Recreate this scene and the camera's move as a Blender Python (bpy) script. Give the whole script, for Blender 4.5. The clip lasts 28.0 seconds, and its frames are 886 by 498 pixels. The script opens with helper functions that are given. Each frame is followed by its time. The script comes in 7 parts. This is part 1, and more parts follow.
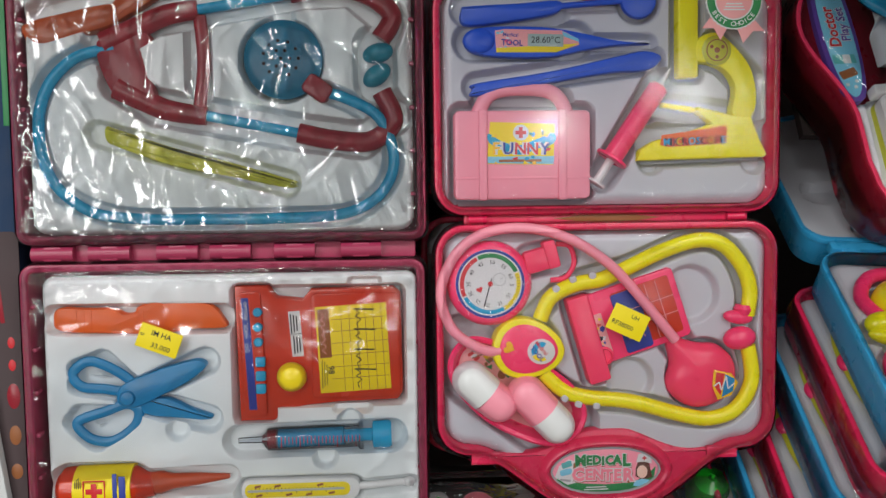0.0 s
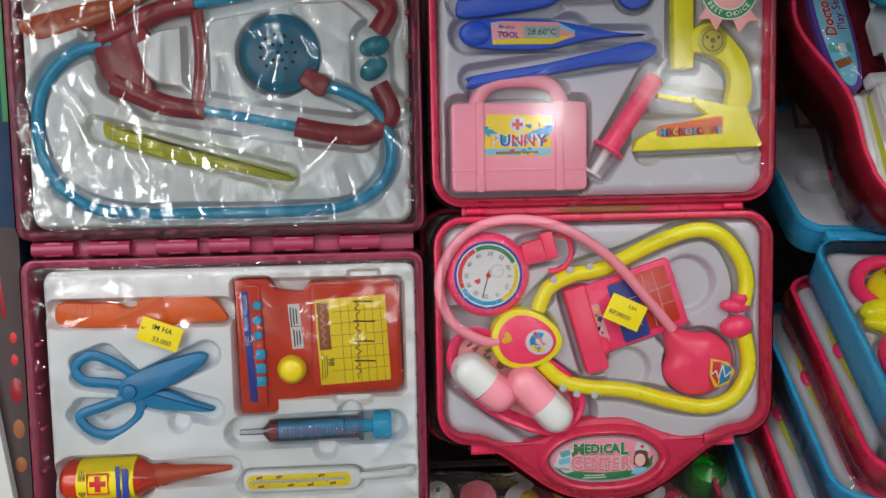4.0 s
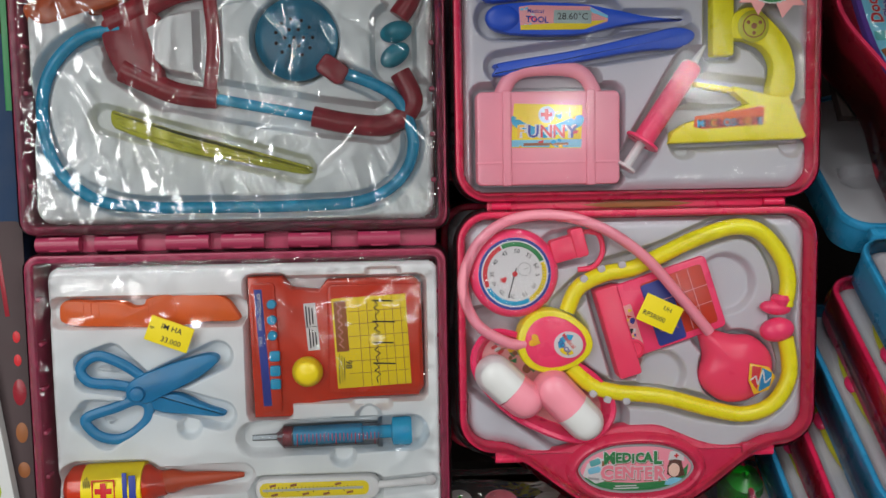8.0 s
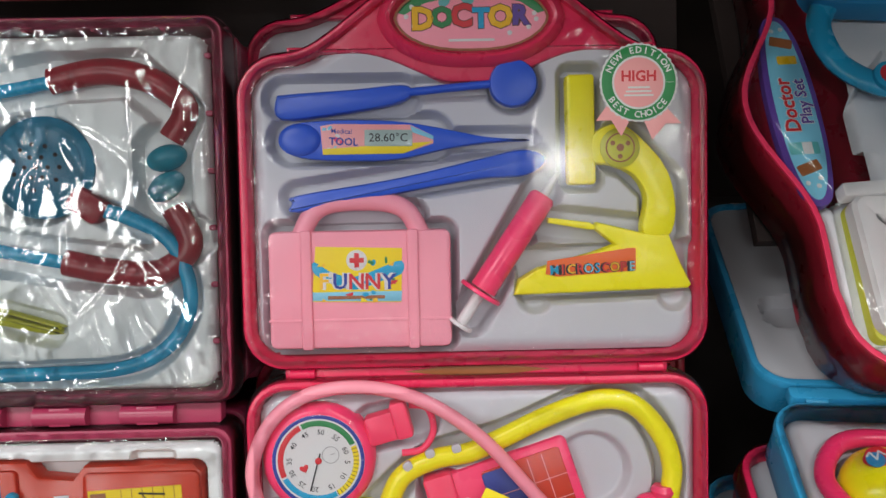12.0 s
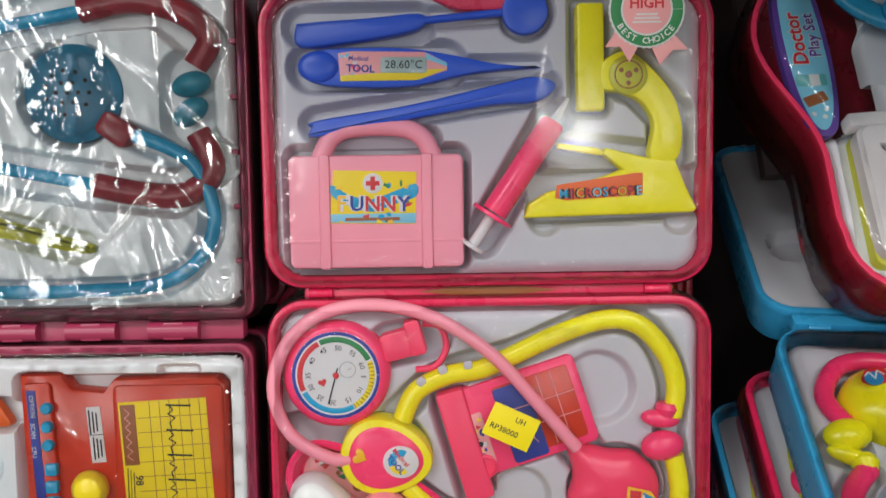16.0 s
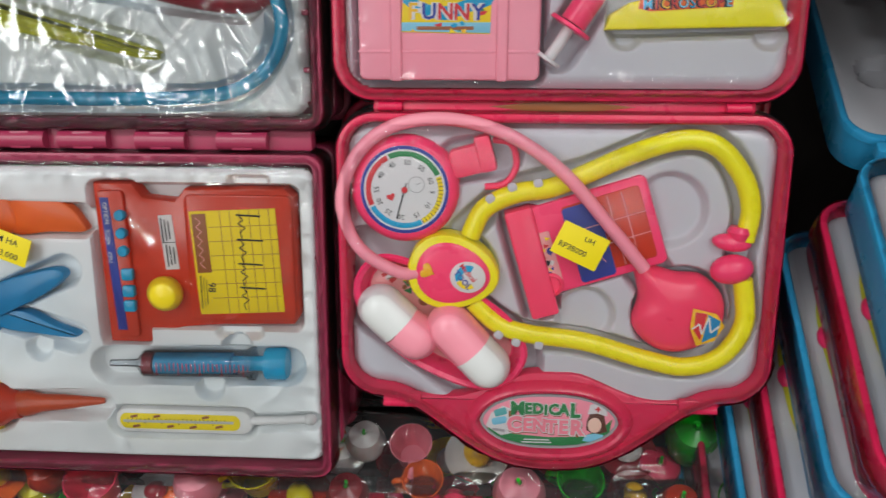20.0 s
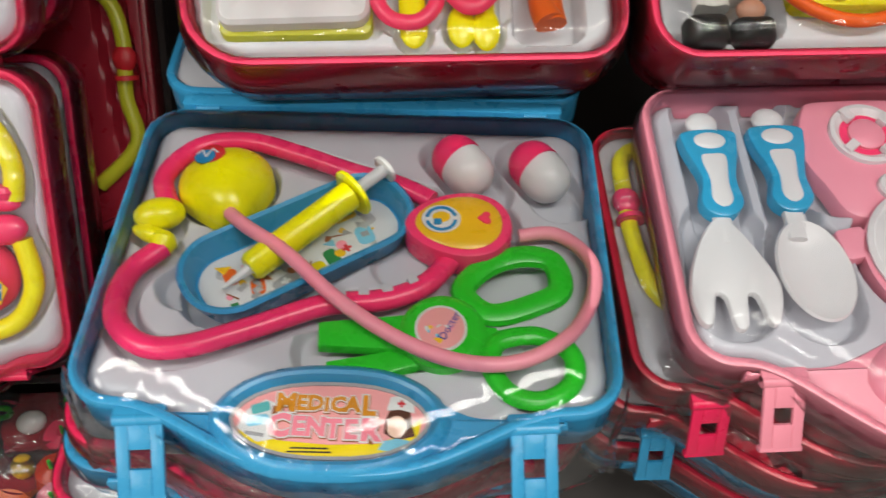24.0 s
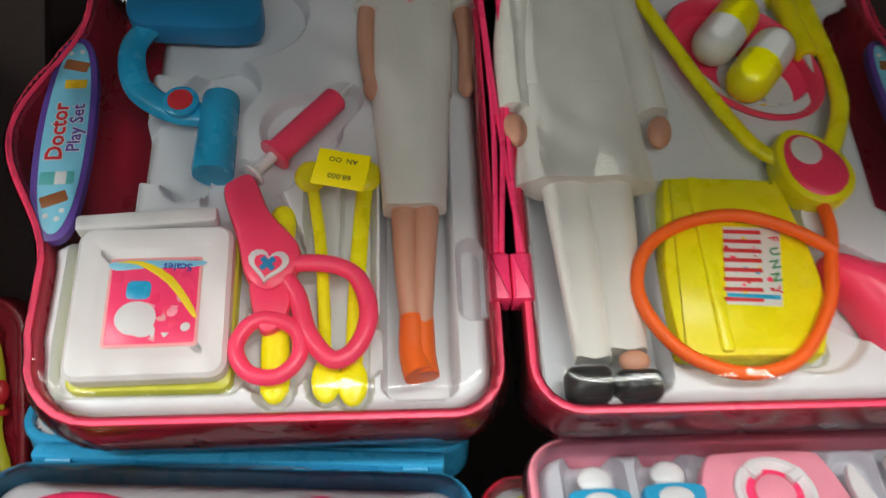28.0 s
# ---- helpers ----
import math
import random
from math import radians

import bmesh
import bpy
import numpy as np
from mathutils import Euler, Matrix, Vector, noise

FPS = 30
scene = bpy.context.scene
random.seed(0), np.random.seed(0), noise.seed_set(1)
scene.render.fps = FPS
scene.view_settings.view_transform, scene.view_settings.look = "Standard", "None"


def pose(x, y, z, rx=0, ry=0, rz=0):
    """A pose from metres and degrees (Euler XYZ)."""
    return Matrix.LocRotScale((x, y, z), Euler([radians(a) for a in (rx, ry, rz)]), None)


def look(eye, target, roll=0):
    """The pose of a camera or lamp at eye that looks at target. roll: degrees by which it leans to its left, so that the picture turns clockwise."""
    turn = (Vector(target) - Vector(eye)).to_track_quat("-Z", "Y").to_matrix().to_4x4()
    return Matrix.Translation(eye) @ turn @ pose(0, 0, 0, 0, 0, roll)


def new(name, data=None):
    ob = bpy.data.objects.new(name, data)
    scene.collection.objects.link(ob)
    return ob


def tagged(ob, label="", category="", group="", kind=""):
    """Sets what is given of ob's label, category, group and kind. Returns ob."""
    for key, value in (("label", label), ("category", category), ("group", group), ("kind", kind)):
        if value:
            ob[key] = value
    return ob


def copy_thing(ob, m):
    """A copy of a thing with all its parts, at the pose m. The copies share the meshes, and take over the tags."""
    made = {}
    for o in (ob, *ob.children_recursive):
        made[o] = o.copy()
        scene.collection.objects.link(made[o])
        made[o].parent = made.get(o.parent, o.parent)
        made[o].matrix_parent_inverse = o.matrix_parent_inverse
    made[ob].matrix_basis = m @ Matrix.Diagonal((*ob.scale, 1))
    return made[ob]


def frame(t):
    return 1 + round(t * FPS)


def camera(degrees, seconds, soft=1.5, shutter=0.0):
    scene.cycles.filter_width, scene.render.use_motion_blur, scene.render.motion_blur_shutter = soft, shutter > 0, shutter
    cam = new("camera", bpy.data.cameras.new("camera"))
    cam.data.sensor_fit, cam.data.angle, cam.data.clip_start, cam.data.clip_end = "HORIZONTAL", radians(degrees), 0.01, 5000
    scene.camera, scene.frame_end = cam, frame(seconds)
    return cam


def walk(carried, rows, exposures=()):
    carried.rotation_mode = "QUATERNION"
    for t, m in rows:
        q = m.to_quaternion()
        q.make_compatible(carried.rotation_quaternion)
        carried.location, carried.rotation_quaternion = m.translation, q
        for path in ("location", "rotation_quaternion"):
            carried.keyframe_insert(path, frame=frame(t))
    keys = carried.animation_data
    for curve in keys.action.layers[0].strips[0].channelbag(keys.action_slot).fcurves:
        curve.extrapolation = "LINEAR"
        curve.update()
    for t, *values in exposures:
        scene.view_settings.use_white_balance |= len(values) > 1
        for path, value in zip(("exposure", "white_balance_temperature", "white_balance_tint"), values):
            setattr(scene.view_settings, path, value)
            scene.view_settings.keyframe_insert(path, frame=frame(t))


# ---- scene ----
cam = camera(55.0, 28.0, soft=1.4, shutter=0.4)
EXPOSURES = [(0, -0.52, 6400, 8), (6, -0.52, 6400, 8), (9, -0.58, 6400, 8), (10.5, -0.57, 6400, 7), (12, -0.32, 6450, 8), (17, -0.36, 6400, 8), (19, -0.40, 6350, 7), (21, -0.52, 6350, 6),
             (22.5, -0.45, 6400, 8), (24.5, -0.03, 6900, 7), (26, 0.02, 6950, 6), (27, 0.04, 6750, 5), (28, 0.2, 6600, 4)]
PATH = [
    (0, (-0.02, -0.596, 0.048), (0.098, 1.396, -0.093), -0.7),
    (0.5, (-0.019, -0.598, 0.05), (0.106, 1.393, -0.101), -0.8),
    (1, (-0.019, -0.598, 0.049), (0.101, 1.393, -0.107), -1.1),
    (1.5, (-0.016, -0.596, 0.048), (0.097, 1.394, -0.114), -1.3),
    (2, (-0.019, -0.595, 0.046), (0.096, 1.393, -0.136), -1.1),
    (2.5, (-0.018, -0.597, 0.053), (0.065, 1.393, -0.133), -1.0),
    (4.5, (-0.019, -0.6, 0.051), (0.105, 1.39, -0.116), -1.2),
    (5, (-0.017, -0.591, 0.052), (0.095, 1.395, -0.147), -1.2),
    (5.5, (-0.016, -0.593, 0.059), (0.103, 1.388, -0.186), -1.1),
    (6, (-0.016, -0.597, 0.058), (0.103, 1.385, -0.182), -1.1),
    (6.5, (-0.016, -0.594, 0.05), (0.092, 1.39, -0.176), -1.2),
    (7, (-0.024, -0.587, 0.054), (0.077, 1.394, -0.2), -0.8),
    (7.5, (-0.032, -0.582, 0.06), (0.091, 1.401, -0.169), -0.5),
    (8, (-0.025, -0.568, 0.046), (0.064, 1.423, -0.121), -1.0),
    (8.5, (-0.026, -0.552, 0.05), (0.058, 1.443, -0.059), -2.0),
    (9, (-0.031, -0.504, 0.028), (0.056, 1.489, 0.171), -2.5),
    (9.5, (-0.045, -0.473, 0.073), (-0.012, 1.523, 0.194), -2.2),
    (10, (-0.024, -0.471, 0.066), (-0.035, 1.524, 0.196), -1.5),
    (10.5, (-0.007, -0.479, 0.08), (0.036, 1.519, 0.138), -1.0),
    (11, (0.042, -0.474, 0.101), (0.068, 1.526, 0.064), -1.1),
    (11.5, (0.084, -0.446, 0.116), (0.152, 1.552, 0.035), -0.9),
    (12, (0.109, -0.449, 0.113), (0.14, 1.548, 0.017), -1.1),
    (12.5, (0.115, -0.45, 0.104), (0.14, 1.547, -0.007), -1.3),
    (14.5, (0.119, -0.464, 0.099), (0.127, 1.534, 0.027), -1.0),
    (15, (0.12, -0.469, 0.095), (0.112, 1.529, 0.022), -1.0),
    (15.5, (0.117, -0.471, 0.09), (0.119, 1.526, -0.014), -1.0),
    (16, (0.112, -0.468, 0.085), (0.096, 1.526, -0.065), -0.9),
    (16.5, (0.105, -0.461, 0.082), (0.115, 1.525, -0.152), -0.7),
    (17, (0.101, -0.463, 0.088), (0.102, 1.506, -0.263), -0.7),
    (17.5, (0.098, -0.457, 0.084), (0.076, 1.501, -0.322), -0.7),
    (18, (0.093, -0.456, 0.081), (0.094, 1.494, -0.361), -0.6),
    (18.5, (0.099, -0.46, 0.074), (0.09, 1.487, -0.384), -1.0),
    (19, (0.104, -0.461, 0.073), (0.098, 1.48, -0.41), -1.0),
    (19.5, (0.107, -0.465, 0.068), (0.038, 1.475, -0.413), -0.8),
    (20, (0.096, -0.463, 0.066), (-0.017, 1.47, -0.432), 0.1),
    (20.5, (0.068, -0.468, 0.064), (-0.106, 1.476, -0.371), 1.0),
    (21, (0.056, -0.472, 0.08), (-0.102, 1.483, -0.31), 1.1),
    (21.5, (0.108, -0.459, 0.088), (0.006, 1.489, -0.354), 0.4),
    (22, (0.187, -0.453, 0.066), (0.159, 1.504, -0.346), 0.2),
    (22.5, (0.243, -0.459, 0.065), (0.393, 1.489, -0.359), -2.5),
    (24.5, (0.474, -0.453, 0.048), (0.57, 1.462, -0.521), -0.5),
    (25, (0.482, -0.455, 0.054), (0.585, 1.462, -0.506), -0.6),
    (25.5, (0.5, -0.46, 0.06), (0.627, 1.466, -0.465), -0.9),
    (26, (0.514, -0.465, 0.074), (0.664, 1.469, -0.415), -0.9),
    (26.5, (0.523, -0.47, 0.078), (0.667, 1.492, -0.282), -0.7),
    (27, (0.526, -0.472, 0.083), (0.656, 1.51, -0.151), -0.9),
    (27.5, (0.522, -0.473, 0.086), (0.647, 1.523, 0.042), -1.2),
    (28, (0.508, -0.416, 0.099), (0.628, 1.581, 0.118), -0.8),
]
VIEW = pose(0, 0, 1.05, 54 - 90, 0, 0)
walk(cam, [(t, VIEW @ look(eye, target, roll)) for t, eye, target, roll in PATH], EXPOSURES)
# ---- world and lamps ----
H = 1.05
RACK = pose(0, 0, H, 54, 0, 0)                        # the sloping face on which the two open cases lie
BLUE = RACK @ pose(0.421, -0.009, -0.031, -54.6, 0, 0)  # top of the flat stack of blue and pink cases
FOOD = RACK @ pose(0.601, -0.056, 0.033, -45, 0, 0)     # top of the kitchen stack
DOLL = RACK @ pose(0.366, 0.057, -0.011, -26, 0, 0)     # the doll case on the upper slope
SHELF_Z = 0.80

wd = bpy.data.worlds.new("shop_air")
scene.world = wd
wd.use_nodes = True
wd.node_tree.nodes["Background"].inputs[0].default_value = (0.93, 0.97, 1.0, 1)
wd.node_tree.nodes["Background"].inputs[1].default_value = 0.07


def lamp(x, y, z, w, d, watts):
    data = bpy.data.lights.new("ceiling_lamp", "AREA")
    data.shape, data.size, data.size_y, data.energy, data.color = "RECTANGLE", w, d, watts, (0.975, 0.98, 0.955)
    ob = new("ceiling_lamp", data)
    ob.matrix_world = pose(x, y, z)
    return ob


LAMPS = [(0.55, -1.88, 0.08, 0.08, 6), (-0.52, -2.04, 0.1, 0.1, 6), (-1.6, -2.75, 0.9, 0.3, 18), (1.5, -1.85, 0.9, 0.16, 6), (-1.5, -1.3, 0.4, 0.5, 15), (-1.45, -2.05, 0.4, 0.4, 13),
         (-0.9, -0.62, 1.2, 0.3, 24), (0.9, -0.62, 1.2, 0.3, 22), (0.1, -3.2, 1.2, 0.14, 8), (1.0, -1.72, 0.14, 0.14, 6), (-1.0, -2.9, 0.16, 0.16, 8)]
for lx, ly, lw, ld, e in LAMPS:
    lamp(lx, ly, 2.74, lw, ld, e)

# ---- materials ----
MATS = {}


def plastic(name, rgb, rough=0.28, spread=0.07, bump=0.04, coat=0.0, scale=60, sss=0.0):
    m = bpy.data.materials.new(name)
    m.use_nodes = True
    nt = m.node_tree
    b = nt.nodes["Principled BSDF"]
    tc = nt.nodes.new("ShaderNodeTexCoord")
    n1 = nt.nodes.new("ShaderNodeTexNoise")
    n1.inputs["Scale"].default_value, n1.inputs["Detail"].default_value = scale, 4
    n2 = nt.nodes.new("ShaderNodeTexNoise")
    n2.inputs["Scale"].default_value, n2.inputs["Detail"].default_value = scale * 14, 2
    nt.links.new(tc.outputs["Object"], n1.inputs["Vector"])
    nt.links.new(tc.outputs["Object"], n2.inputs["Vector"])
    mix = nt.nodes.new("ShaderNodeMix")
    mix.data_type = "RGBA"
    mix.inputs["A"].default_value = (*[max(0.0, c * (1 - spread)) for c in rgb], 1)
    mix.inputs["B"].default_value = (*[min(1.0, c * (1 + spread) + spread * 0.02) for c in rgb], 1)
    nt.links.new(n1.outputs["Fac"], mix.inputs["Factor"])
    nt.links.new(mix.outputs["Result"], b.inputs["Base Color"])
    mr = nt.nodes.new("ShaderNodeMapRange")
    mr.inputs["To Min"].default_value, mr.inputs["To Max"].default_value = rough * 0.75, min(1.0, rough * 1.35)
    nt.links.new(n1.outputs["Fac"], mr.inputs["Value"])
    nt.links.new(mr.outputs["Result"], b.inputs["Roughness"])
    bp = nt.nodes.new("ShaderNodeBump")
    bp.inputs["Strength"].default_value, bp.inputs["Distance"].default_value = bump, 0.001
    nt.links.new(n2.outputs["Fac"], bp.inputs["Height"])
    nt.links.new(bp.outputs["Normal"], b.inputs["Normal"])
    b.inputs["Coat Weight"].default_value = coat
    if sss:
        b.inputs["Subsurface Weight"].default_value = sss
        b.inputs["Subsurface Radius"].default_value = (0.004, 0.003, 0.003)
    MATS[name] = m
    return m


def clear(name, tint, gloss_rough, bump, scale, ior=1.5, stretch=(1, 1, 1), ridge=0.05, haze=0.02):
    """Thin clear wrap: lets light through and mirrors the lamps on its creases."""
    m = bpy.data.materials.new(name)
    m.use_nodes = True
    nt = m.node_tree
    for n in list(nt.nodes):
        if n.type == "BSDF_PRINCIPLED":
            nt.nodes.remove(n)
    out = nt.nodes["Material Output"]
    tr = nt.nodes.new("ShaderNodeBsdfTransparent")
    tr.inputs[0].default_value = (*tint, 1)
    gl = nt.nodes.new("ShaderNodeBsdfGlossy")
    gl.inputs["Roughness"].default_value = gloss_rough
    fr = nt.nodes.new("ShaderNodeFresnel")
    fr.inputs["IOR"].default_value = ior
    mx = nt.nodes.new("ShaderNodeMixShader")
    tc = nt.nodes.new("ShaderNodeTexCoord")
    mp = nt.nodes.new("ShaderNodeMapping")
    mp.inputs["Scale"].default_value = stretch
    mp.inputs["Rotation"].default_value = (0, 0, 0.5)
    ns = nt.nodes.new("ShaderNodeTexNoise")
    ns.inputs["Scale"].default_value, ns.inputs["Detail"].default_value = scale, 3
    ns.inputs["Distortion"].default_value = 0.8
    nt.links.new(tc.outputs["Object"], mp.inputs["Vector"])
    nt.links.new(mp.outputs["Vector"], ns.inputs["Vector"])
    h = ns.outputs["Fac"]
    if ridge:
        s = nt.nodes.new("ShaderNodeMath"); s.operation = "SUBTRACT"; s.inputs[1].default_value = 0.5
        a = nt.nodes.new("ShaderNodeMath"); a.operation = "ABSOLUTE"
        p = nt.nodes.new("ShaderNodeMapRange"); p.interpolation_type = "SMOOTHSTEP"
        p.inputs["From Min"].default_value, p.inputs["From Max"].default_value = ridge, 0.0
        nt.links.new(h, s.inputs[0]); nt.links.new(s.outputs[0], a.inputs[0]); nt.links.new(a.outputs[0], p.inputs["Value"])
        h = p.outputs["Result"]
    bp = nt.nodes.new("ShaderNodeBump")
    bp.inputs["Strength"].default_value, bp.inputs["Distance"].default_value = bump, 0.004
    nt.links.new(h, bp.inputs["Height"])
    nt.links.new(bp.outputs["Normal"], gl.inputs["Normal"])
    nt.links.new(bp.outputs["Normal"], fr.inputs["Normal"])
    nt.links.new(fr.outputs[0], mx.inputs[0])
    nt.links.new(tr.outputs[0], mx.inputs[1])
    nt.links.new(gl.outputs[0], mx.inputs[2])
    df = nt.nodes.new("ShaderNodeBsdfDiffuse")
    df.inputs[0].default_value = (0.85, 0.87, 0.90, 1)
    hz = nt.nodes.new("ShaderNodeMixShader")
    hz.inputs[0].default_value = haze
    nt.links.new(mx.outputs[0], hz.inputs[1])
    nt.links.new(df.outputs[0], hz.inputs[2])
    nt.links.new(hz.outputs[0], out.inputs["Surface"])
    MATS[name] = m
    return m


plastic("case_pink", (0.70, 0.017, 0.085), 0.27)
plastic("case_maroon", (0.36, 0.03, 0.085), 0.33)
plastic("case_blue", (0.035, 0.30, 0.56), 0.27)
plastic("case_red", (0.46, 0.015, 0.04), 0.3)
plastic("case_rose", (0.80, 0.26, 0.34), 0.3)
plastic("tray_white", (0.80, 0.83, 0.84), 0.3, 0.03, 0.03)
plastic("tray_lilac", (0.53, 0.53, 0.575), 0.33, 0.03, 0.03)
plastic("tray_pale", (0.70, 0.71, 0.74), 0.33, 0.03, 0.03)
plastic("orange", (0.80, 0.13, 0.012), 0.35, sss=0.1)
plastic("orange_bright", (1.0, 0.13, 0.004), 0.5)
plastic("blue_toy", (0.014, 0.22, 0.46), 0.32)
plastic("blue_sky", (0.02, 0.36, 0.62), 0.25)
plastic("royal", (0.008, 0.085, 0.62), 0.33)
plastic("red_box", (0.56, 0.035, 0.008), 0.24)
plastic("wine", (0.30, 0.014, 0.028), 0.28)
plastic("yellow", (0.90, 0.83, 0.003), 0.27)
plastic("yellow_dull", (0.55, 0.54, 0.03), 0.3)
plastic("print_amber", (0.62, 0.24, 0.012), 0.4)
plastic("amber", (0.85, 0.50, 0.015), 0.27)
plastic("knob_yellow", (0.80, 0.60, 0.01), 0.35)
plastic("hot_pink", (0.96, 0.045, 0.165), 0.27)
plastic("magenta", (0.92, 0.03, 0.15), 0.27)
plastic("soft_pink", (0.93, 0.31, 0.40), 0.33)
plastic("box_pink", (0.90, 0.32, 0.41), 0.34)
plastic("coral", (0.94, 0.05, 0.14), 0.3)
plastic("white", (0.74, 0.73, 0.73), 0.3, 0.03)
plastic("green", (0.018, 0.53, 0.02), 0.27)
plastic("teal", (0.015, 0.24, 0.34), 0.3)
plastic("skin", (0.60, 0.30, 0.20), 0.45, sss=0.1)
plastic("cloth", (0.76, 0.74, 0.69), 0.85, 0.1, 0.5)
plastic("black", (0.012, 0.012, 0.012), 0.4)
plastic("ink", (0.015, 0.015, 0.02), 0.6)
plastic("ink_blue", (0.02, 0.04, 0.30), 0.4)
plastic("ink_red", (0.62, 0.02, 0.03), 0.4)
plastic("ink_green", (0.02, 0.22, 0.06), 0.4)
plastic("ink_teal", (0.10, 0.42, 0.42), 0.4)
plastic("ink_brown", (0.30, 0.10, 0.03), 0.4)
plastic("ink_grey", (0.35, 0.35, 0.36), 0.5)
plastic("paper_yellow", (0.85, 0.66, 0.0), 0.5, 0.05)
plastic("paper_pink", (0.85, 0.36, 0.36), 0.35, 0.06)
plastic("print_rose", (0.86, 0.24, 0.31), 0.4, 0.05)
plastic("ink_hair", (0.10, 0.03, 0.015), 0.4)
plastic("paper_skin", (0.84, 0.58, 0.46), 0.4, 0.05)
plastic("paper_white", (0.68, 0.68, 0.68), 0.4, 0.03)
plastic("paper_sky", (0.20, 0.55, 0.72), 0.35, 0.06)
plastic("paper_purple", (0.11, 0.05, 0.30), 0.35)
plastic("lcd", (0.36, 0.47, 0.44), 0.2)
plastic("metal_grey", (0.45, 0.45, 0.45), 0.3)
# back wall colour holds the deep shade seen between the cases
plastic("panel_shaded", (0.028, 0.014, 0.013), 0.7, 0.25, 0.2, scale=8)
plastic("case_deep", (0.48, 0.016, 0.045), 0.28)
plastic("drum_blue", (0.012, 0.165, 0.28), 0.3)
plastic("amber_brown", (0.48, 0.085, 0.018), 0.22, sss=0.15)
plastic("nozzle", (0.50, 0.06, 0.012), 0.35)
# near-black boards and dark shelf: shade of the gaps put into the colour
plastic("board_shaded", (0.018, 0.008, 0.007), 0.85, 0.3, 0.2, scale=8)
plastic("shelf_shaded", (0.05, 0.042, 0.04), 0.5, 0.15, 0.2, scale=8)
plastic("wall_paint", (0.36, 0.35, 0.32), 0.8, 0.08, 0.2, scale=4)
plastic("floor_tile", (0.34, 0.32, 0.29), 0.35, 0.12, 0.1, scale=4)
plastic("carton", (0.30, 0.19, 0.10), 0.8, 0.12, 0.3, scale=12)
# mauve print darkened to hold the shade on the box at the left
plastic("carton_mauve_shaded", (0.07, 0.045, 0.048), 0.8, 0.15)
plastic("lime", (0.36, 0.48, 0.03), 0.45, 0.06)
plastic("carton_blue", (0.012, 0.035, 0.09), 0.8, 0.12, 0.1)
plastic("ceiling_paint", (0.26, 0.25, 0.24), 0.9, 0.05, 0.1, scale=4)
clear("wrap_creased", (0.99, 0.99, 0.995), 0.035, 0.05, 60, 1.78, (1.6, 0.8, 1), 0, 0.010)
clear("wrap_smooth", (0.97, 0.97, 0.98), 0.05, 0.08, 12, 1.5, (1, 1, 1), 0, 0.004)
clear("wrap_dull", (0.93, 0.93, 0.95), 0.12, 0.08, 12, 1.37, (1, 1, 1), 0, 0.010)
clear("wrap_loose", (0.985, 0.985, 0.99), 0.06, 0.4, 26, 1.6, (0.8, 1.3, 1), 0.14, 0.022)
clear("clear_plastic", (0.90, 0.93, 0.96), 0.05, 0.02, 40, 1.5, (1, 1, 1), 0)

# ---- mesh tools, all in millimetres ----
MM = 0.001


def part(name, geos, material, parent, label="", sharp=38):
    """Joins pieces of geometry into one mesh object under a thing or a part."""
    if isinstance(geos, tuple):
        geos = [geos]
    vs, fs = [], []
    for v, f in geos:
        o = len(vs)
        vs.extend(v)
        fs.extend([tuple(i + o for i in q) for q in f])
    me = bpy.data.meshes.new(name)
    me.from_pydata([(x * MM, y * MM, z * MM) for x, y, z in vs], [], fs)
    me.materials.append(MATS[material])
    me.polygons.foreach_set("use_smooth", [True] * len(me.polygons))
    bm = bmesh.new()
    bm.from_mesh(me)
    bmesh.ops.recalc_face_normals(bm, faces=bm.faces)
    bm.to_mesh(me)
    bm.free()
    me.set_sharp_from_angle(angle=radians(sharp))
    ob = new(name, me)
    if parent:
        ob.parent = parent
    if label:
        ob["label"] = label
    return ob


def parts(name, geos, material, parent):
    """Each piece as a part of its own."""
    for g in geos:
        part(name, g, material, parent)


def thing(name, m, label, category, group="", kind=""):
    ob = new(name)
    ob.empty_display_size = 0.02
    ob.matrix_world = m
    return tagged(ob, label, category, group, kind)


def inset(pts, d):
    n, out = len(pts), []
    for i in range(n):
        (ax, ay), (bx, by), (cx, cy) = pts[i - 1], pts[i], pts[(i + 1) % n]
        e1, e2 = Vector((bx - ax, by - ay)), Vector((cx - bx, cy - by))
        if e1.length < 1e-6: e1 = e2
        if e2.length < 1e-6: e2 = e1
        e1.normalize(); e2.normalize()
        nn = Vector((-e1.y - e2.y, e1.x + e2.x))
        if nn.length < 1e-4: nn = Vector((-e1.y, e1.x))
        nn.normalize()
        k = d / max(0.5, abs(nn.dot(Vector((-e1.y, e1.x)))))
        out.append((bx + nn.x * k, by + nn.y * k))
    return out


def ccw(pts):
    a = sum(pts[i - 1][0] * pts[i][1] - pts[i][0] * pts[i - 1][1] for i in range(len(pts)))
    return list(pts) if a > 0 else list(reversed(pts))


def rings(levels, cap0=True, cap1=True):
    n = len(levels[0])
    vs = [p for r in levels for p in r]
    fs = [(k * n + i, k * n + (i + 1) % n, (k + 1) * n + (i + 1) % n, (k + 1) * n + i) for k in range(len(levels) - 1) for i in range(n)]
    if cap0: fs.append(tuple(reversed(range(n))))
    if cap1: fs.append(tuple((len(levels) - 1) * n + i for i in range(n)))
    return vs, fs


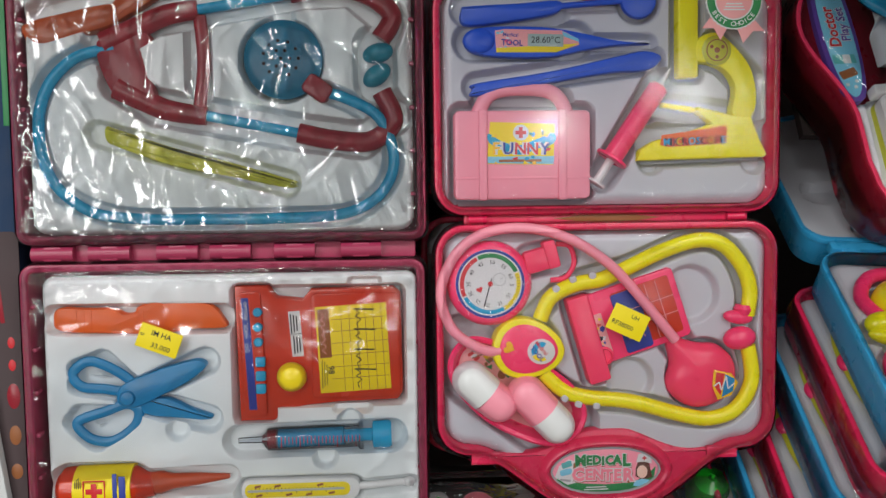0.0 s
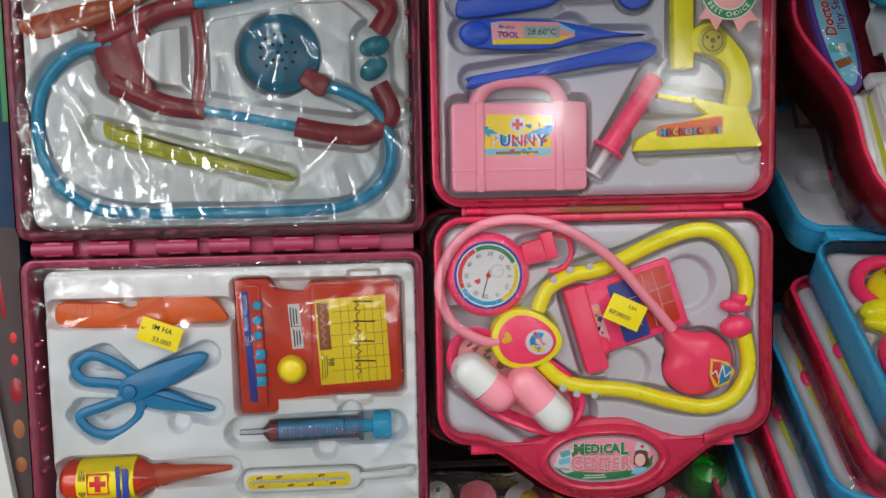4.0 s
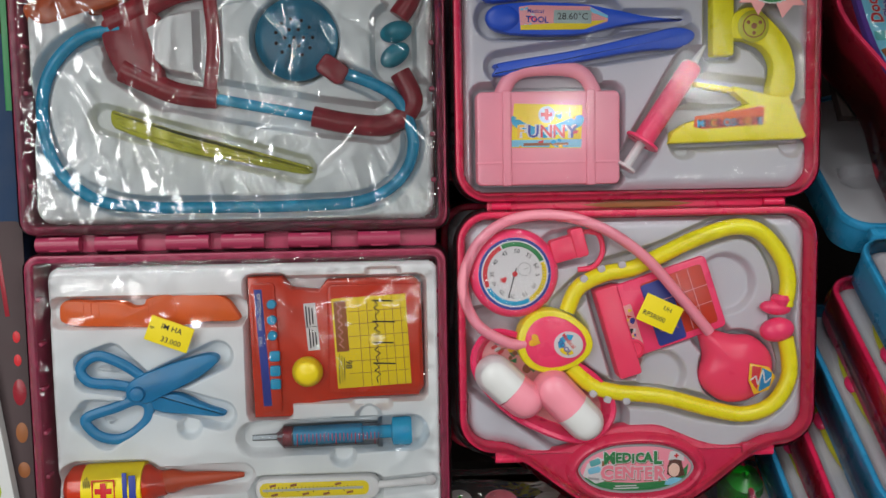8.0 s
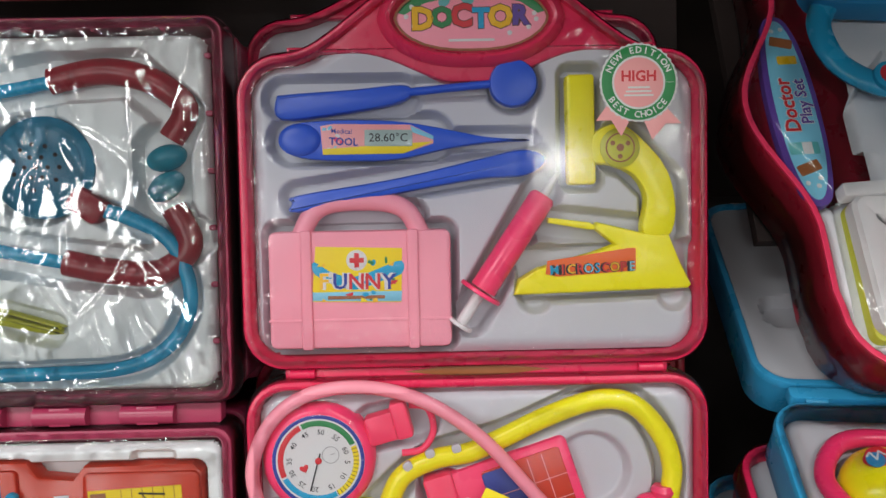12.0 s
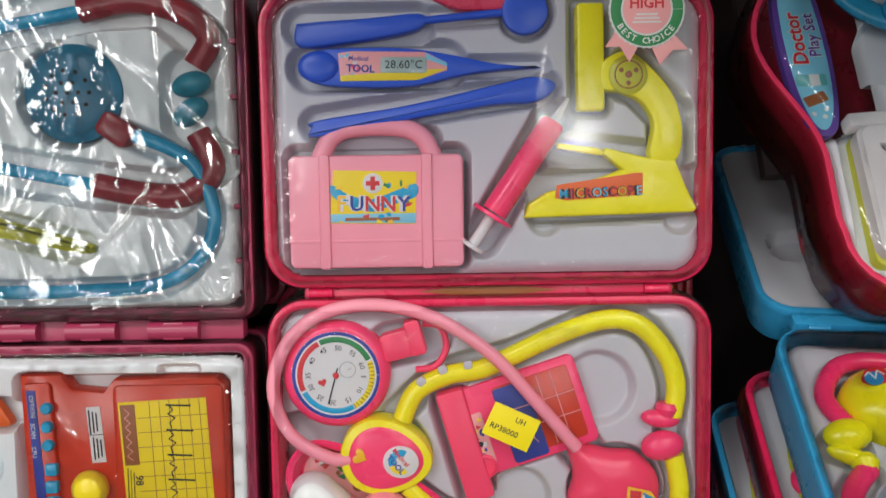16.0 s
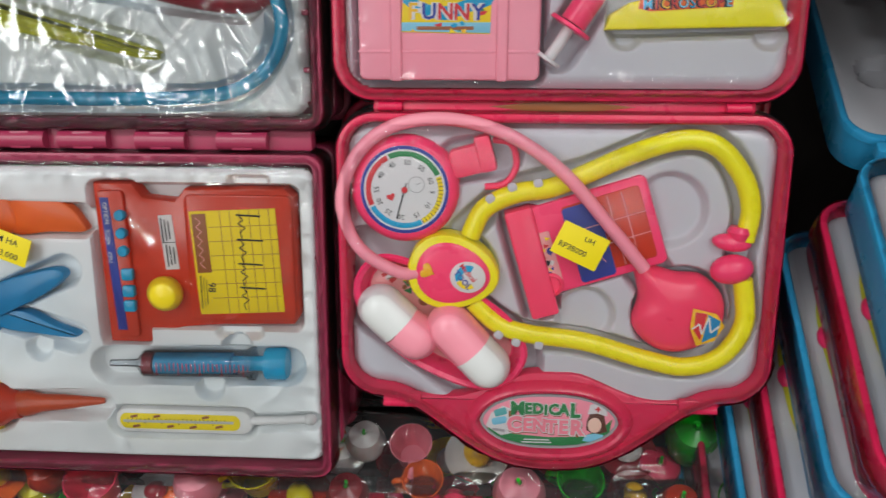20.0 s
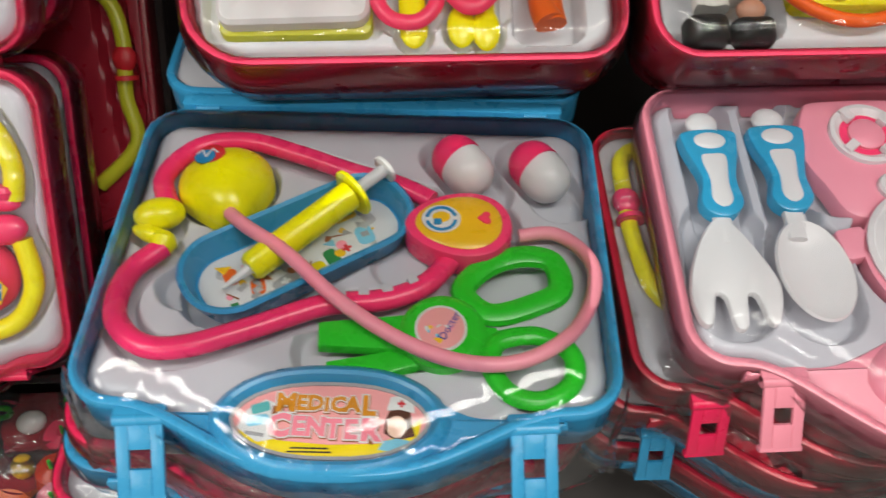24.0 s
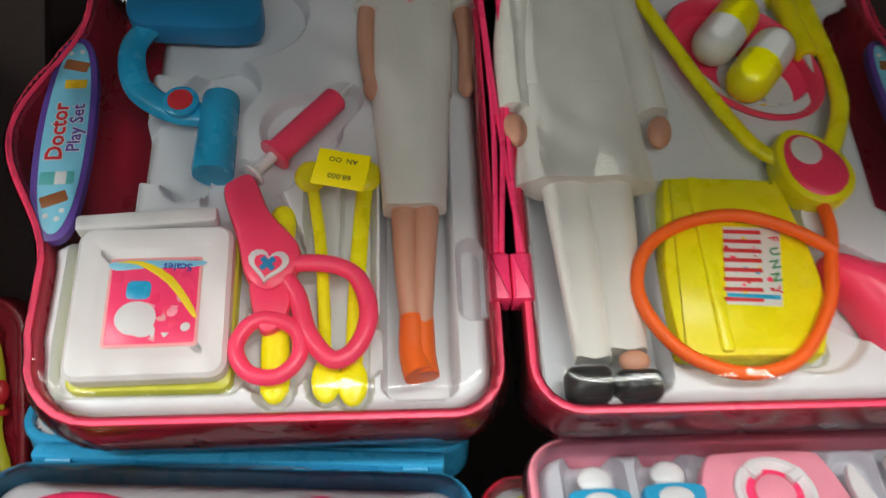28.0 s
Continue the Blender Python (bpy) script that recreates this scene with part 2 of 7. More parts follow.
def plate(pts, z0, z1, bev=0.8):
    pts = ccw(pts)
    bev = min(bev, (z1 - z0) * 0.6)
    a, b = inset(pts, bev * 0.3), inset(pts, bev)
    return rings([[(x, y, z0) for x, y in pts], [(x, y, z1 - bev) for x, y in pts], [(x, y, z1 - bev * 0.3) for x, y in a], [(x, y, z1) for x, y in b]])


def frame_plate(outer, inner, z0, z1):
    """A flat ring between two outlines with equal numbers of points."""
    return rings([[(x, y, z0) for x, y in inner], [(x, y, z0) for x, y in outer], [(x, y, z1) for x, y in outer], [(x, y, z1) for x, y in inner], [(x, y, z0) for x, y in inner]], False, False)


def rrect(cx, cy, w, h, r, ang=0, n=5):
    pts = []
    for sx, sy, a0 in ((1, 1, 0), (-1, 1, 90), (-1, -1, 180), (1, -1, 270)):
        for i in range(n + 1):
            a = radians(a0 + 90 * i / n)
            pts.append((sx * (w / 2 - r) + r * math.cos(a), sy * (h / 2 - r) + r * math.sin(a)))
    c, s = math.cos(radians(ang)), math.sin(radians(ang))
    return [(cx + x * c - y * s, cy + x * s + y * c) for x, y in pts]


def ell(cx, cy, a, b, ang=0, n=36):
    c, s = math.cos(radians(ang)), math.sin(radians(ang))
    return [(cx + a * math.cos(t) * c - b * math.sin(t) * s, cy + a * math.cos(t) * s + b * math.sin(t) * c) for t in [2 * math.pi * i / n for i in range(n)]]


def eye_shape(cx, cy, w, h, n=14):
    """An almond with round ends."""
    half = [(math.cos(math.pi * i / n), (1 - abs(math.cos(math.pi * i / n)) ** 2.6) ** 0.6) for i in range(n)]
    return [(cx + x * w / 2, cy + y * h / 2) for x, y in half] + [(cx - x * w / 2, cy - y * h / 2) for x, y in half]


def almond(cx, cy, w, h, n=14, ang=0):
    pts = []
    for i in range(n):
        u = -1 + 2 * i / n
        pts.append((-u * w / 2, h / 2 * (1 - abs(u) ** 1.8)))
    for i in range(n):
        u = -1 + 2 * i / n
        pts.append((u * w / 2, -h / 2 * (1 - abs(u) ** 1.8)))
    c, s = math.cos(radians(ang)), math.sin(radians(ang))
    return [(cx + x * c - y * s, cy + x * s + y * c) for x, y in pts]


def spline(pts, n=7, closed=False):
    pts = [Vector(p) for p in pts]
    out, m = [], len(pts)
    for i in range(m if closed else m - 1):
        if closed:
            p0, p1, p2, p3 = pts[i - 1], pts[i], pts[(i + 1) % m], pts[(i + 2) % m]
        else:
            p0, p1, p2, p3 = pts[max(0, i - 1)], pts[i], pts[i + 1], pts[min(m - 1, i + 2)]
        for k in range(n):
            t = k / n
            out.append(tuple(0.5 * (2 * p1 + (p2 - p0) * t + (2 * p0 - 5 * p1 + 4 * p2 - p3) * t * t + (3 * p1 - p0 - 3 * p2 + p3) * t ** 3)))
    if not closed:
        out.append(tuple(pts[-1]))
    return out


def tube(path, r, n=12, closed=False, flat=1.0, smooth=6, z=None):
    """A round or flattened bar along a path of points."""
    if z is not None:
        path = [(x, y, z) for x, y in path]
    ps = spline(path, smooth, closed) if smooth else path
    ps = [Vector(p) for p in ps]
    m, levels = len(ps), []
    for i, p in enumerate(ps):
        a, b = (ps[i - 1], ps[(i + 1) % m]) if closed else (ps[max(0, i - 1)], ps[min(m - 1, i + 1)])
        t = (b - a).normalized()
        side = t.cross(Vector((0, 0, 1)))
        side = side.normalized() if side.length > 1e-3 else Vector((1, 0, 0))
        up = side.cross(t)
        rr = r(i / (m - 1)) if callable(r) else r
        levels.append([tuple(p + side * rr * math.cos(q) + up * rr * flat * math.sin(q)) for q in [2 * math.pi * k / n for k in range(n)]])
    if closed:
        levels.append(levels[0])
    return rings(levels, not closed, not closed)


def lathe(profile, at, axis, n=24):
    """profile: radius and distance along the axis, from the point at."""
    ax = Vector(axis).normalized()
    q = Vector((0, 0, 1)).rotation_difference(ax)
    levels = [[tuple(Vector(at) + q @ Vector((max(r, 0.02) * math.cos(t), max(r, 0.02) * math.sin(t), h))) for t in [2 * math.pi * k / n for k in range(n)]] for r, h in profile]
    return rings(levels)


def ball(c, rx, ry, rz, n=20, ang=0):
    vs, fs, m = [], [], n // 2
    ca, sa = math.cos(radians(ang)), math.sin(radians(ang))
    for i in range(m + 1):
        f = math.pi * i / m
        for k in range(n):
            t = 2 * math.pi * k / n
            x, y, z = rx * math.sin(f) * math.cos(t), ry * math.sin(f) * math.sin(t), rz * math.cos(f)
            vs.append((c[0] + x * ca - y * sa, c[1] + x * sa + y * ca, c[2] + z))
    for i in range(m):
        for k in range(n):
            fs.append((i * n + k, i * n + (k + 1) % n, (i + 1) * n + (k + 1) % n, (i + 1) * n + k))
    return vs, fs


def dome(pts, z0, z1, levels=6, edge=2.0):
    """A cushion over an outline: rises from its edge to a rounded top."""
    pts = ccw(pts)
    cx, cy = sum(p[0] for p in pts) / len(pts), sum(p[1] for p in pts) / len(pts)
    ls = [[(x, y, z0) for x, y in pts], [(x, y, z0 + (z1 - z0) * 0.25) for x, y in pts]]
    for i in range(1, levels + 1):
        a = math.pi / 2 * i / levels
        k = math.cos(a) * 0.98 + 0.02
        ls.append([(cx + (x - cx) * k, cy + (y - cy) * k, z0 + (z1 - z0) * (0.25 + 0.75 * math.sin(a))) for x, y in pts])
    return rings(ls)


def quad_bar(a, b, w, z0, z1):
    """A straight bar from a to b of width w."""
    d = Vector((b[0] - a[0], b[1] - a[1])).normalized() * w / 2
    return plate([(a[0] - d.y, a[1] + d.x), (a[0] + d.y, a[1] - d.x), (b[0] + d.y, b[1] - d.x), (b[0] - d.y, b[1] + d.x)], z0, z1, 0.1)


def letters(body, size, x, y, z, ang=0, depth=0.25, bold=0.0, wide=1.0):
    cu = bpy.data.curves.new("letters", "FONT")
    cu.body, cu.size, cu.align_x, cu.align_y, cu.offset, cu.resolution_u = body, 1.0, "CENTER", "CENTER", bold, 2
    ob = new("letters", cu)
    me = bpy.data.meshes.new_from_object(ob.evaluated_get(bpy.context.evaluated_depsgraph_get()))
    c, s = math.cos(radians(ang)), math.sin(radians(ang))
    base = [(v.co.x * size * wide, v.co.y * size) for v in me.vertices]
    vs = [(x + a * c - b * s, y + a * s + b * c, z + depth) for a, b in base]
    fs = [tuple(p.vertices) for p in me.polygons]
    bpy.data.objects.remove(ob)
    bpy.data.curves.remove(cu)
    bpy.data.meshes.remove(me)
    return vs, fs


def inside(px, py, poly):
    r = np.zeros(px.shape, bool)
    n = len(poly)
    for i in range(n):
        (x1, y1), (x2, y2) = poly[i - 1], poly[i]
        if y1 != y2:
            r ^= ((y1 > py) != (y2 > py)) & (px < (x2 - x1) * (py - y1) / (y2 - y1) + x1)
    return r


def cap_sdf(X, Y, a, b, r):
    dx, dy = b[0] - a[0], b[1] - a[1]
    t = np.clip(((X - a[0]) * dx + (Y - a[1]) * dy) / (dx * dx + dy * dy + 1e-9), 0, 1)
    return np.hypot(X - a[0] - t * dx, Y - a[1] - t * dy) - r


def box_sdf(X, Y, cx, cy, w, h, r, ang=0):
    c, s = math.cos(radians(ang)), math.sin(radians(ang))
    u, v = (X - cx) * c + (Y - cy) * s, -(X - cx) * s + (Y - cy) * c
    qx, qy = np.abs(u) - w / 2 + r, np.abs(v) - h / 2 + r
    return np.hypot(np.maximum(qx, 0), np.maximum(qy, 0)) + np.minimum(np.maximum(qx, qy), 0) - r


def moulded(outline, hollows, step=1.25, soft=3.6, drop=9.0, lip=4.0, z=0.0):
    """A vacuum-formed sheet: an outline with rounded edges and hollows pressed into it.
    hollows: ("line", points, radius, depth), ("box", cx, cy, w, h, r, ang, depth), ("disc", cx, cy, r, depth); a negative depth is a boss."""
    xs, ys = [p[0] for p in outline], [p[1] for p in outline]
    gx, gy = np.arange(min(xs), max(xs) + step, step), np.arange(min(ys), max(ys) + step, step)
    X, Y = np.meshgrid(gx, gy)
    Z = np.zeros(X.shape)

    def fall(sd):
        t = np.clip(0.5 - sd / soft, 0, 1)
        return t * t * (3 - 2 * t)
    for hw in hollows:
        if hw[0] == "line":
            sd = np.minimum.reduce([cap_sdf(X, Y, hw[1][i], hw[1][i + 1], hw[2]) for i in range(len(hw[1]) - 1)])
            dp = hw[3]
        elif hw[0] == "box":
            sd, dp = box_sdf(X, Y, *hw[1:7]), hw[7]
        else:
            sd, dp = np.hypot(X - hw[1], Y - hw[2]) - hw[3], hw[4]
        Z = np.minimum(Z, -dp * fall(sd)) if dp > 0 else np.maximum(Z, -dp * fall(sd))
    edge = np.full(X.shape, 1e9)
    for i in range(len(outline)):
        edge = np.minimum(edge, cap_sdf(X, Y, outline[i - 1], outline[i], 0.0))
    t = np.clip(1 - edge / lip, 0, 1)
    Z = Z - drop * t * t
    Z += 0.25 * np.sin(X * 0.05 + 1.0) * np.cos(Y * 0.07)
    ok = inside(X, Y, outline)
    idx = -np.ones(X.shape, int)
    idx[ok] = np.arange(ok.sum())
    vs = list(zip(X[ok].tolist(), Y[ok].tolist(), (Z[ok] + z).tolist()))
    q = ok[:-1, :-1] & ok[1:, :-1] & ok[:-1, 1:] & ok[1:, 1:]
    fs = np.stack([idx[:-1, :-1][q], idx[:-1, 1:][q], idx[1:, 1:][q], idx[1:, :-1][q]], -1).tolist()
    return vs, [tuple(f) for f in fs]


def shell(outline, z0, z1, zin, rim=4.5):
    """An open box of moulded plastic with a rounded rim."""
    o = ccw(outline)
    a, b, c, d, e = inset(o, 0.8), inset(o, rim * 0.35), inset(o, rim * 0.8), inset(o, rim), inset(o, rim * 1.15)
    lv = [[(x, y, z0) for x, y in a], [(x, y, z0 + 1.5) for x, y in o], [(x, y, z1 - 6) for x, y in o], [(x, y, z1 - 5.2) for x, y in inset(o, -0.9)], [(x, y, z1 - 2) for x, y in inset(o, -0.9)],
          [(x, y, z1 - 0.6) for x, y in inset(o, -0.2)], [(x, y, z1) for x, y in b], [(x, y, z1 - 0.4) for x, y in c], [(x, y, z1 - 1.6) for x, y in d], [(x, y, zin) for x, y in e]]
    return rings(lv)


def slack(x, y, seed, scale, stretch=(1.0, 1.0)):
    p = Vector((x * scale * stretch[0], y * scale * stretch[1], seed))
    return noise.noise(p) * 1.2 + (1 - abs(noise.noise(p * 2.3 + Vector((3, 1, 2))))) * 0.9 + noise.noise(p * 6.0) * 0.12


def creases(X, Y, outline, count, rim, seed, high, lean=(-66, 14)):
    """Heights of thin pinched folds: long ones across a sheet of wrap, short ones drawn in from its rim."""
    rnd, Z = random.Random(seed), np.zeros(X.shape)
    xs, ys = [p[0] for p in outline], [p[1] for p in outline]
    x0, x1, y0, y1 = min(xs), max(xs), min(ys), max(ys)
    folds = []
    for i in range(count):
        a = rnd.gauss(*lean) if i % 4 else rnd.gauss(62, 16)
        L = rnd.uniform(14, 36) if i % 3 == 0 else rnd.uniform(36, 95)
        u = rnd.random() ** 0.75
        folds.append((x0 + (x1 - x0) * u, rnd.uniform(y0 + 8, y1 - 8), a, L, rnd.uniform(1.1, 2.7), high * rnd.uniform(0.2, 0.4)))
    for i in range(rim):
        k = rnd.randrange(len(outline))
        (ax, ay), (bx_, by_) = outline[k - 1], outline[k]
        t = rnd.random()
        a = math.degrees(math.atan2(by_ - ay, bx_ - ax)) + 90 + rnd.gauss(0, 28)
        folds.append((ax + (bx_ - ax) * t, ay + (by_ - ay) * t, a, rnd.uniform(8, 26), rnd.uniform(1.0, 2.0), high * rnd.uniform(0.15, 0.36)))
    for fx, fy, a, L, w, h in folds:
        bend = rnd.gauss(0, 7)
        pts = [(fx, fy)]
        for k in range(4):
            c, sn = math.cos(radians(a + bend * (k - 1.5))), math.sin(radians(a + bend * (k - 1.5)))
            pts.append((pts[-1][0] + c * L / 4, pts[-1][1] + sn * L / 4))
        gx0, gx1 = np.searchsorted(X[0], min(p[0] for p in pts) - 10), np.searchsorted(X[0], max(p[0] for p in pts) + 10)
        gy0, gy1 = np.searchsorted(Y[:, 0], min(p[1] for p in pts) - 10), np.searchsorted(Y[:, 0], max(p[1] for p in pts) + 10)
        if gx1 - gx0 < 2 or gy1 - gy0 < 2:
            continue
        xx, yy = X[gy0:gy1, gx0:gx1], Y[gy0:gy1, gx0:gx1]
        d = np.minimum.reduce([cap_sdf(xx, yy, pts[k], pts[k + 1], 0.0) for k in range(4)])
        e = np.clip(np.minimum(np.hypot(xx - pts[0][0], yy - pts[0][1]), np.hypot(xx - pts[4][0], yy - pts[4][1])) / (L * 0.35), 0, 1)
        Z[gy0:gy1, gx0:gx1] += h * w * np.exp(-(d / w) ** 2) * e
    return Z


def film(outline, z, amp, seed, step=3.0, edge=8.0, low=-10.0, scale=0.02, stretch=(1.0, 1.0), gather=1.5, folds=(0, 0, 0.0)):
    """A sheet of wrap over an outline, drawn down round its edge, with slack and creases."""
    xs, ys = [p[0] for p in outline], [p[1] for p in outline]
    gx, gy = np.arange(min(xs), max(xs) + step, step), np.arange(min(ys), max(ys) + step, step)
    X, Y = np.meshgrid(gx, gy)
    ok = inside(X, Y, outline)
    dist = np.full(X.shape, 1e9)
    for i in range(len(outline)):
        dist = np.minimum(dist, cap_sdf(X, Y, outline[i - 1], outline[i], 0.0))
    idx = -np.ones(X.shape, int)
    idx[ok] = np.arange(ok.sum())
    vs = []
    crease = creases(X, Y, outline, folds[0], folds[1], int(seed * 10), folds[2]) if folds[0] + folds[1] else np.zeros(X.shape)
    for x, y, d, cr in zip(X[ok].tolist(), Y[ok].tolist(), dist[ok].tolist(), crease[ok].tolist()):
        h = slack(x, y, seed, scale, stretch)
        t = max(0.0, 1 - d / edge)
        near = max(0.0, 1 - d / (edge * 2.2))
        h += gather / max(amp, 0.1) * near * (noise.noise(Vector((x * 0.11, y * 0.11, seed))) + 0.6 * noise.noise(Vector((x * 0.23, y * 0.23, seed + 3))))
        vs.append((x, y, z + amp * (h - 0.6) + cr * min(1.0, d / 4) + (low - z) * t * t))
    q = ok[:-1, :-1] & ok[1:, :-1] & ok[:-1, 1:] & ok[1:, 1:]
    fs = np.stack([idx[:-1, :-1][q], idx[:-1, 1:][q], idx[1:, 1:][q], idx[1:, :-1][q]], -1).tolist()
    return vs, [tuple(f) for f in fs]


def band(outline, z1, z0, seed, out=3.0):
    """The sides of a wrap: a slightly crumpled band round an outline."""
    o, lv = ccw(outline), []
    for k in range(9):
        u = k / 8
        ring = inset(o, -(0.6 + out * math.sin(math.pi * min(1.0, u * 1.2)) * 0.8))
        lv.append([(x + noise.noise(Vector((x * 0.06, y * 0.06, seed + u * 3))) * 1.6 * u, y + noise.noise(Vector((y * 0.06, x * 0.06, seed + 4 + u * 3))) * 1.6 * u, z1 + (z0 - z1) * u) for x, y in ring])
    return rings(lv, False, False)


def capsule(a, b, r, lift=0.0):
    """Half of a pill from its middle a towards its end b."""
    d = Vector((b[0] - a[0], b[1] - a[1], lift))
    L = d.length
    prof = [(0.0, 0), (r, 0)] + [(r * math.cos(t), L - r + r * math.sin(t)) for t in [math.pi / 2 * k / 7 for k in range(8)]]
    return lathe(prof, a, d, 24)


def bars(x, y, w, h, rows, z, ang=0, fill=0.75):
    """Lines of writing too small to read."""
    out, c, s = [], math.cos(radians(ang)), math.sin(radians(ang))
    for k in range(rows):
        v = h / 2 - h * (k + 0.5) / rows
        ww = w * (0.75 + 0.25 * ((k * 7) % 3) / 2)
        out.append(plate(rrect(x - v * s, y + v * c, ww, h / rows * fill * 0.6, 0.05, ang, 1), z, z + 0.1, 0.02))
    return out


def cross(cx, cy, s, z, ang=0):
    return [plate(rrect(cx, cy, s, s * 0.34, 0.05, ang, 1), z, z + 0.12, 0.02), plate(rrect(cx, cy, s * 0.34, s, 0.05, ang, 1), z, z + 0.13, 0.02)]


def heart(cx, cy, s, ang=0):
    c, sn = math.cos(radians(ang)), math.sin(radians(ang))
    out = []
    for i in range(24):
        t = 2 * math.pi * i / 24
        x, y = s * 0.06 * 8 * math.sin(t) ** 3, s * 0.03 * (13 * math.cos(t) - 5 * math.cos(2 * t) - 2 * math.cos(3 * t) - math.cos(4 * t))
        out.append((cx + x * c - y * sn, cy + x * sn + y * c))
    return out


def confetti(owner, at, w, h, ang, count, seed, inks, z, size=(1.2, 3.2)):
    """Small printed pictures, too small to make out, scattered over a label."""
    rnd = random.Random(seed)
    c, s = math.cos(radians(ang)), math.sin(radians(ang))
    for i in range(count):
        u, v = rnd.uniform(-w / 2, w / 2), rnd.uniform(-h / 2, h / 2)
        x, y, a = at[0] + u * c - v * s, at[1] + u * s + v * c, rnd.uniform(0, 180)
        p, q = rnd.uniform(*size), rnd.uniform(*size)
        shape = ell(x, y, p * 0.6, q * 0.6, a, 12) if i % 3 == 0 else rrect(x, y, p, q * 0.7, 0.3, a, 2) if i % 3 == 1 else [(x + p * math.cos(radians(a + k)), y + p * math.sin(radians(a + k)) * 0.7) for k in (0, 120, 240)]
        part("picture", plate(shape, z, z + 0.08 + 0.004 * i, 0.02), inks[i % len(inks)], owner)


# ---- the setting ----
def block(name, x0, x1, y0, y1, z0, z1, material, m=None, label="", category=""):
    """A plain board or wall, in metres."""
    ob = part(name, plate([(x0 * 1000, y0 * 1000), (x1 * 1000, y0 * 1000), (x1 * 1000, y1 * 1000), (x0 * 1000, y1 * 1000)], z0 * 1000, z1 * 1000, 1.5), material, None)
    if m is not None:
        ob.matrix_world = m
    return tagged(ob, label, category, "", "structure")


block("floor", -3, 3, -4, 1.2, -0.05, 0, "floor_tile", None, "pale grey tiled shop floor", "floor")
block("ceiling", -3, 3, -4, 1.2, 2.8, 2.85, "ceiling_paint", None, "white painted shop ceiling", "ceiling")
# this wall and the boards below carry the gaps' shade in their colour
block("wall_north", -3, 3, 1.2, 1.3, 0, 2.8, "panel_shaded", None, "wall behind the toy rack, darkened for the shade there", "wall")
block("wall_south", -3, 3, -4.1, -4.0, 0, 2.8, "wall_paint", None, "pale painted wall across the aisle", "wall")
block("wall_west", -3.1, -3.0, -4, 1.2, 0, 2.8, "wall_paint", None, "pale painted side wall of the shop", "wall")
block("wall_east", 3.0, 3.1, -4, 1.2, 0, 2.8, "wall_paint", None, "pale painted side wall of the shop", "wall")
block("shelf_board", -1.1, 1.25, -0.26, 0.55, SHELF_Z - 0.022, SHELF_Z, "shelf_shaded", None, "shelf board that carries the toy cases, darkened for shade", "shelf")
block("shelf_base", -1.05, 1.2, -0.18, 0.55, 0.0, SHELF_Z - 0.022, "board_shaded", None, "closed base under the shelf board, near-black for shade", "shelf")
block("rack_board", -1.0, 0.285, -0.2, 0.42, -0.16, -0.15, "board_shaded", RACK, "sloping board behind the open cases, near-black for the shaded gaps", "rack")
block("rack_board", -0.05, 0.62, 0.06, 0.34, -0.060, -0.052, "board_shaded", DOLL, "sloping board under the doll case, near-black for the shaded gaps", "rack")
# two unseen boards, added overhead to keep lamp light off the case tops
block("shelf_board", -1.1, 0.097, -0.13, 0.55, 1.72, 1.75, "shelf_shaded", None, "unseen upper board, added to shade the rack below", "shelf")
block("shelf_board", 0.10, 1.25, -0.145, 0.55, 1.60, 1.63, "shelf_shaded", None, "unseen upper board, added to shade the rack below", "shelf")
block("rack_post", -1.0, -0.96, 0.32, 0.36, SHELF_Z, 1.72, "board_shaded", None, "dark upright post of the toy rack", "rack")
block("rack_post", 0.92, 0.96, 0.32, 0.36, SHELF_Z, 1.60, "board_shaded", None, "dark upright post of the toy rack", "rack")
block("rack_rail", -0.335, 0.285, -0.232, -0.226, -0.062, -0.040, "clear_plastic", RACK, "clear plastic price rail along the rack's lower edge", "rail")
for lx, ly, lw, ld, e in LAMPS:
    fit = thing("ceiling_light", pose(lx, ly, 2.745), "white batten light fixed under the ceiling", "ceiling light", "ceiling lights of the shop", "")
    part("housing", plate(rrect(0, 0, lw * 1000 + 50, ld * 1000 + 30, 10), 8, 55, 3), "white", fit)


# ---- cases with a carrying grip and an oval sign ----
GRIP = [22.5]
LONG = [168.0]                                        # from the hinge to the front corners


def grip_bump(x):
    u = min(1.0, abs(x) / 100.0)
    return GRIP[0] * (1 + math.cos(math.pi * u ** 1.3))


def half_outline(s, grow=0.0):
    """Half of a small carrying case, from the middle of its hinge; s = -1 opens downwards, 1 upwards."""
    pts, L, R, q = [], LONG[0], 23.0, 21.0
    for i in range(8):
        a = math.pi / 2 * i / 7
        pts.append((-122.5 + q - q * math.sin(a), -4 - q * (1 - math.cos(a))))
    side = 122.5 - R
    xs = [-122.5 + R * (1 - math.cos(math.pi / 2 * i / 7)) for i in range(8)] + [-side + 2 * side * i / 40 for i in range(1, 40)] + [side + R * math.sin(math.pi / 2 * i / 7) for i in range(8)]
    for x in xs:
        if abs(x) >= side:
            pts.append((x, -(L - R) - R * math.sqrt(max(0, 1 - ((abs(x) - side) / R) ** 2))))
        else:
            pts.append((x, -L - grip_bump(x)))
    for i in range(8):
        a = math.pi / 2 * (1 - i / 7)
        pts.append((122.5 - q + q * math.sin(a), -4 - q * (1 - math.cos(a))))
    pts = ccw([(x, -s * y) for x, y in pts])
    return inset(pts, -grow) if grow else pts


def sheet_bottom(x):
    return -LONG[0] - 4 + ((31.5 - GRIP[0]) * (1 + math.cos(math.pi * min(1.0, abs(x) / 62.0))))


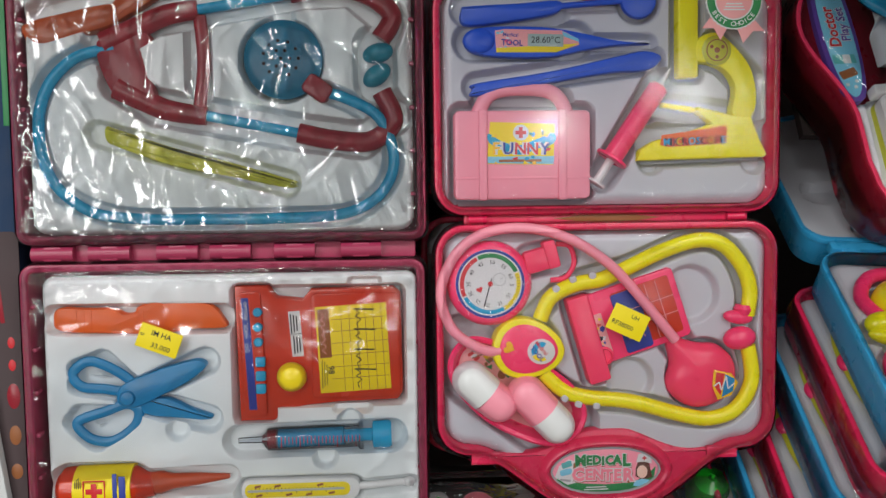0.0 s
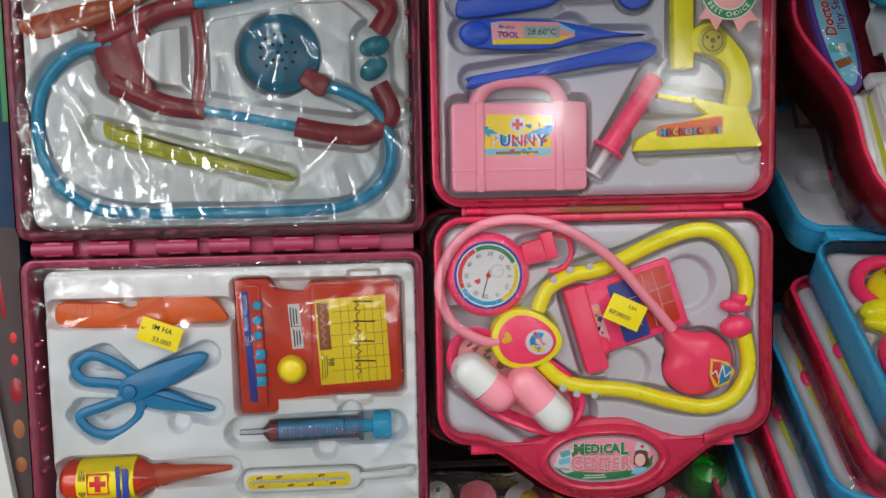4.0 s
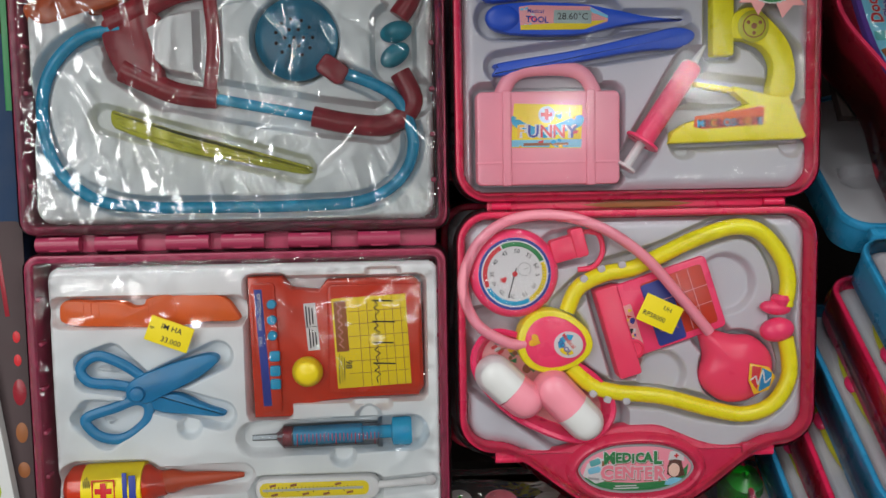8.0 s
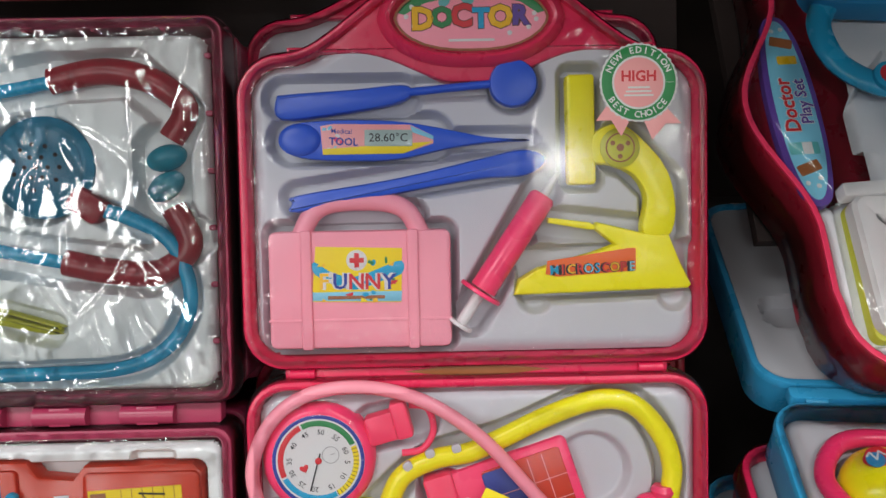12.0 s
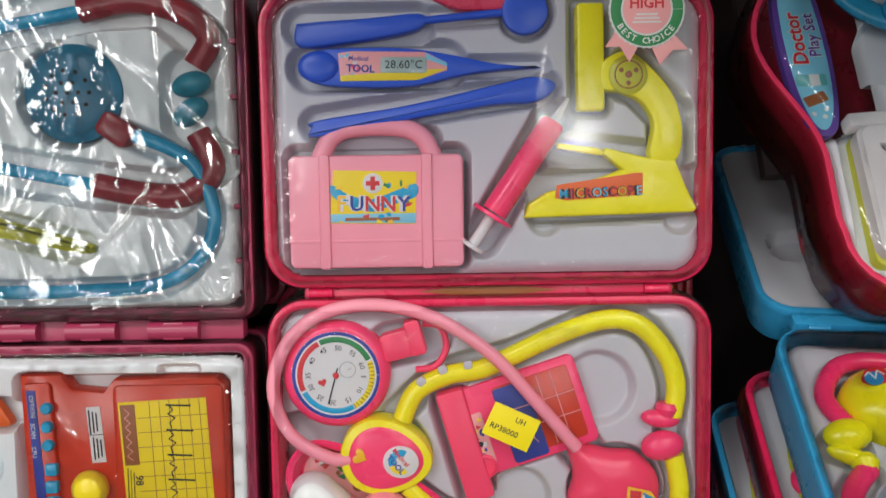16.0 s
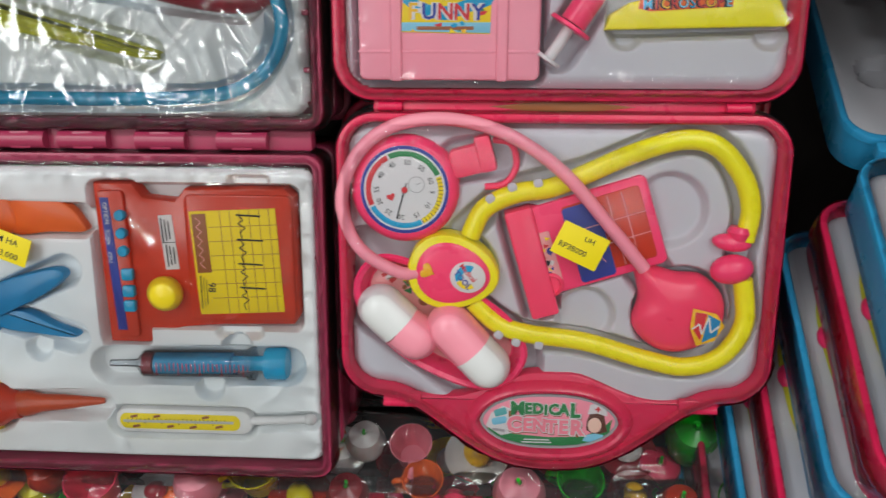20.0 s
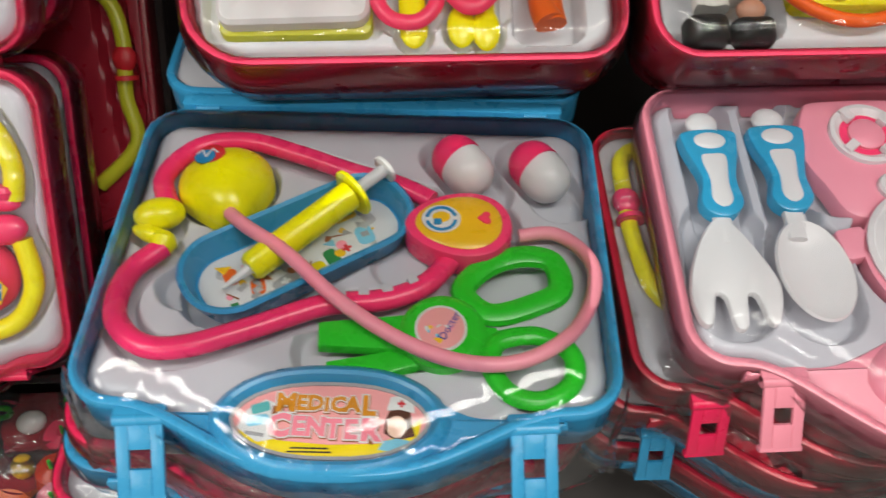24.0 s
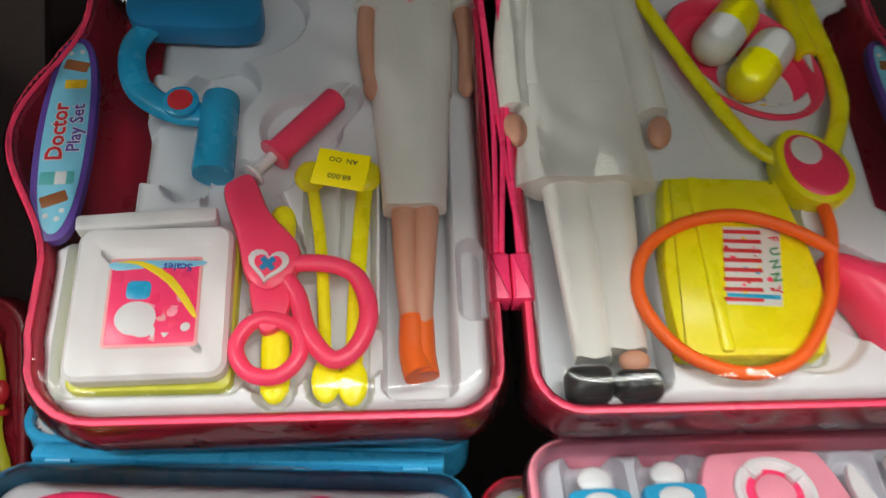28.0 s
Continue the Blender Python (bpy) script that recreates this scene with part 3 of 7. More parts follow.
def half_sheet(s):
    L = LONG[0]
    pts = [(-97, -7.5), (-106, -10), (-113, -16), (-116, -25), (-116, -L + 20), (-112, -L + 7), (-103, -L + 1)] + [(-96 + 192 * i / 28, sheet_bottom(-96 + 192 * i / 28)) for i in range(29)] + [(103, -L + 1), (112, -L + 7), (116, -L + 20), (116, -25), (113, -16), (106, -10), (97, -7.5)]
    return ccw([(x, -s * y) for x, y in pts])


def grip_panel(s):
    L = LONG[0]
    up = [(-97 + 194 * i / 36, min(sheet_bottom(-97 + 194 * i / 36) + 3, -L + 15)) for i in range(37)]
    lo = [(x, min(-L - grip_bump(x) + 3.5, sheet_bottom(x) - 0.5)) for x, _ in up]
    lo = [(x, min(y, u - 1)) for (x, y), (_, u) in zip(lo, up)]
    return ccw([(x, -s * y) for x, y in up + lo[::-1]])


def moved(geo, dx, dy, dz=0.0, ang=0.0):
    c, s = math.cos(radians(ang)), math.sin(radians(ang))
    return [(x * c - y * s + dx, x * s + y * c + dy, z + dz) for x, y, z in geo[0]], geo[1]


def shifted(pts, dx, dy, ang=0.0):
    c, s = math.cos(radians(ang)), math.sin(radians(ang))
    return [(x * c - y * s + dx, x * s + y * c + dy) for x, y in pts]


def half_case(owner, s, cx, cy, ang, colour, sheet, hollows, deep=28, prefix="base", sy=0.0, sk=1.0, sx=0.0, rounded=False):
    """Adds one half of a carrying case to its owner; hollows are in the owner's plane."""
    ol = shifted(half_outline(s), cx, cy, ang)
    sh = part(prefix + "_shell", shell(ol, -deep, 2.0, -deep + 4, 4.5), colour, owner)
    part("moulded_tray", moulded(shifted(inset(half_outline(s), 4.4), cx, cy, ang), hollows, 1.1, 4.6, 6.0, 9.0, -3.0), sheet, owner, "thin white moulded insert tray")
    gp = part("grip", plate(shifted(grip_panel(s), cx, cy, ang), -10, -0.9, 2.0), colour, owner)
    if rounded:
        al, al2 = eye_shape(sx, s * (183 - sy), 89 * sk, 42 * sk), eye_shape(sx, s * (183 - sy), 80.5 * sk, 34 * sk)
    else:
        al, al2 = almond(sx, s * (183 - sy), 94 * sk, 44 * sk), almond(sx, s * (183 - sy), 86 * sk, 37 * sk)
    al, al2 = shifted(al, cx, cy, ang), shifted(al2, cx, cy, ang)
    al, al2 = ccw(al), ccw(al2)
    ol, om = inset(al, -5.0), inset(al, -1.5)
    part("sign_frame", rings([[(x, y, -2) for x, y in ol], [(x, y, 0.5) for x, y in inset(ol, 0.6)], [(x, y, 3.6) for x, y in om], [(x, y, 4.4) for x, y in al], [(x, y, 3.6) for x, y in inset(al, 1.6)], [(x, y, -2.2) for x, y in al2]], False, False), colour, gp)
    return gp


def latch(owner, cx, cy, ang, x, y, colour, lean=42.0):
    """A hinged clasp with a square hole, hanging open from the front rim."""
    px, py = shifted([(x, y)], cx, cy, ang)[0]
    c, sn = math.cos(radians(lean)), math.sin(radians(lean))

    def leaf(u0, u1, v0, v1, t=2.2):
        vs, fs = plate([(u0, v0), (u1, v0), (u1, v1), (u0, v1)], -t, 0, 0.5)
        return [(px + a, py + b * c - d * sn, 1.0 + b * sn + d * c) for a, b, d in vs], fs
    la = part("latch", [leaf(-10, -4.6, -35, -3), leaf(4.6, 10, -35, -3), leaf(-4.6, 4.6, -14, -3), leaf(-4.6, 4.6, -35, -22.5), leaf(-10.4, 10.4, -36.5, -34, 4.0)], colour, owner)
    part("latch_pin", [tube([(px - 11, py + 0.5, -1.5), (px + 11, py + 0.5, -1.5)], 3.0, 10, smooth=0), moved(plate(rrect(0, 3, 22, 7, 1, 0, 2), -3, 1.2, 0.4), px, py)], colour, la)


def hinge_bar(owner, cx, cy, ang, colour, w=205):
    part("hinge", [moved(plate(rrect(0, 0, w, 13, 2, 0, 2), -12, -3, 1), cx, cy, 0, ang)] +
         [moved(tube([(-w / 2 + 3, 0, -2), (-w / 2 + 16, 0, -2)], 2.6, 10, smooth=0), cx, cy, 0, ang), moved(tube([(w / 2 - 16, 0, -2), (w / 2 - 3, 0, -2)], 2.6, 10, smooth=0), cx, cy, 0, ang)], colour, owner)
    part("hinge_slot", moved(plate(almond(0, 0, 78, 5.5), -3.2, -2.6, 0.1), cx, cy, 0, ang), "ink_brown", owner)


def word(body, sizes, x, y, step, slope=0.0):
    """A word in bouncing capitals: (letter, size, x, y) from the middle of the word."""
    n, out, u = len(body), [], 0.0
    wide = [step * k / sizes[0] * (0.62 if ch in "iI" else 1.0) for ch, k in zip(body, sizes)]
    u = -sum(wide) / 2
    for ch, k, w in zip(body, sizes, wide):
        out.append((ch, k, x + u + w / 2, y + slope * (u + w / 2) + 0.02 * k * ((len(out) * 7) % 3 - 1)))
        u += w
    return out


def medical_sign(owner, cx, cy, ang, top, low, field, edge, sx=0.0, sy=0.0, k=1.0):
    """The oval sign with its two outlined words and small pictures."""
    q = lambda pts: shifted([(sx + x * k, -183 + sy + y * k) for x, y in pts], cx, cy, ang)
    ux = lambda x, y: q([(x, y)])[0]
    pl = part("sign", plate(q(eye_shape(0, 0, 81, 34.5)), -2.5, -0.6, 0.2), field, owner, "oval printed paper sign")
    # grey ring: inner wall of the sign's well, its shade in the colour
    part("sign_well_ring", frame_plate(ccw(q(eye_shape(0, 0, 81, 34.5))), ccw(q(eye_shape(0, 0, 78, 31.6))), -0.6, 0.4), "ink_grey", pl, "grey ring for the sign well's inner wall and its shade")
    rim = eye_shape(0, 0, 79, 32.5)
    part("sign_edge", plate(q([(x, y) for x, y in rim[16:27]] + [(37, 2), (30, -5), (20, -9.5), (0, -10.5), (-20, -9), (-30, -6), (-36, -3)]), -0.6, -0.45, 0.02), edge, pl)
    part("picture", plate(q([(-37, -4), (-34, 4), (-27, 9), (-22, 7), (-20, -8), (-28, -10)]), -0.5, -0.4, 0.02), "paper_white", pl)
    part("picture", plate(q(rrect(-28.5, 5.0, 7.5, 4.4, 1, 18)), -0.4, -0.28, 0.02), "ink_teal", pl)
    part("picture", plate(q(rrect(-29, -0.5, 9, 4.5, 1.5, 12)), -0.4, -0.3, 0.02), "paper_sky", pl)
    part("picture", plate(q(rrect(-29.5, -6.5, 8, 1.6, 0.6, -8)), -0.4, -0.3, 0.02), "ink_grey", pl)
    part("picture", plate(q(rrect(-22.6, 2.0, 2.2, 8.0, 0.6, 0)), -0.4, -0.3, 0.02), "ink_brown", pl)
    part("picture", plate(q([(22, -5), (22.3, 1), (24, 5.5), (28, 7.2), (32, 5.5), (33, 0), (34.5, -6), (31, -7), (27, -8)]), -0.5, -0.4, 0.02), "ink_hair", pl)
    part("picture", plate(q(ell(26.9, -2.0, 3.9, 4.8)), -0.4, -0.3, 0.02), "paper_skin", pl)
    part("picture", plate(q([(22.5, 5.0), (24, 11.2), (29, 12), (33.5, 9.5), (34, 4.0), (28, 5.6)]), -0.36, -0.24, 0.02), "paper_white", pl)
    part("picture", cross(*ux(28.5, 8.2), 3.2 * k, -0.24, ang), "ink_red", pl)
    part("picture", plate(q([(20, -12.2), (22, -8.5), (27, -7.2), (32, -8), (33.5, -10), (27, -13)]), -0.4, -0.26, 0.02), "paper_sky", pl)
    lines = [(word("MEDiCAL", (11.2, 9.2, 9.2, 9.2, 9.2, 9.6, 12.0), -1.5, 7.2, 6.9, -0.02), top), (word("CENTER", (13.4, 11.2, 11.2, 11.2, 11.4, 13.0), -2.0, -3.6, 8.4, -0.05), low)]
    for (ws, ink), lift in zip(lines, (0.0, 0.1)):
        part("lettering_shade", [letters(ch, z * k, *ux(x + 0.25, y - 0.5), -0.42 + lift, ang, 0.03, 0.105, 0.98) for ch, z, x, y in ws], "ink_brown", pl)
        part("lettering_outline", [letters(ch, z * k, *ux(x, y), -0.36 + lift, ang, 0.03, 0.095, 0.98) for ch, z, x, y in ws], "paper_white", pl)
        part("lettering", [letters(ch, z * k, *ux(x, y), -0.26 + lift, ang, 0.03, 0.05, 0.95) for ch, z, x, y in ws], ink, pl)
    part("small_print", bars(*ux(-7, -13.0), 20 * k, 3.4, 2, -0.3, ang), "paper_white" if edge == "ink_green" else "ink", pl)


def stethoscope_drum(owner, cx, cy, ang, body, face, w=50, h=40, zz=4, motif="paper_white", hx=-1):
    """An egg-shaped chest piece with a coloured face, a round sticker and a small heart."""
    egg = [(cx + (w / 2 * math.cos(t) * (1.0)) * math.cos(radians(ang)) - (h / 2 * math.sin(t) * (1 - 0.18 * math.cos(t) * -hx)) * math.sin(radians(ang)),
            cy + (w / 2 * math.cos(t)) * math.sin(radians(ang)) + (h / 2 * math.sin(t) * (1 - 0.18 * math.cos(t) * -hx)) * math.cos(radians(ang))) for t in [2 * math.pi * i / 40 for i in range(40)]]
    dr = part("chest_piece", plate(egg, zz - 12, zz + 3, 2.5), body, owner)
    eg2 = [(cx + (x - cx) * 0.8, cy + (y - cy) * 0.8) for x, y in egg]
    part("face_plate", dome(eg2, zz + 2.5, zz + 5.5, 4), face, dr)
    d = Vector((math.cos(radians(ang)), math.sin(radians(ang)))) * w / 2
    sx, sy = cx - hx * d.x * 0.32, cy - hx * d.y * 0.32
    part("sticker", plate(ell(sx, sy, h * 0.23, h * 0.21, ang), zz + 5.3, zz + 5.8, 0.1), motif, dr)
    return dr, (sx, sy, zz + 5.8), (cx + hx * d.x * 0.5, cy + hx * d.y * 0.5, zz + 5.2)


def pill(m, a, mid, b, r, c1, c2, label, group):
    t = thing("toy_pill", m, label, "toy pill", group)
    z = mid[2]
    part("half", capsule((mid[0], mid[1], z), (a[0], a[1], z), r), c1, t)
    part("half", capsule((mid[0], mid[1], z), (b[0], b[1], z), r * 0.985), c2, t)
    return t


def price_tag(m, cx, cy, ang, w, h, z, lines, label, turn=0):
    t = thing("price_sticker", m, label, "sticker")
    part("paper", plate(rrect(cx, cy, w, h, 0.4, ang, 2), z - 0.35, z, 0.1), "paper_yellow", t)
    up = Vector((-math.sin(radians(ang + turn)), math.cos(radians(ang + turn))))
    rt = Vector((math.cos(radians(ang + turn)), math.sin(radians(ang + turn))))
    gs = [letters(b, sz, cx + up.x * v + rt.x * u, cy + up.y * v + rt.y * u, z, ang + turn, 0.08, 0.012) for b, sz, u, v in lines]
    part("print", gs, "ink", t)
    return t


def syringe(m, tip, end, r, body, label, flange=9, needle="white", group=""):
    """Nozzle at tip, flange towards end, plunger rod past it. tip, end: x, y, z."""
    t = thing("toy_syringe", m, label, "toy syringe", group)
    a, b = Vector(tip), Vector(end)
    d = b - a
    L = d.length
    at = lambda f: tuple(a + d * f)
    part("nozzle", lathe([(0.9, 0), (1.6, L * 0.06), (2.6, L * 0.14), (3.4, L * 0.17)], tip, d, 16), needle, t)
    part("barrel", lathe([(r * 0.8, 0), (r, L * 0.02), (r, L * 0.6), (r * 0.96, L * 0.6)], at(0.15), d, 20), body, t)
    side = Vector((-d.y, d.x, 0)).normalized()
    fc = a + d * 0.76
    part("flange", lathe([(flange * 0.98, 0), (flange, 0.5), (flange, 1.8), (flange * 0.96, 2.2)], tuple(fc), d, 24), body, t)
    part("plunger", [lathe([(r * 0.45, 0), (r * 0.45, L * 0.20)], at(0.77), d, 10), lathe([(r * 0.95, 0), (r, 0.4), (r, 1.8), (r * 0.9, 2.2)], at(0.965), d, 20)], "white", t)
    return t


# ---- the maroon case with a creased wrap ----
A = thing("toy_doctor_case", RACK, "open maroon plastic doctor case in creased clear wrap", "toy case")


def ribs(y0, x0, x1, n, dy):
    return [plate(rrect(x0 + (x1 - x0) * (i + 0.5) / n, y0, 3.0, dy, 1.2, 0, 2), -9, -1.0, 0.6) for i in range(n)]


lower_a, upper_a = rrect(-136.5, -99, 276, 196, 9), rrect(-136, 114, 278, 201, 9)
part("base_shell", shell(lower_a, -32, 2.5, -26, 5), "case_maroon", A)
part("lid_shell", shell(upper_a, -32, 2.5, -26, 5), "case_maroon", A)
parts("rib", ribs(-5.5, -262, -10, 7, 4) + ribs(210, -262, -10, 7, 4) + ribs(17.5, -262, -10, 7, 4) + [plate(rrect(x, y, 4, 3, 1.2, 0, 2), -9, -1, 0.6) for x in (-268.5, -5) for y in (-180, -150, -120, -90, -60, -30, 45, 75, 105, 135, 165, 195)], "case_maroon", A)
for hx in (-252, -214, -168, -132, -88, -42):
    part("hinge_knuckle", [tube([(hx - 14, 6.5, -1), (hx + 14, 6.5, -1)], 5.2, 12, smooth=0), plate(rrect(hx, 6.5, 12, 10, 1, 0, 2), -8, 2.6, 1)], "case_maroon", A)
part("hinge_strip", plate(rrect(-136, 6.5, 264, 12, 2), -12, -3, 1), "case_maroon", A)
ECG = [(-131, -18), (-108, -18), (-102, -26), (-84, -28), (-78, -21), (-20, -20), (-15, -25), (-14, -95), (-18, -101), (-60, -102), (-84, -104), (-106, -114), (-129, -114)]
part("moulded_tray", moulded(rrect(-132.5, -99, 261, 181, 9), [
    ("line", [(-252, -39), (-140, -40)], 9.5, 10), ("box", -72, -61, 118, 84, 5, 0, 15), ("box", -118, -66, 28, 98, 5, 0, 15), ("box", -40, -18, 22, 10, 3, 0, 6), ("box", -50, -104, 26, 9, 3, 0, 6),
    ("line", [(-205, -94), (-152, -70)], 9, 10), ("line", [(-205, -94), (-151, -111)], 9, 10), ("line", [(-238, -74), (-222, -68), (-200, -90), (-238, -84)], 7, 10), ("line", [(-242, -111), (-228, -124), (-205, -108), (-238, -106)], 7, 10), ("disc", -172, -118, 7, 7),
    ("line", [(-129, -128), (-24, -126)], 11, 11), ("disc", -70, -140, 8, 8), ("disc", -52, -115, 8, 8),
    ("line", [(-124, -164), (-52, -164)], 9.5, 9), ("line", [(-52, -164), (-10, -161)], 5, 7),
    ("line", [(-246, -157), (-206, -157)], 16, 13), ("line", [(-206, -156), (-140, -154)], 9, 11), ("disc", -215, -174, 9, 9)], 1.1, 4.0, 9, 4.5, 1.0), "tray_white", A, "thick white moulded insert tray")
part("moulded_tray", moulded(rrect(-135.5, 113, 262, 188, 10), [
    ("line", [(-252, 164), (-205, 178), (-165, 200)], 13, 12),
    ("line", spline([(-214, 147), (-244, 132), (-258, 108), (-259, 80), (-244, 48), (-206, 31), (-150, 29), (-90, 29), (-45, 33), (-22, 55), (-20, 80), (-36, 102), (-66, 116)], 4), 6.5, 9),
    ("line", [(-214, 148), (-180, 167), (-86, 184)], 13, 12), ("line", [(-86, 184), (-45, 186), (-20, 165), (-28, 146)], 12, 12), ("line", [(-204, 122), (-180, 106), (-83, 88), (-40, 82), (-16, 100)], 12, 12), ("line", [(-16, 100), (-30, 126)], 9, 10),
    ("line", [(-205, 145), (-200, 125)], 14, 12), ("line", [(-150, 160), (-150, 105)], 8, 10), ("disc", -94, 137, 28, 14), ("line", [(-30, 146), (-30, 122)], 14, 12), ("box", -93, 168, 16, 10, 3, 0, 7),
    ("line", [(-219, 88), (-92, 53)], 8.5, 9)], 1.1, 4.0, 9, 4.5, 1.0), "tray_white", A, "thick white moulded insert tray")
part("wrap", [film(rrect(-136, 113.5, 277, 202, 9), 8.5, 0.8, 1.7, 0.8, 8, 3, 0.020, (1.3, 0.6), 1.8, (110, 84, 1.3)), band(upper_a, 3, -30, 1.1)], "wrap_creased", A, "creased clear wrap over the lid")
part("wrap", [film(rrect(-136.5, -99, 275, 195, 9), 7.0, 0.7, 5.1, 1.4, 8, 3, 0.018, (1.0, 1.0), 1.6, (8, 80, 1.0)), band(lower_a, 3, -30, 4.1)], "wrap_smooth", A, "tight clear wrap over the base")

AG = "toys in the maroon case"
kn = thing("toy_knife", RACK, "orange plastic toy scalpel in the white tray", "toy knife", AG)
part("grip", plate(spline([(-254, -38), (-250, -31), (-232, -31.5), (-214, -32), (-206, -35.5), (-199, -34.5), (-196, -30.5), (-180, -28), (-180, -48), (-220, -49), (-250, -46.5)], 4, True), -7, 1.2, 2.2), "orange", kn)
part("blade", plate(spline([(-180, -28.5), (-160, -27), (-146, -31), (-139, -39), (-137, -46.5), (-158, -47), (-180, -48)], 4, True), -6, 0.4, 1.6), "orange", kn)
parts("groove", [quad_bar((x, -32.5), (x, -47), 0.7, 0.9, 1.5) for x in (-238, -233, -228, -196, -193)], "orange", kn)
price_tag(RACK, -180.5, -53, -21, 29, 17, 9.6, [("IM HA", 5.2, 0.5, 3.6), ("33.000", 5.0, 2.5, -4.6), ("RP", 2.6, -12, 0.5)], "yellow price sticker on the clear wrap of the maroon case")
sc = thing("toy_scissors", RACK, "blue plastic toy scissors lying open in the white tray", "toy scissors", AG)
part("blade", plate(spline([(-212, -98), (-210, -86), (-190, -77), (-164, -69.5), (-154, -69), (-151.5, -74), (-164, -84), (-184, -94), (-200, -101)], 4, True), -5, 3, 2), "blue_toy", sc)
part("blade", plate(spline([(-208, -90), (-192, -95), (-178, -96), (-162, -104), (-149, -109), (-152, -112), (-172, -110), (-196, -106)], 4, True), -7, 0, 2), "blue_toy", sc)
part("handle", tube([(-207, -90), (-203, -84), (-214, -75), (-229, -68.5), (-238, -71), (-243, -78), (-237, -86), (-222, -88)], 3.6, 10, True, 0.6, 5, -1), "blue_toy", sc)
part("handle", tube([(-207, -99), (-199, -104), (-202, -115), (-217, -125), (-232, -123), (-241, -114), (-238, -109), (-222, -104)], 3.6, 10, True, 0.6, 5, -1), "blue_toy", sc)
part("pivot", lathe([(5.2, 0), (5.2, 5), (4.4, 6.2), (0.1, 6.6)], (-205, -94, -1), (0, 0, 1)), "blue_toy", sc)
mo = thing("toy_heart_monitor", RACK, "red plastic toy heart monitor with a yellow trace screen", "toy monitor", AG)
bd = part("body", plate(ECG, -13, -1, 2.5), "red_box", mo)
part("raised_panel", [plate(rrect(-47, -61, 62, 74, 4), -2, 1.2, 1.2), plate(rrect(-119, -66, 16, 88, 3, 2), -2, 1.5, 1)], "red_box", mo)
scn = part("screen", plate([(-75, -33.5), (-25.5, -31), (-22.5, -92), (-72, -94.5)], 1.0, 1.7, 0.1), "paper_yellow", mo)
part("grid_line", [quad_bar((-63 + i * 5.6, -33 + i * 0.3), (-60.5 + i * 5.7, -93.5 + i * 0.2), 0.35, 1.6, 1.85) for i in range(1, 7)] + [quad_bar((-64, -34 - k * 8.4), (-24, -32 - k * 8.4), 0.35, 1.6, 1.85) for k in range(1, 7)], "ink_brown", scn)
tr = []
for k in range(4):
    y0 = -35 - k * 14.2
    tr += [quad_bar((-48, y0), (-34 + k % 2, y0 - 0.6), 1.0, 1.8, 2.1)]
    z = [(-46, y0 - 0.5), (-44, y0 - 3), (-47, y0 - 5), (-43, y0 - 7.5), (-46, y0 - 10), (-45, y0 - 13.5)]
    tr += [quad_bar(z[i], z[i + 1], 0.6, 1.8, 2.05) for i in range(5)]
part("trace", tr, "ink", scn)
wv = part("wave_panel", plate([(-73.8, -35), (-65.5, -34.5), (-63.8, -69), (-72, -69.5)], 1.6, 1.9, 0.1), "ink_brown", scn)
part("wave", [quad_bar((-71.5 + 3 * (i % 2) + i * 0.12, -37 - i * 2.7), (-71.5 + 3 * ((i + 1) % 2) + i * 0.12, -39.7 - i * 2.7), 0.4, 1.8, 2.1) for i in range(11)], "paper_pink", wv)
part("reading", [letters("98", 6, -64.5, -78, 1.7, -90, 0.1, 0.02)] + bars(-69, -81, 20, 5, 3, 1.6, -90), "ink", scn)
st = part("button_strip", plate([(-126, -26), (-121, -26), (-116.5, -105), (-122, -105)], 1.2, 1.9, 0.2), "ink_blue", mo)
part("strip_print", [letters(w, 3.4, -123 + 0.06 * i, y, 1.9, -87, 0.1, 0.01) for i, (w, y) in enumerate((("OPTION", -35), ("SCAN", -49), ("CPU", -61)))], "paper_white", st)
for y in (-36, -46.5, -57):
    part("button", lathe([(3.2, 0), (3.2, 3), (2.6, 3.8)], (-114.5, y, 0.8), (0, 0, 1), 18), "blue_sky", mo)
for y in (-71, -81, -90):
    part("button", plate(rrect(-113.5, y, 7, 7, 1.4), 0.5, 3.6, 0.8), "blue_sky", mo)
part("label_panel", [plate([(-94, -36.5), (-86, -36), (-83.5, -68), (-91.5, -68.5)], -1, -0.6, 0.1)], "paper_white", mo)
part("label_print", bars(-90, -45, 14, 6, 3, -0.55, -87) + bars(-88, -60, 13, 6, 3, -0.55, -87) + [quad_bar((-93, -52.5), (-84.5, -52), 0.4, -0.6, -0.4)], "ink", mo)
part("knob", ball((-92, -82, 2.5), 10.5, 10.5, 7.5), "knob_yellow", mo, "yellow domed knob")
sy = thing("toy_syringe", RACK, "clear toy syringe with a blue plunger in the white tray", "toy syringe", AG)
part("barrel", lathe([(2, 0), (2.4, 16), (8, 21), (8.2, 84), (10, 85), (10, 88)], (-131, -128, -3), (1, 0.02, 0), 20), "clear_plastic", sy)
part("plunger", lathe([(6.6, 0), (6.6, 46), (4.5, 47), (4.5, 66), (9.4, 67), (9.8, 78), (8.5, 80)], (-103, -127.4, -3), (1, 0.02, 0), 20), "blue_sky", sy)
part("seal", lathe([(6.8, 0), (6.9, 3), (6.8, 6)], (-110, -127.6, -3), (1, 0.02, 0), 20), "wine", sy)
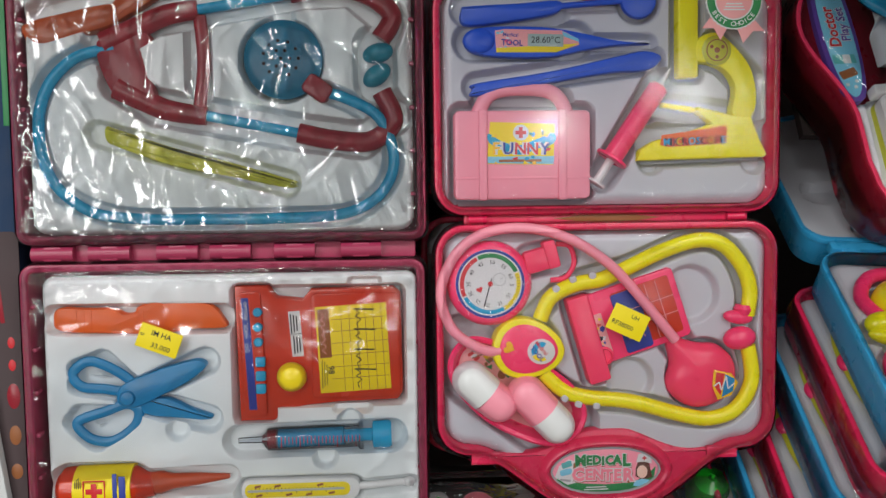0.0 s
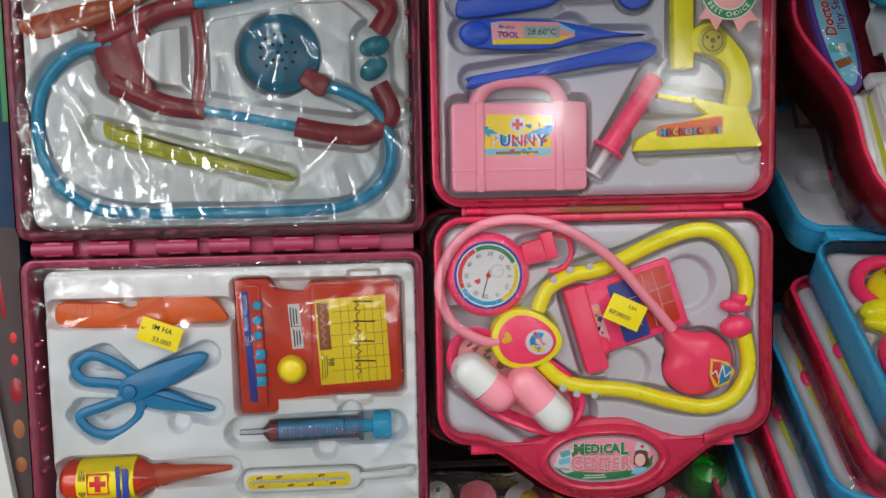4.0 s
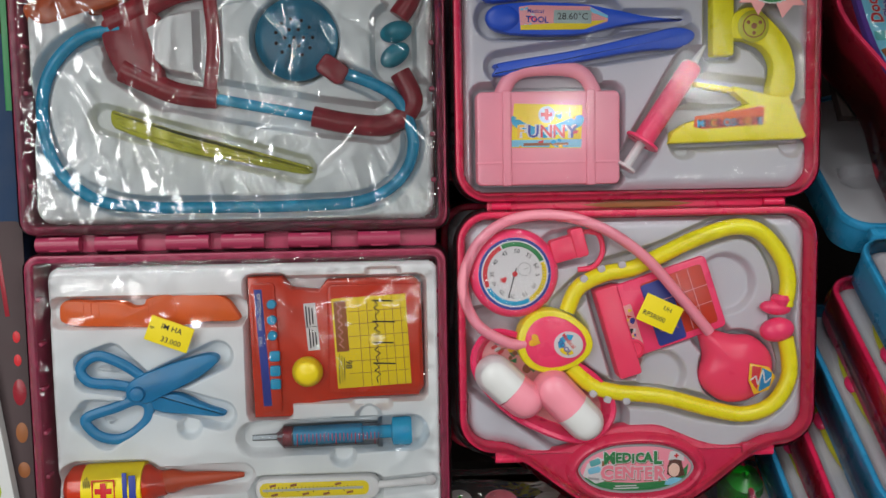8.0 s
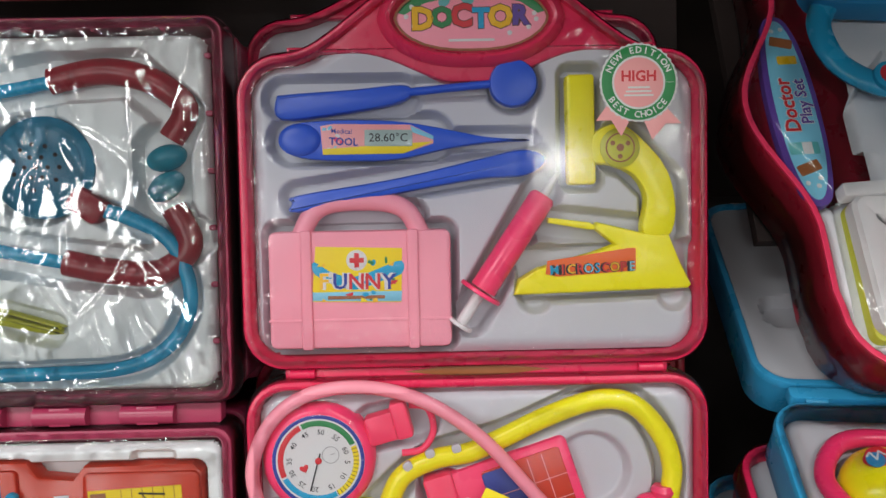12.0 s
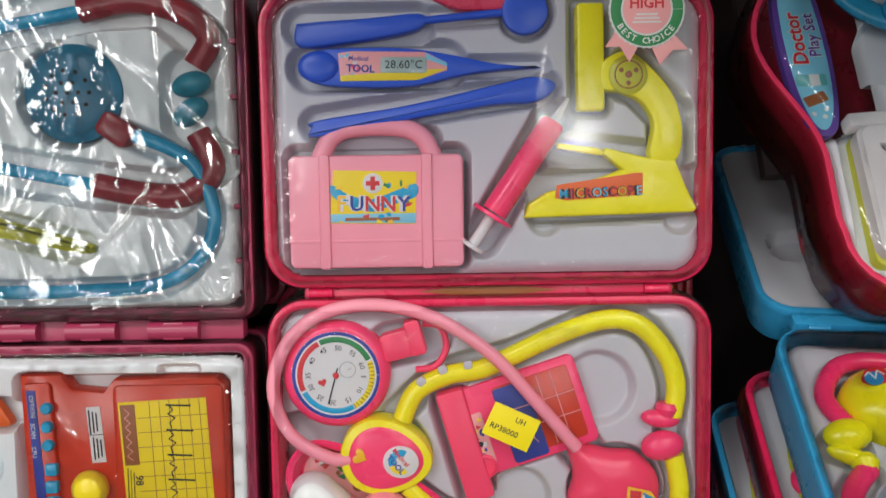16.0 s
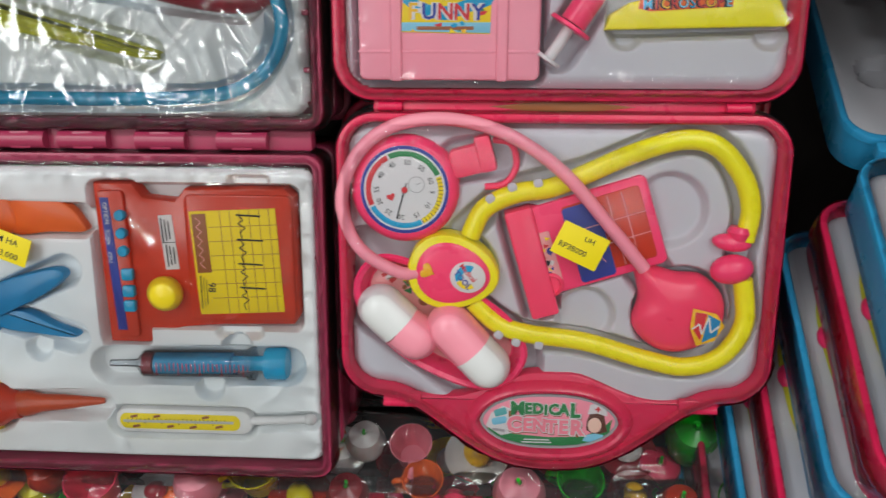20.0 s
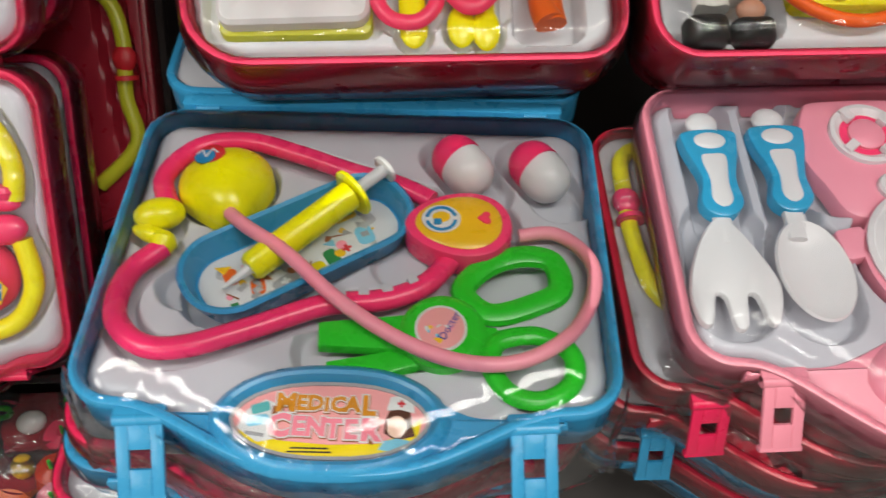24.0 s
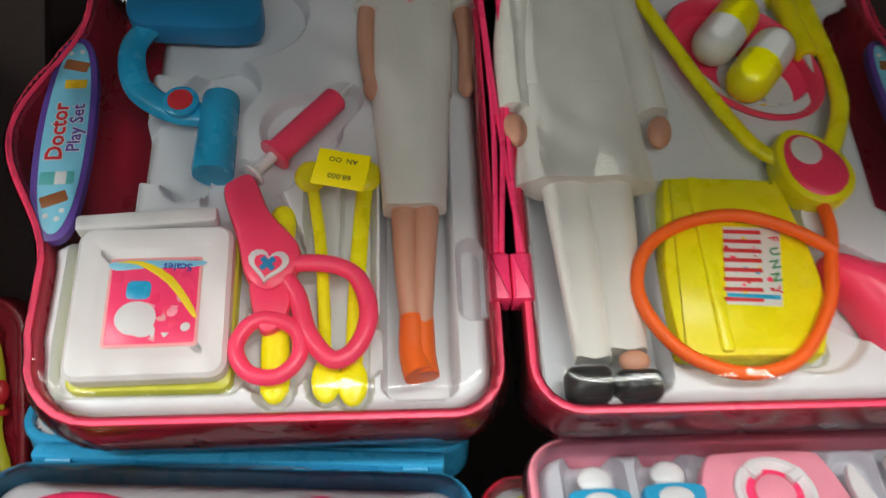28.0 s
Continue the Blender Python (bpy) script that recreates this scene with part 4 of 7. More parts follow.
part("scale_mark", [quad_bar((-100 + i * 2.6, -124), (-100 + i * 2.6, -129 - (3 if i % 5 == 0 else 0)), 0.5, 5.0, 5.3) for i in range(22)], "ink_red", sy)
th = thing("toy_thermometer", RACK, "white toy thermometer with a yellow scale in the tray", "toy thermometer", AG)
part("body", [plate(rrect(-88, -163.5, 84, 16, 7), -6, 1, 2)], "white", th)
part("stem", tube([(-47, -163), (-14, -161)], 2.6, 12, smooth=0, z=-2), "white", th)
part("bulb_end", ball((-11, -161, -2), 4, 3.6, 3.6), "white", th)
sl = part("scale", plate(rrect(-90, -163.5, 74, 10, 4.5), 0.9, 1.3, 0.2), "paper_yellow", th)
part("scale_mark", [quad_bar((-122 + i * 2.6, -161.5), (-122 + i * 2.6, -163.5 - (2 if i % 4 == 0 else 0)), 0.4, 1.3, 1.5) for i in range(24)] + [quad_bar((-124, -163.8), (-58, -163.2), 0.8, 1.3, 1.5)], "ink", sl)
parts("scale_mark", [plate(rrect(x, y, 4.5, 1.6, 0.2, 12, 1), 1.3, 1.5, 0.05) for x, y in ((-118, -160.4), (-104, -160.2), (-74, -160.2), (-117, -166.8), (-96, -166.6), (-82, -166.8), (-66, -166.2))], "ink_brown", sl)
part("tube_line", quad_bar((-125, -163.6), (-57, -163.2), 1.6, 1.25, 1.65), "metal_grey", sl)
bt = thing("toy_medicine_bottle", RACK, "red-brown toy antiseptic bottle with a yellow label", "toy bottle", AG)
part("body", lathe([(10, 0), (14.5, 4), (15, 8), (15, 46), (13, 54), (9, 60), (8, 66)], (-256, -159, -5), (1, 0.015, 0), 28), "red_box", bt)
part("nozzle", lathe([(7.5, 0), (8, 6), (5.5, 14), (4.5, 30), (2, 52), (1.5, 54)], (-192, -157, -5), (1, 0.06, 0), 20), "nozzle", bt)
lb = part("label", lathe([(15.2, 0), (15.3, 1), (15.3, 38), (15.2, 39)], (-243, -158.8, -5), (1, 0.015, 0), 28), "paper_yellow", bt)
part("mark", cross(-228, -157, 11, 10.35, 0) + [], "ink_red", lb)
part("mark_frame", [frame_plate(rrect(-228, -157, 15, 15, 0.5, 0, 2), rrect(-228, -157, 13.6, 13.6, 0.5, 0, 2), 9.5, 10.5)], "ink_red", lb)
part("print", bars(-239, -157, 20, 5, 4, 9.7, 90), "ink", lb)
part("print", [plate(rrect(-214, -157, 3, 24, 0.5, 0, 2), 9.9, 10.3, 0.1), plate(rrect(-209, -158, 4.5, 22, 0.5, 0, 2), 9.9, 10.3, 0.1)], "ink_blue", lb)

# upper tray of the maroon case
kb = thing("toy_bottle", RACK, "translucent orange-brown toy bottle under the creased wrap", "toy bottle", AG)
part("body", plate(spline([(-267, 161), (-257, 145), (-232, 153), (-206, 161), (-203, 169), (-207, 176), (-238, 170)], 4, True), -10, 1, 4), "amber_brown", kb)
part("neck", plate(spline([(-208, 162), (-196, 168), (-178, 179), (-169, 190), (-172, 196), (-186, 189), (-208, 176)], 4, True), -9, -1, 3), "amber_brown", kb)
ts = thing("toy_stethoscope", RACK, "wine red toy stethoscope with a blue tube under creased wrap", "toy stethoscope", AG)
part("yoke", [tube([(-214, 149), (-196, 157), (-172, 168), (-150, 172)], lambda u: 8.5 - 2.0 * u, 12, False, 0.7, 6, -3), tube([(-206, 120), (-190, 112), (-172, 104), (-146, 100)], lambda u: 8.5 - 2.0 * u, 12, False, 0.7, 6, -3), plate(spline([(-218, 150), (-192, 160), (-180, 150), (-182, 128), (-180, 112), (-192, 108), (-210, 118)], 4, True), -9, 1, 3)], "wine", ts)
part("bridge", [tube([(-149, 168), (-147, 136), (-151, 104)], 4.5, 10, False, 0.6, 6, -3)], "wine", ts)
part("ear_tube", [tube([(-150, 172), (-120, 177), (-86, 183)], 3.6, 12, False, 1, 6, -4)], "blue_sky", ts)
part("ear_tube", [tube([(-146, 100), (-110, 93), (-70, 85)], 3.6, 12, False, 1, 6, -4)], "blue_sky", ts)
part("ear_bow", tube([(-88, 183), (-60, 188), (-34, 182), (-18, 168), (-26, 152)], 7, 12, False, 0.8, 6, -4), "wine", ts)
part("ear_bow", tube([(-84, 88), (-60, 83), (-34, 82), (-18, 96), (-26, 116)], 7, 12, False, 0.8, 6, -4), "wine", ts)
part("ear_tip", ball((-28, 142, -2), 11, 7, 6, 18, 15), "teal", ts)
part("ear_tip", ball((-29, 127, -2), 11, 7, 6, 18, 35), "teal", ts)
part("tube", tube([(-206, 146), (-232, 140), (-252, 120), (-259, 92), (-252, 58), (-228, 36), (-196, 30), (-150, 29), (-96, 29), (-52, 32), (-27, 46), (-18, 70), (-28, 98), (-52, 112), (-72, 117)], 3.9, 12, False, 1, 6, -2.5), "blue_sky", ts)
dm = part("chest_piece", lathe([(27, 0), (27, 7), (24, 9), (22, 10)], (-93, 138, -9), (0, 0, 1), 36), "drum_blue", ts)
df = part("drum_face", lathe([(22, 0), (22.5, 1.5), (20, 2.6), (0.1, 3.0)], (-94, 138, 0.5), (0, 0, 1), 36), "drum_blue", ts)
part("drum_hole", [lathe([(1.25, 0), (1.25, 0.35)], (-94 + r * math.cos(a), 138 + r * math.sin(a), 3.35), (0, 0, 1), 8) for r, k in ((0.01, 1), (6, 6), (12, 11)) for a in [2 * math.pi * i / k for i in range(k)]], "ink", df)
part("tube_clip", plate(rrect(-70, 118, 20, 14, 4, -35), -7, 3, 2), "wine", ts)
tg = thing("toy_tongs", RACK, "yellow plastic toy tongs in the white tray", "toy tongs", AG)
part("arm", plate(spline([(-214, 93), (-206, 91), (-165, 77), (-145, 72), (-90, 56), (-87, 53), (-92, 50), (-130, 58), (-170, 66), (-206, 79), (-214, 84)], 4, True), -6, 0, 2), "yellow_dull", tg)
part("arm", plate(spline([(-206, 88), (-165, 74), (-92, 54), (-94, 52), (-165, 69), (-206, 82)], 4, True), 0, 2.2, 1), "yellow_dull", tg)
hc = thing("header_card", RACK, "glossy printed header card above the maroon case", "card")
part("card", plate(rrect(-128, 262, 268, 66, 2), -20, -18, 0.3), "wine", hc)
parts("print", [plate(ell(-206, 250, 22, 12, 10), -18, -17.7, 0.1), plate(rrect(-70, 246, 46, 10, 3, 4), -18, -17.6, 0.1)], "amber", hc)
parts("print", [plate(ell(-166, 252, 12, 12), -18, -17.6, 0.1), plate(ell(-120, 250, 24, 10), -18, -17.7, 0.1)], "ink_red", hc)
parts("print", [plate(ell(-100, 250, 14, 9, 20), -18, -17.5, 0.1), plate(ell(-40, 252, 12, 10), -18, -17.6, 0.1)], "paper_yellow", hc)
parts("print", [plate(rrect(-195, 252, 8, 26, 2, -35), -17.6, -17.3, 0.1), plate(rrect(-231.5, 237, 14, 9, 0.4), -18, -17.5, 0.1)], "paper_white", hc)
parts("print", [plate(ell(-80, 247, 8, 8), -17.8, -17.4, 0.1), plate(rrect(-28, 240, 30, 12, 2), -18, -17.5, 0.1)], "ink_blue", hc)
part("lettering", letters("DR", 8, -249, 235, -18, 0, 0.3, 0.04, 1.2), "paper_white", hc)
part("lettering", letters("23", 8, -231.5, 237, -17.5, 4, 0.15, 0.01), "ink", hc)

# ---- the pink case ----
B = thing("toy_doctor_case", RACK, "open hot pink plastic doctor case in clear wrap", "toy case")
bx, by = 133.0, 26.0
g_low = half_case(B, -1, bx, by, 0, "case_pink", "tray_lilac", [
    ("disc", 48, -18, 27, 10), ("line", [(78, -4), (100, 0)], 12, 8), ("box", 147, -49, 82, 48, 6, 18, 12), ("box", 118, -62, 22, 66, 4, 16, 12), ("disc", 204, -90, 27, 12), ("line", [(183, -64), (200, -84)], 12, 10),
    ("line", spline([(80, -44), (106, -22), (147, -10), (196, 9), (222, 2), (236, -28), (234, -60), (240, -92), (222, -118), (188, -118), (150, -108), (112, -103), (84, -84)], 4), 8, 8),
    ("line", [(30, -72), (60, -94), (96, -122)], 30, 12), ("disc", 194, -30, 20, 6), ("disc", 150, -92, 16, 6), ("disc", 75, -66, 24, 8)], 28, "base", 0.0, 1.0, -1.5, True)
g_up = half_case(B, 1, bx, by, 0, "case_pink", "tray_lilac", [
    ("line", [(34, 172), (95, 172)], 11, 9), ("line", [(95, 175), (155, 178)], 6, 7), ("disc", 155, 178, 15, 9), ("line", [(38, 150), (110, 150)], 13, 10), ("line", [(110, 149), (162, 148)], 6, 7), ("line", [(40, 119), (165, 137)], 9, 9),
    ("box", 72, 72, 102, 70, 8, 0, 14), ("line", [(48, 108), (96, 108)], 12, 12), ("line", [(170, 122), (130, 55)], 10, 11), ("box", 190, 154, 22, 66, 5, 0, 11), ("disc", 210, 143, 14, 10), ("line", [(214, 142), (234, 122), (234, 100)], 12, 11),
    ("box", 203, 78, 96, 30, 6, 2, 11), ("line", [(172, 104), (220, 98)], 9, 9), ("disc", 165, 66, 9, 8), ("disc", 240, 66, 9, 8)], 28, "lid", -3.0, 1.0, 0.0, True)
hinge_bar(B, bx, by, 0, "case_pink")
latch(B, bx, by, 0, -88, -174, "case_pink", 75)
latch(B, bx, by, 0, 84, -174, "case_pink", 75)
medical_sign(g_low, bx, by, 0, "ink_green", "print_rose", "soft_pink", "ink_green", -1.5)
sg = part("sign", plate(shifted(eye_shape(0, 186, 81, 34.5), bx, by), -2.5, -0.6, 0.2), "soft_pink", g_up, "oval printed paper sign")
rim = eye_shape(0, 186, 79.5, 33)
part("sign_edge", plate(shifted(rim[1:14] + [(-35, 188), (-24, 194), (-6, 197.5), (8, 198), (26, 194), (35, 188)], bx, by), -0.6, -0.48, 0.02), "ink_green", sg)
# brown ring paints the shaded inner wall round this sign
part("sign_well_ring", frame_plate(ccw(shifted(eye_shape(0, 186, 81, 34.5), bx, by)), ccw(shifted(eye_shape(0, 186, 78.5, 32), bx, by)), -0.6, 0.4), "ink_brown", sg, "dark ring for the sign well's inner wall and its shade")
for i, (ch, cc) in enumerate(zip("DOCTOR", ("amber", "ink_green", "ink_red", "blue_sky", "amber", "paper_purple"))):
    x = bx - 25.5 + i * 10.2
    part("lettering_outline", letters(ch, 15.6 - 1.8 * (i % 2), x, by + 186 + 0.7 * (i % 3 - 1), -0.4, 0, 0.05, 0.08), "ink_hair", sg)
    part("lettering", letters(ch, 15.6 - 1.8 * (i % 2), x, by + 186 + 0.7 * (i % 3 - 1), -0.25, 0, 0.05, 0.05), cc, sg)
part("sign_dot", [plate(ell(bx + x, by + 187 + y, 1.3, 1.3, 0, 10), -0.45, -0.3, 0.05) for x, y in ((-34, 0), (-30, -5), (-31, 5), (33, 1), (30, -6), (34, -2), (20, -9))], "paper_white", sg)
part("picture", [plate(ell(bx - 14, by + 194.5, 3.2, 2.4, 30), -0.44, -0.36, 0.02), plate(ell(bx - 2, by + 195.5, 3.6, 2.2, -20), -0.44, -0.36, 0.02)], "ink_teal", sg)
part("small_print", bars(bx, by + 174.5, 32, 3, 1, -0.4), "paper_white", sg)
part("wrap", [film(shifted(half_outline(-1, -0.5), bx, by), 12.0, 0.2, 2.2, 1.6, 9, 2.6, 0.013, folds=(5, 50, 0.8)), band(shifted(half_outline(-1), bx, by), 2.6, -26, 2.1)], "wrap_dull", B, "clear wrap drawn over the base")
part("wrap", [film(shifted(half_outline(1, -0.5), bx, by), 9.5, 0.14, 8.4, 1.6, 9, 2.6, 0.012, folds=(5, 50, 0.8)), band(shifted(half_outline(1), bx, by), 2.6, -26, 7.1)], "wrap_dull", B, "clear wrap drawn over the lid")

BG = "toys in the pink case"
ga = thing("toy_pressure_gauge", RACK, "pink toy pressure gauge with a white numbered dial", "toy gauge", BG)
part("body", lathe([(30, 0), (30, 10), (28, 13), (25.5, 14.5)], (48, -19, -10), (0, 0, 1), 44), "hot_pink", ga)
dl = part("dial", lathe([(24.5, 0), (24.5, 1)], (48, -19, 3.6), (0, 0, 1), 44), "paper_white", ga)


def arc(cx, cy, r0, r1, a0, a1, z, n=16):
    o = [(cx + r1 * math.cos(radians(a0 + (a1 - a0) * i / n)), cy + r1 * math.sin(radians(a0 + (a1 - a0) * i / n))) for i in range(n + 1)]
    q = [(cx + r0 * math.cos(radians(a0 + (a1 - a0) * i / n)), cy + r0 * math.sin(radians(a0 + (a1 - a0) * i / n))) for i in range(n + 1)]
    return plate(o + q[::-1], z, z + 0.12, 0.02)


part("dial_band", arc(48, -19, 22.5, 24.4, 0, 359.5, 4.6, 44), "ink_blue", dl)
part("dial_band", arc(48, -19, 18.5, 21.5, 25, 115, 4.6), "ink_green", dl)
part("dial_band", arc(48, -19, 18.5, 21.5, 118, 205, 4.6), "ink_red", dl)
part("dial_band", arc(48, -19, 18.5, 21.5, 208, 298, 4.6), "blue_sky", dl)
part("dial_band", arc(48, -19, 18.5, 21.5, -60, 22, 4.6), "paper_yellow", dl)
part("dial_tick", [quad_bar((48 + 18.5 * math.cos(radians(a)), -19 + 18.5 * math.sin(radians(a))), (48 + 21.5 * math.cos(radians(a)), -19 + 21.5 * math.sin(radians(a))), 0.35, 4.6, 4.85) for a in range(-60, 24, 6)], "ink", dl)
part("dial_numbers", [letters(str(v), 4.0, 48 + 15.2 * math.cos(radians(a)), -19 + 15.2 * math.sin(radians(a)), 4.65, a - 90, 0.1, 0.005) for v, a in ((60, 20), (55, 52), (50, 84), (45, 116), (40, 148), (35, 180), (30, 206), (25, 234), (20, 262), (15, 296), (10, 328), (5, 356))], "ink", dl)
part("needle", [quad_bar((43.5, -35), (49, -15), 0.7, 4.9, 5.2)], "ink", dl)
part("needle_hub", [plate(ell(48, -19, 1.8, 1.8, 0, 14), 4.9, 5.5, 0.2), plate(heart(40.5, -23, 5, 20), 4.65, 4.9, 0.05)], "ink_red", dl)
part("sub_dial", [arc(54.5, -16, 4.2, 4.6, 0, 359, 4.65, 24), quad_bar((54.5, -16), (57, -15), 0.4, 4.7, 4.9)], "ink_grey", dl)
part("hose_neck", [plate(rrect(84, -3, 22, 16, 3, 15), -7, 3, 2), plate(rrect(92, 1, 9, 20, 2, 15), -7, 4.5, 1.5)], "coral", ga)
part("hanging_loop", tube([(96, 8), (106, 6), (109, -6), (103, -16), (92, -18)], 1.9, 10, False, 1, 6, -3), "coral", ga)

sb = thing("toy_stethoscope", RACK, "yellow toy stethoscope with a hot pink chest piece and bulb", "toy stethoscope", BG)
part("arm", tube([(84, -46), (92, -30), (110, -21), (128, -18), (147, -10), (171, 1), (197, 9), (216, 6), (231, -10), (237, -28), (235, -46)], 5.6, 12, False, 0.85, 6, -1), "yellow", sb)
part("arm", tube([(86, -84), (100, -97), (118, -103), (150, -107), (185, -117), (208, -121), (228, -114), (239, -94), (236, -68)], 5.6, 12, False, 0.85, 6, -1), "yellow", sb)
parts("notch", [plate(rrect(x, y, 5.0, 4.6, 1.6, a, 3), 1.0, 3.9, 0.3) for x, y, a in ((95, -23.5, 40), (107, -17, 20), (121, -14.5, 12), (101, -102.5, -40), (111, -107, -20), (124, -108.5, -10))], "tray_lilac", sb)
dr, sp, hp = stethoscope_drum(sb, 75, -66, -8, "yellow", "hot_pink", 52, 43, 3, "paper_white", -1)
part("sticker_print", arc(sp[0], sp[1], 3.2, 7.0, 60, 200, sp[2] - 0.05), "blue_sky", dr)
part("sticker_print", arc(sp[0], sp[1], 4.2, 7.0, 205, 300, sp[2] - 0.05), "paper_yellow", dr)
part("heart_mark", plate(heart(60.5, -64, 9, 65), hp[2] - 0.6, hp[2] + 0.5, 0.1), "amber", dr)
part("sticker_print", [letters("Medical", 4.0, sp[0], sp[1] + 2.5, sp[2], -50, 0.1, 0.02)], "ink_red", dr)
part("sticker_print", [letters("TOOL", 4.6, sp[0] - 3, sp[1] - 1.5, sp[2], -50, 0.1, 0.03)], "ink_blue", dr)
part("ear_tip", [ball((228, -47, 0), 11, 5, 5, 18, -8), lathe([(5, 0), (6.5, 4), (5, 7)], (231, -45, 0), (0.1, 1, 0), 14)], "hot_pink", sb)
part("ear_tip", ball((229, -62, 1), 12, 8.5, 7, 20, 8), "hot_pink", sb)
hs = thing("toy_hose", RACK, "soft pink rubber hose curled over the toys in the case", "toy hose", BG)
part("hose", tube([(58, -66, 3), (44, -66, 4), (22, -52, 4), (13, -26, 5), (22, 0, 6), (42, 16, 6), (72, 20, 6), (104, 12, 6), (134, -8, 7), (160, -37, 6), (181, -62, 4)], 3.7, 12, False, 1, 6), "soft_pink", hs)
bl = part("bulb", dome(spline([(176, -60), (186, -62), (200, -66), (216, -68), (228, -82), (226, -102), (208, -113), (190, -111), (177, -97), (180, -80)], 5, True), -9, 4.5, 6), "coral", hs, "flat coral pump bulb")
bg = part("badge", plate([(209, -84), (222, -87), (227, -94), (222, -103), (212, -106), (208, -96)], 4.3, 4.8, 0.2), "amber", bl)
part("badge_field", [plate([(210.5, -86), (217, -87), (214, -103), (210, -97)], 4.7, 5.0, 0.1)], "ink_red", bg)
part("badge_field", [plate([(217.5, -87.5), (224.5, -91), (223, -100), (215, -104)], 4.7, 5.0, 0.1)], "blue_toy", bg)
part("badge_trace", [quad_bar(a, b, 1.0, 5.0, 5.2) for a, b in (((209, -96), (213, -93)), ((213, -93), (214.5, -99)), ((214.5, -99), (218, -89)), ((218, -89), (219.5, -98)), ((219.5, -98), (224, -94)))], "paper_white", bg)
rc = thing("toy_recorder", RACK, "hot pink toy recorder with a blue and red trace screen", "toy recorder", BG)
part("body", plate(shifted(rrect(0, 0, 78, 52, 4), 150, -46, 18), -12, 0, 2), "hot_pink", rc)
part("side_bar", plate(shifted(rrect(0, 0, 16, 64, 2), 119, -61, 16), -12, 2.5, 1.5), "coral", rc)
sn = part("screen", plate(shifted(rrect(0, 0, 44, 42, 2), 161, -42, 18), 0, 0.6, 0.2), "red_box", rc)
part("screen_field", plate(shifted(rrect(-12, -2, 20, 44, 2), 161, -42, 18), 0.5, 0.9, 0.1), "ink_blue", sn)
part("screen_line", [quad_bar(*shifted([(x0, y0), (x1, y1)], 161, -42, 18), 0.5, 0.9, 1.1) for x0, y0, x1, y1 in ((4, -20, 4, 20), (12, -20, 12, 20), (-22, -6, 22, -6), (-22, 6, 22, 6), (-18, -14, -12, -16), (-12, -16, -10, -8), (-10, -8, -6, -16))], "paper_pink", sn)
part("sticker", plate(shifted(rrect(-26, -4, 12, 30, 1), 150, -46, 18), 0, 0.5, 0.1), "paper_pink", rc)
confetti(rc, (125.5, -57), 26, 9, -72, 22, 6, ("ink_blue", "paper_white", "ink_red", "ink", "paper_yellow"), 0.5)
part("dial_knob", [lathe([(7, 0), (7, 2), (5.5, 3), (5, 1.5)], (130, -73, -0.5), (0, 0, 1), 24)], "coral", rc)
price_tag(RACK, 144, -47, -25, 27, 19, 13.0, [("UH", 4.2, 3.5, 4.6), ("RP38000", 4.6, -3, -3.2)], "yellow price sticker on the clear wrap of the pink case")
ds = thing("toy_dish", RACK, "hot pink oval toy dish that holds two pills", "toy dish", BG)
egg = spline([(20, -68), (32, -57), (52, -60), (84, -76), (108, -94), (118, -116), (106, -135), (84, -137), (50, -122), (28, -102), (18, -84)], 5, True)
eg = [(67 + (x - 67) * 0.86, -97 + (y + 97) * 0.86) for x, y in egg]
part("bowl", rings([[(x, y, -13) for x, y in ccw(inset(ccw(egg), 6))], [(x, y, 0) for x, y in ccw(egg)], [(x, y, 1.8) for x, y in inset(ccw(egg), 1.6)], [(x, y, 0.5) for x, y in inset(ccw(egg), 4)], [(x, y, -9) for x, y in inset(ccw(egg), 8)]]), "magenta", ds)
pp = part("paper_disc", plate(inset(ccw(egg), 9), -9, -8.4, 0.2), "paper_pink", ds)
confetti(pp, (62, -84), 60, 14, -38, 26, 4, ("ink_brown", "ink_red", "ink_green", "paper_white", "ink_grey", "amber"), -8.4, (2.0, 5.0))
part("print", [quad_bar(a, b, 0.9, -8.4, -8.2) for a, b in (((40, -68), (58, -74)), ((58, -74), (68, -86)), ((36, -74), (48, -70)), ((72, -80), (90, -92)))] + cross(84, -86, 6, -8.4, -20), "ink_brown", pp)
pill(RACK, (24, -78), (45, -98, 3), (64, -113), 13.5, "white", "soft_pink", "white and pink toy pill in the pink dish", BG)
pill(RACK, (64, -88), (86, -112, 3), (104, -131), 13.5, "soft_pink", "white", "pink and white toy pill in the pink dish", BG)

mi = thing("toy_mirror", RACK, "royal blue toy dental mirror in the case lid", "toy mirror", BG)
part("grip", plate(spline([(30, 172), (32, 161), (60, 163), (92, 168), (101, 173), (97, 178), (70, 176), (36, 174)], 4, True), -7, 0, 2), "royal", mi)
part("rod", tube([(98, 174), (145, 178)], 2.2, 10, smooth=0, z=-2), "royal", mi)
part("disc", lathe([(12.5, 0), (13, 2), (12, 4.5), (10, 5)], (154.5, 178, -4), (0, 0, 1), 30), "royal", mi)
tm = thing("toy_thermometer", RACK, "royal blue toy digital thermometer in the case lid", "toy thermometer", BG)
part("body", plate(spline([(31, 151), (38, 142), (60, 139), (92, 139), (118, 144), (140, 147), (163, 148), (140, 150), (116, 155), (92, 159), (60, 160), (38, 158)], 4, True), -7, 0.5, 0.9), "royal", tm)
part("button", dome(ell(42, 150, 11, 8.5), 0, 3, 4), "royal", tm)
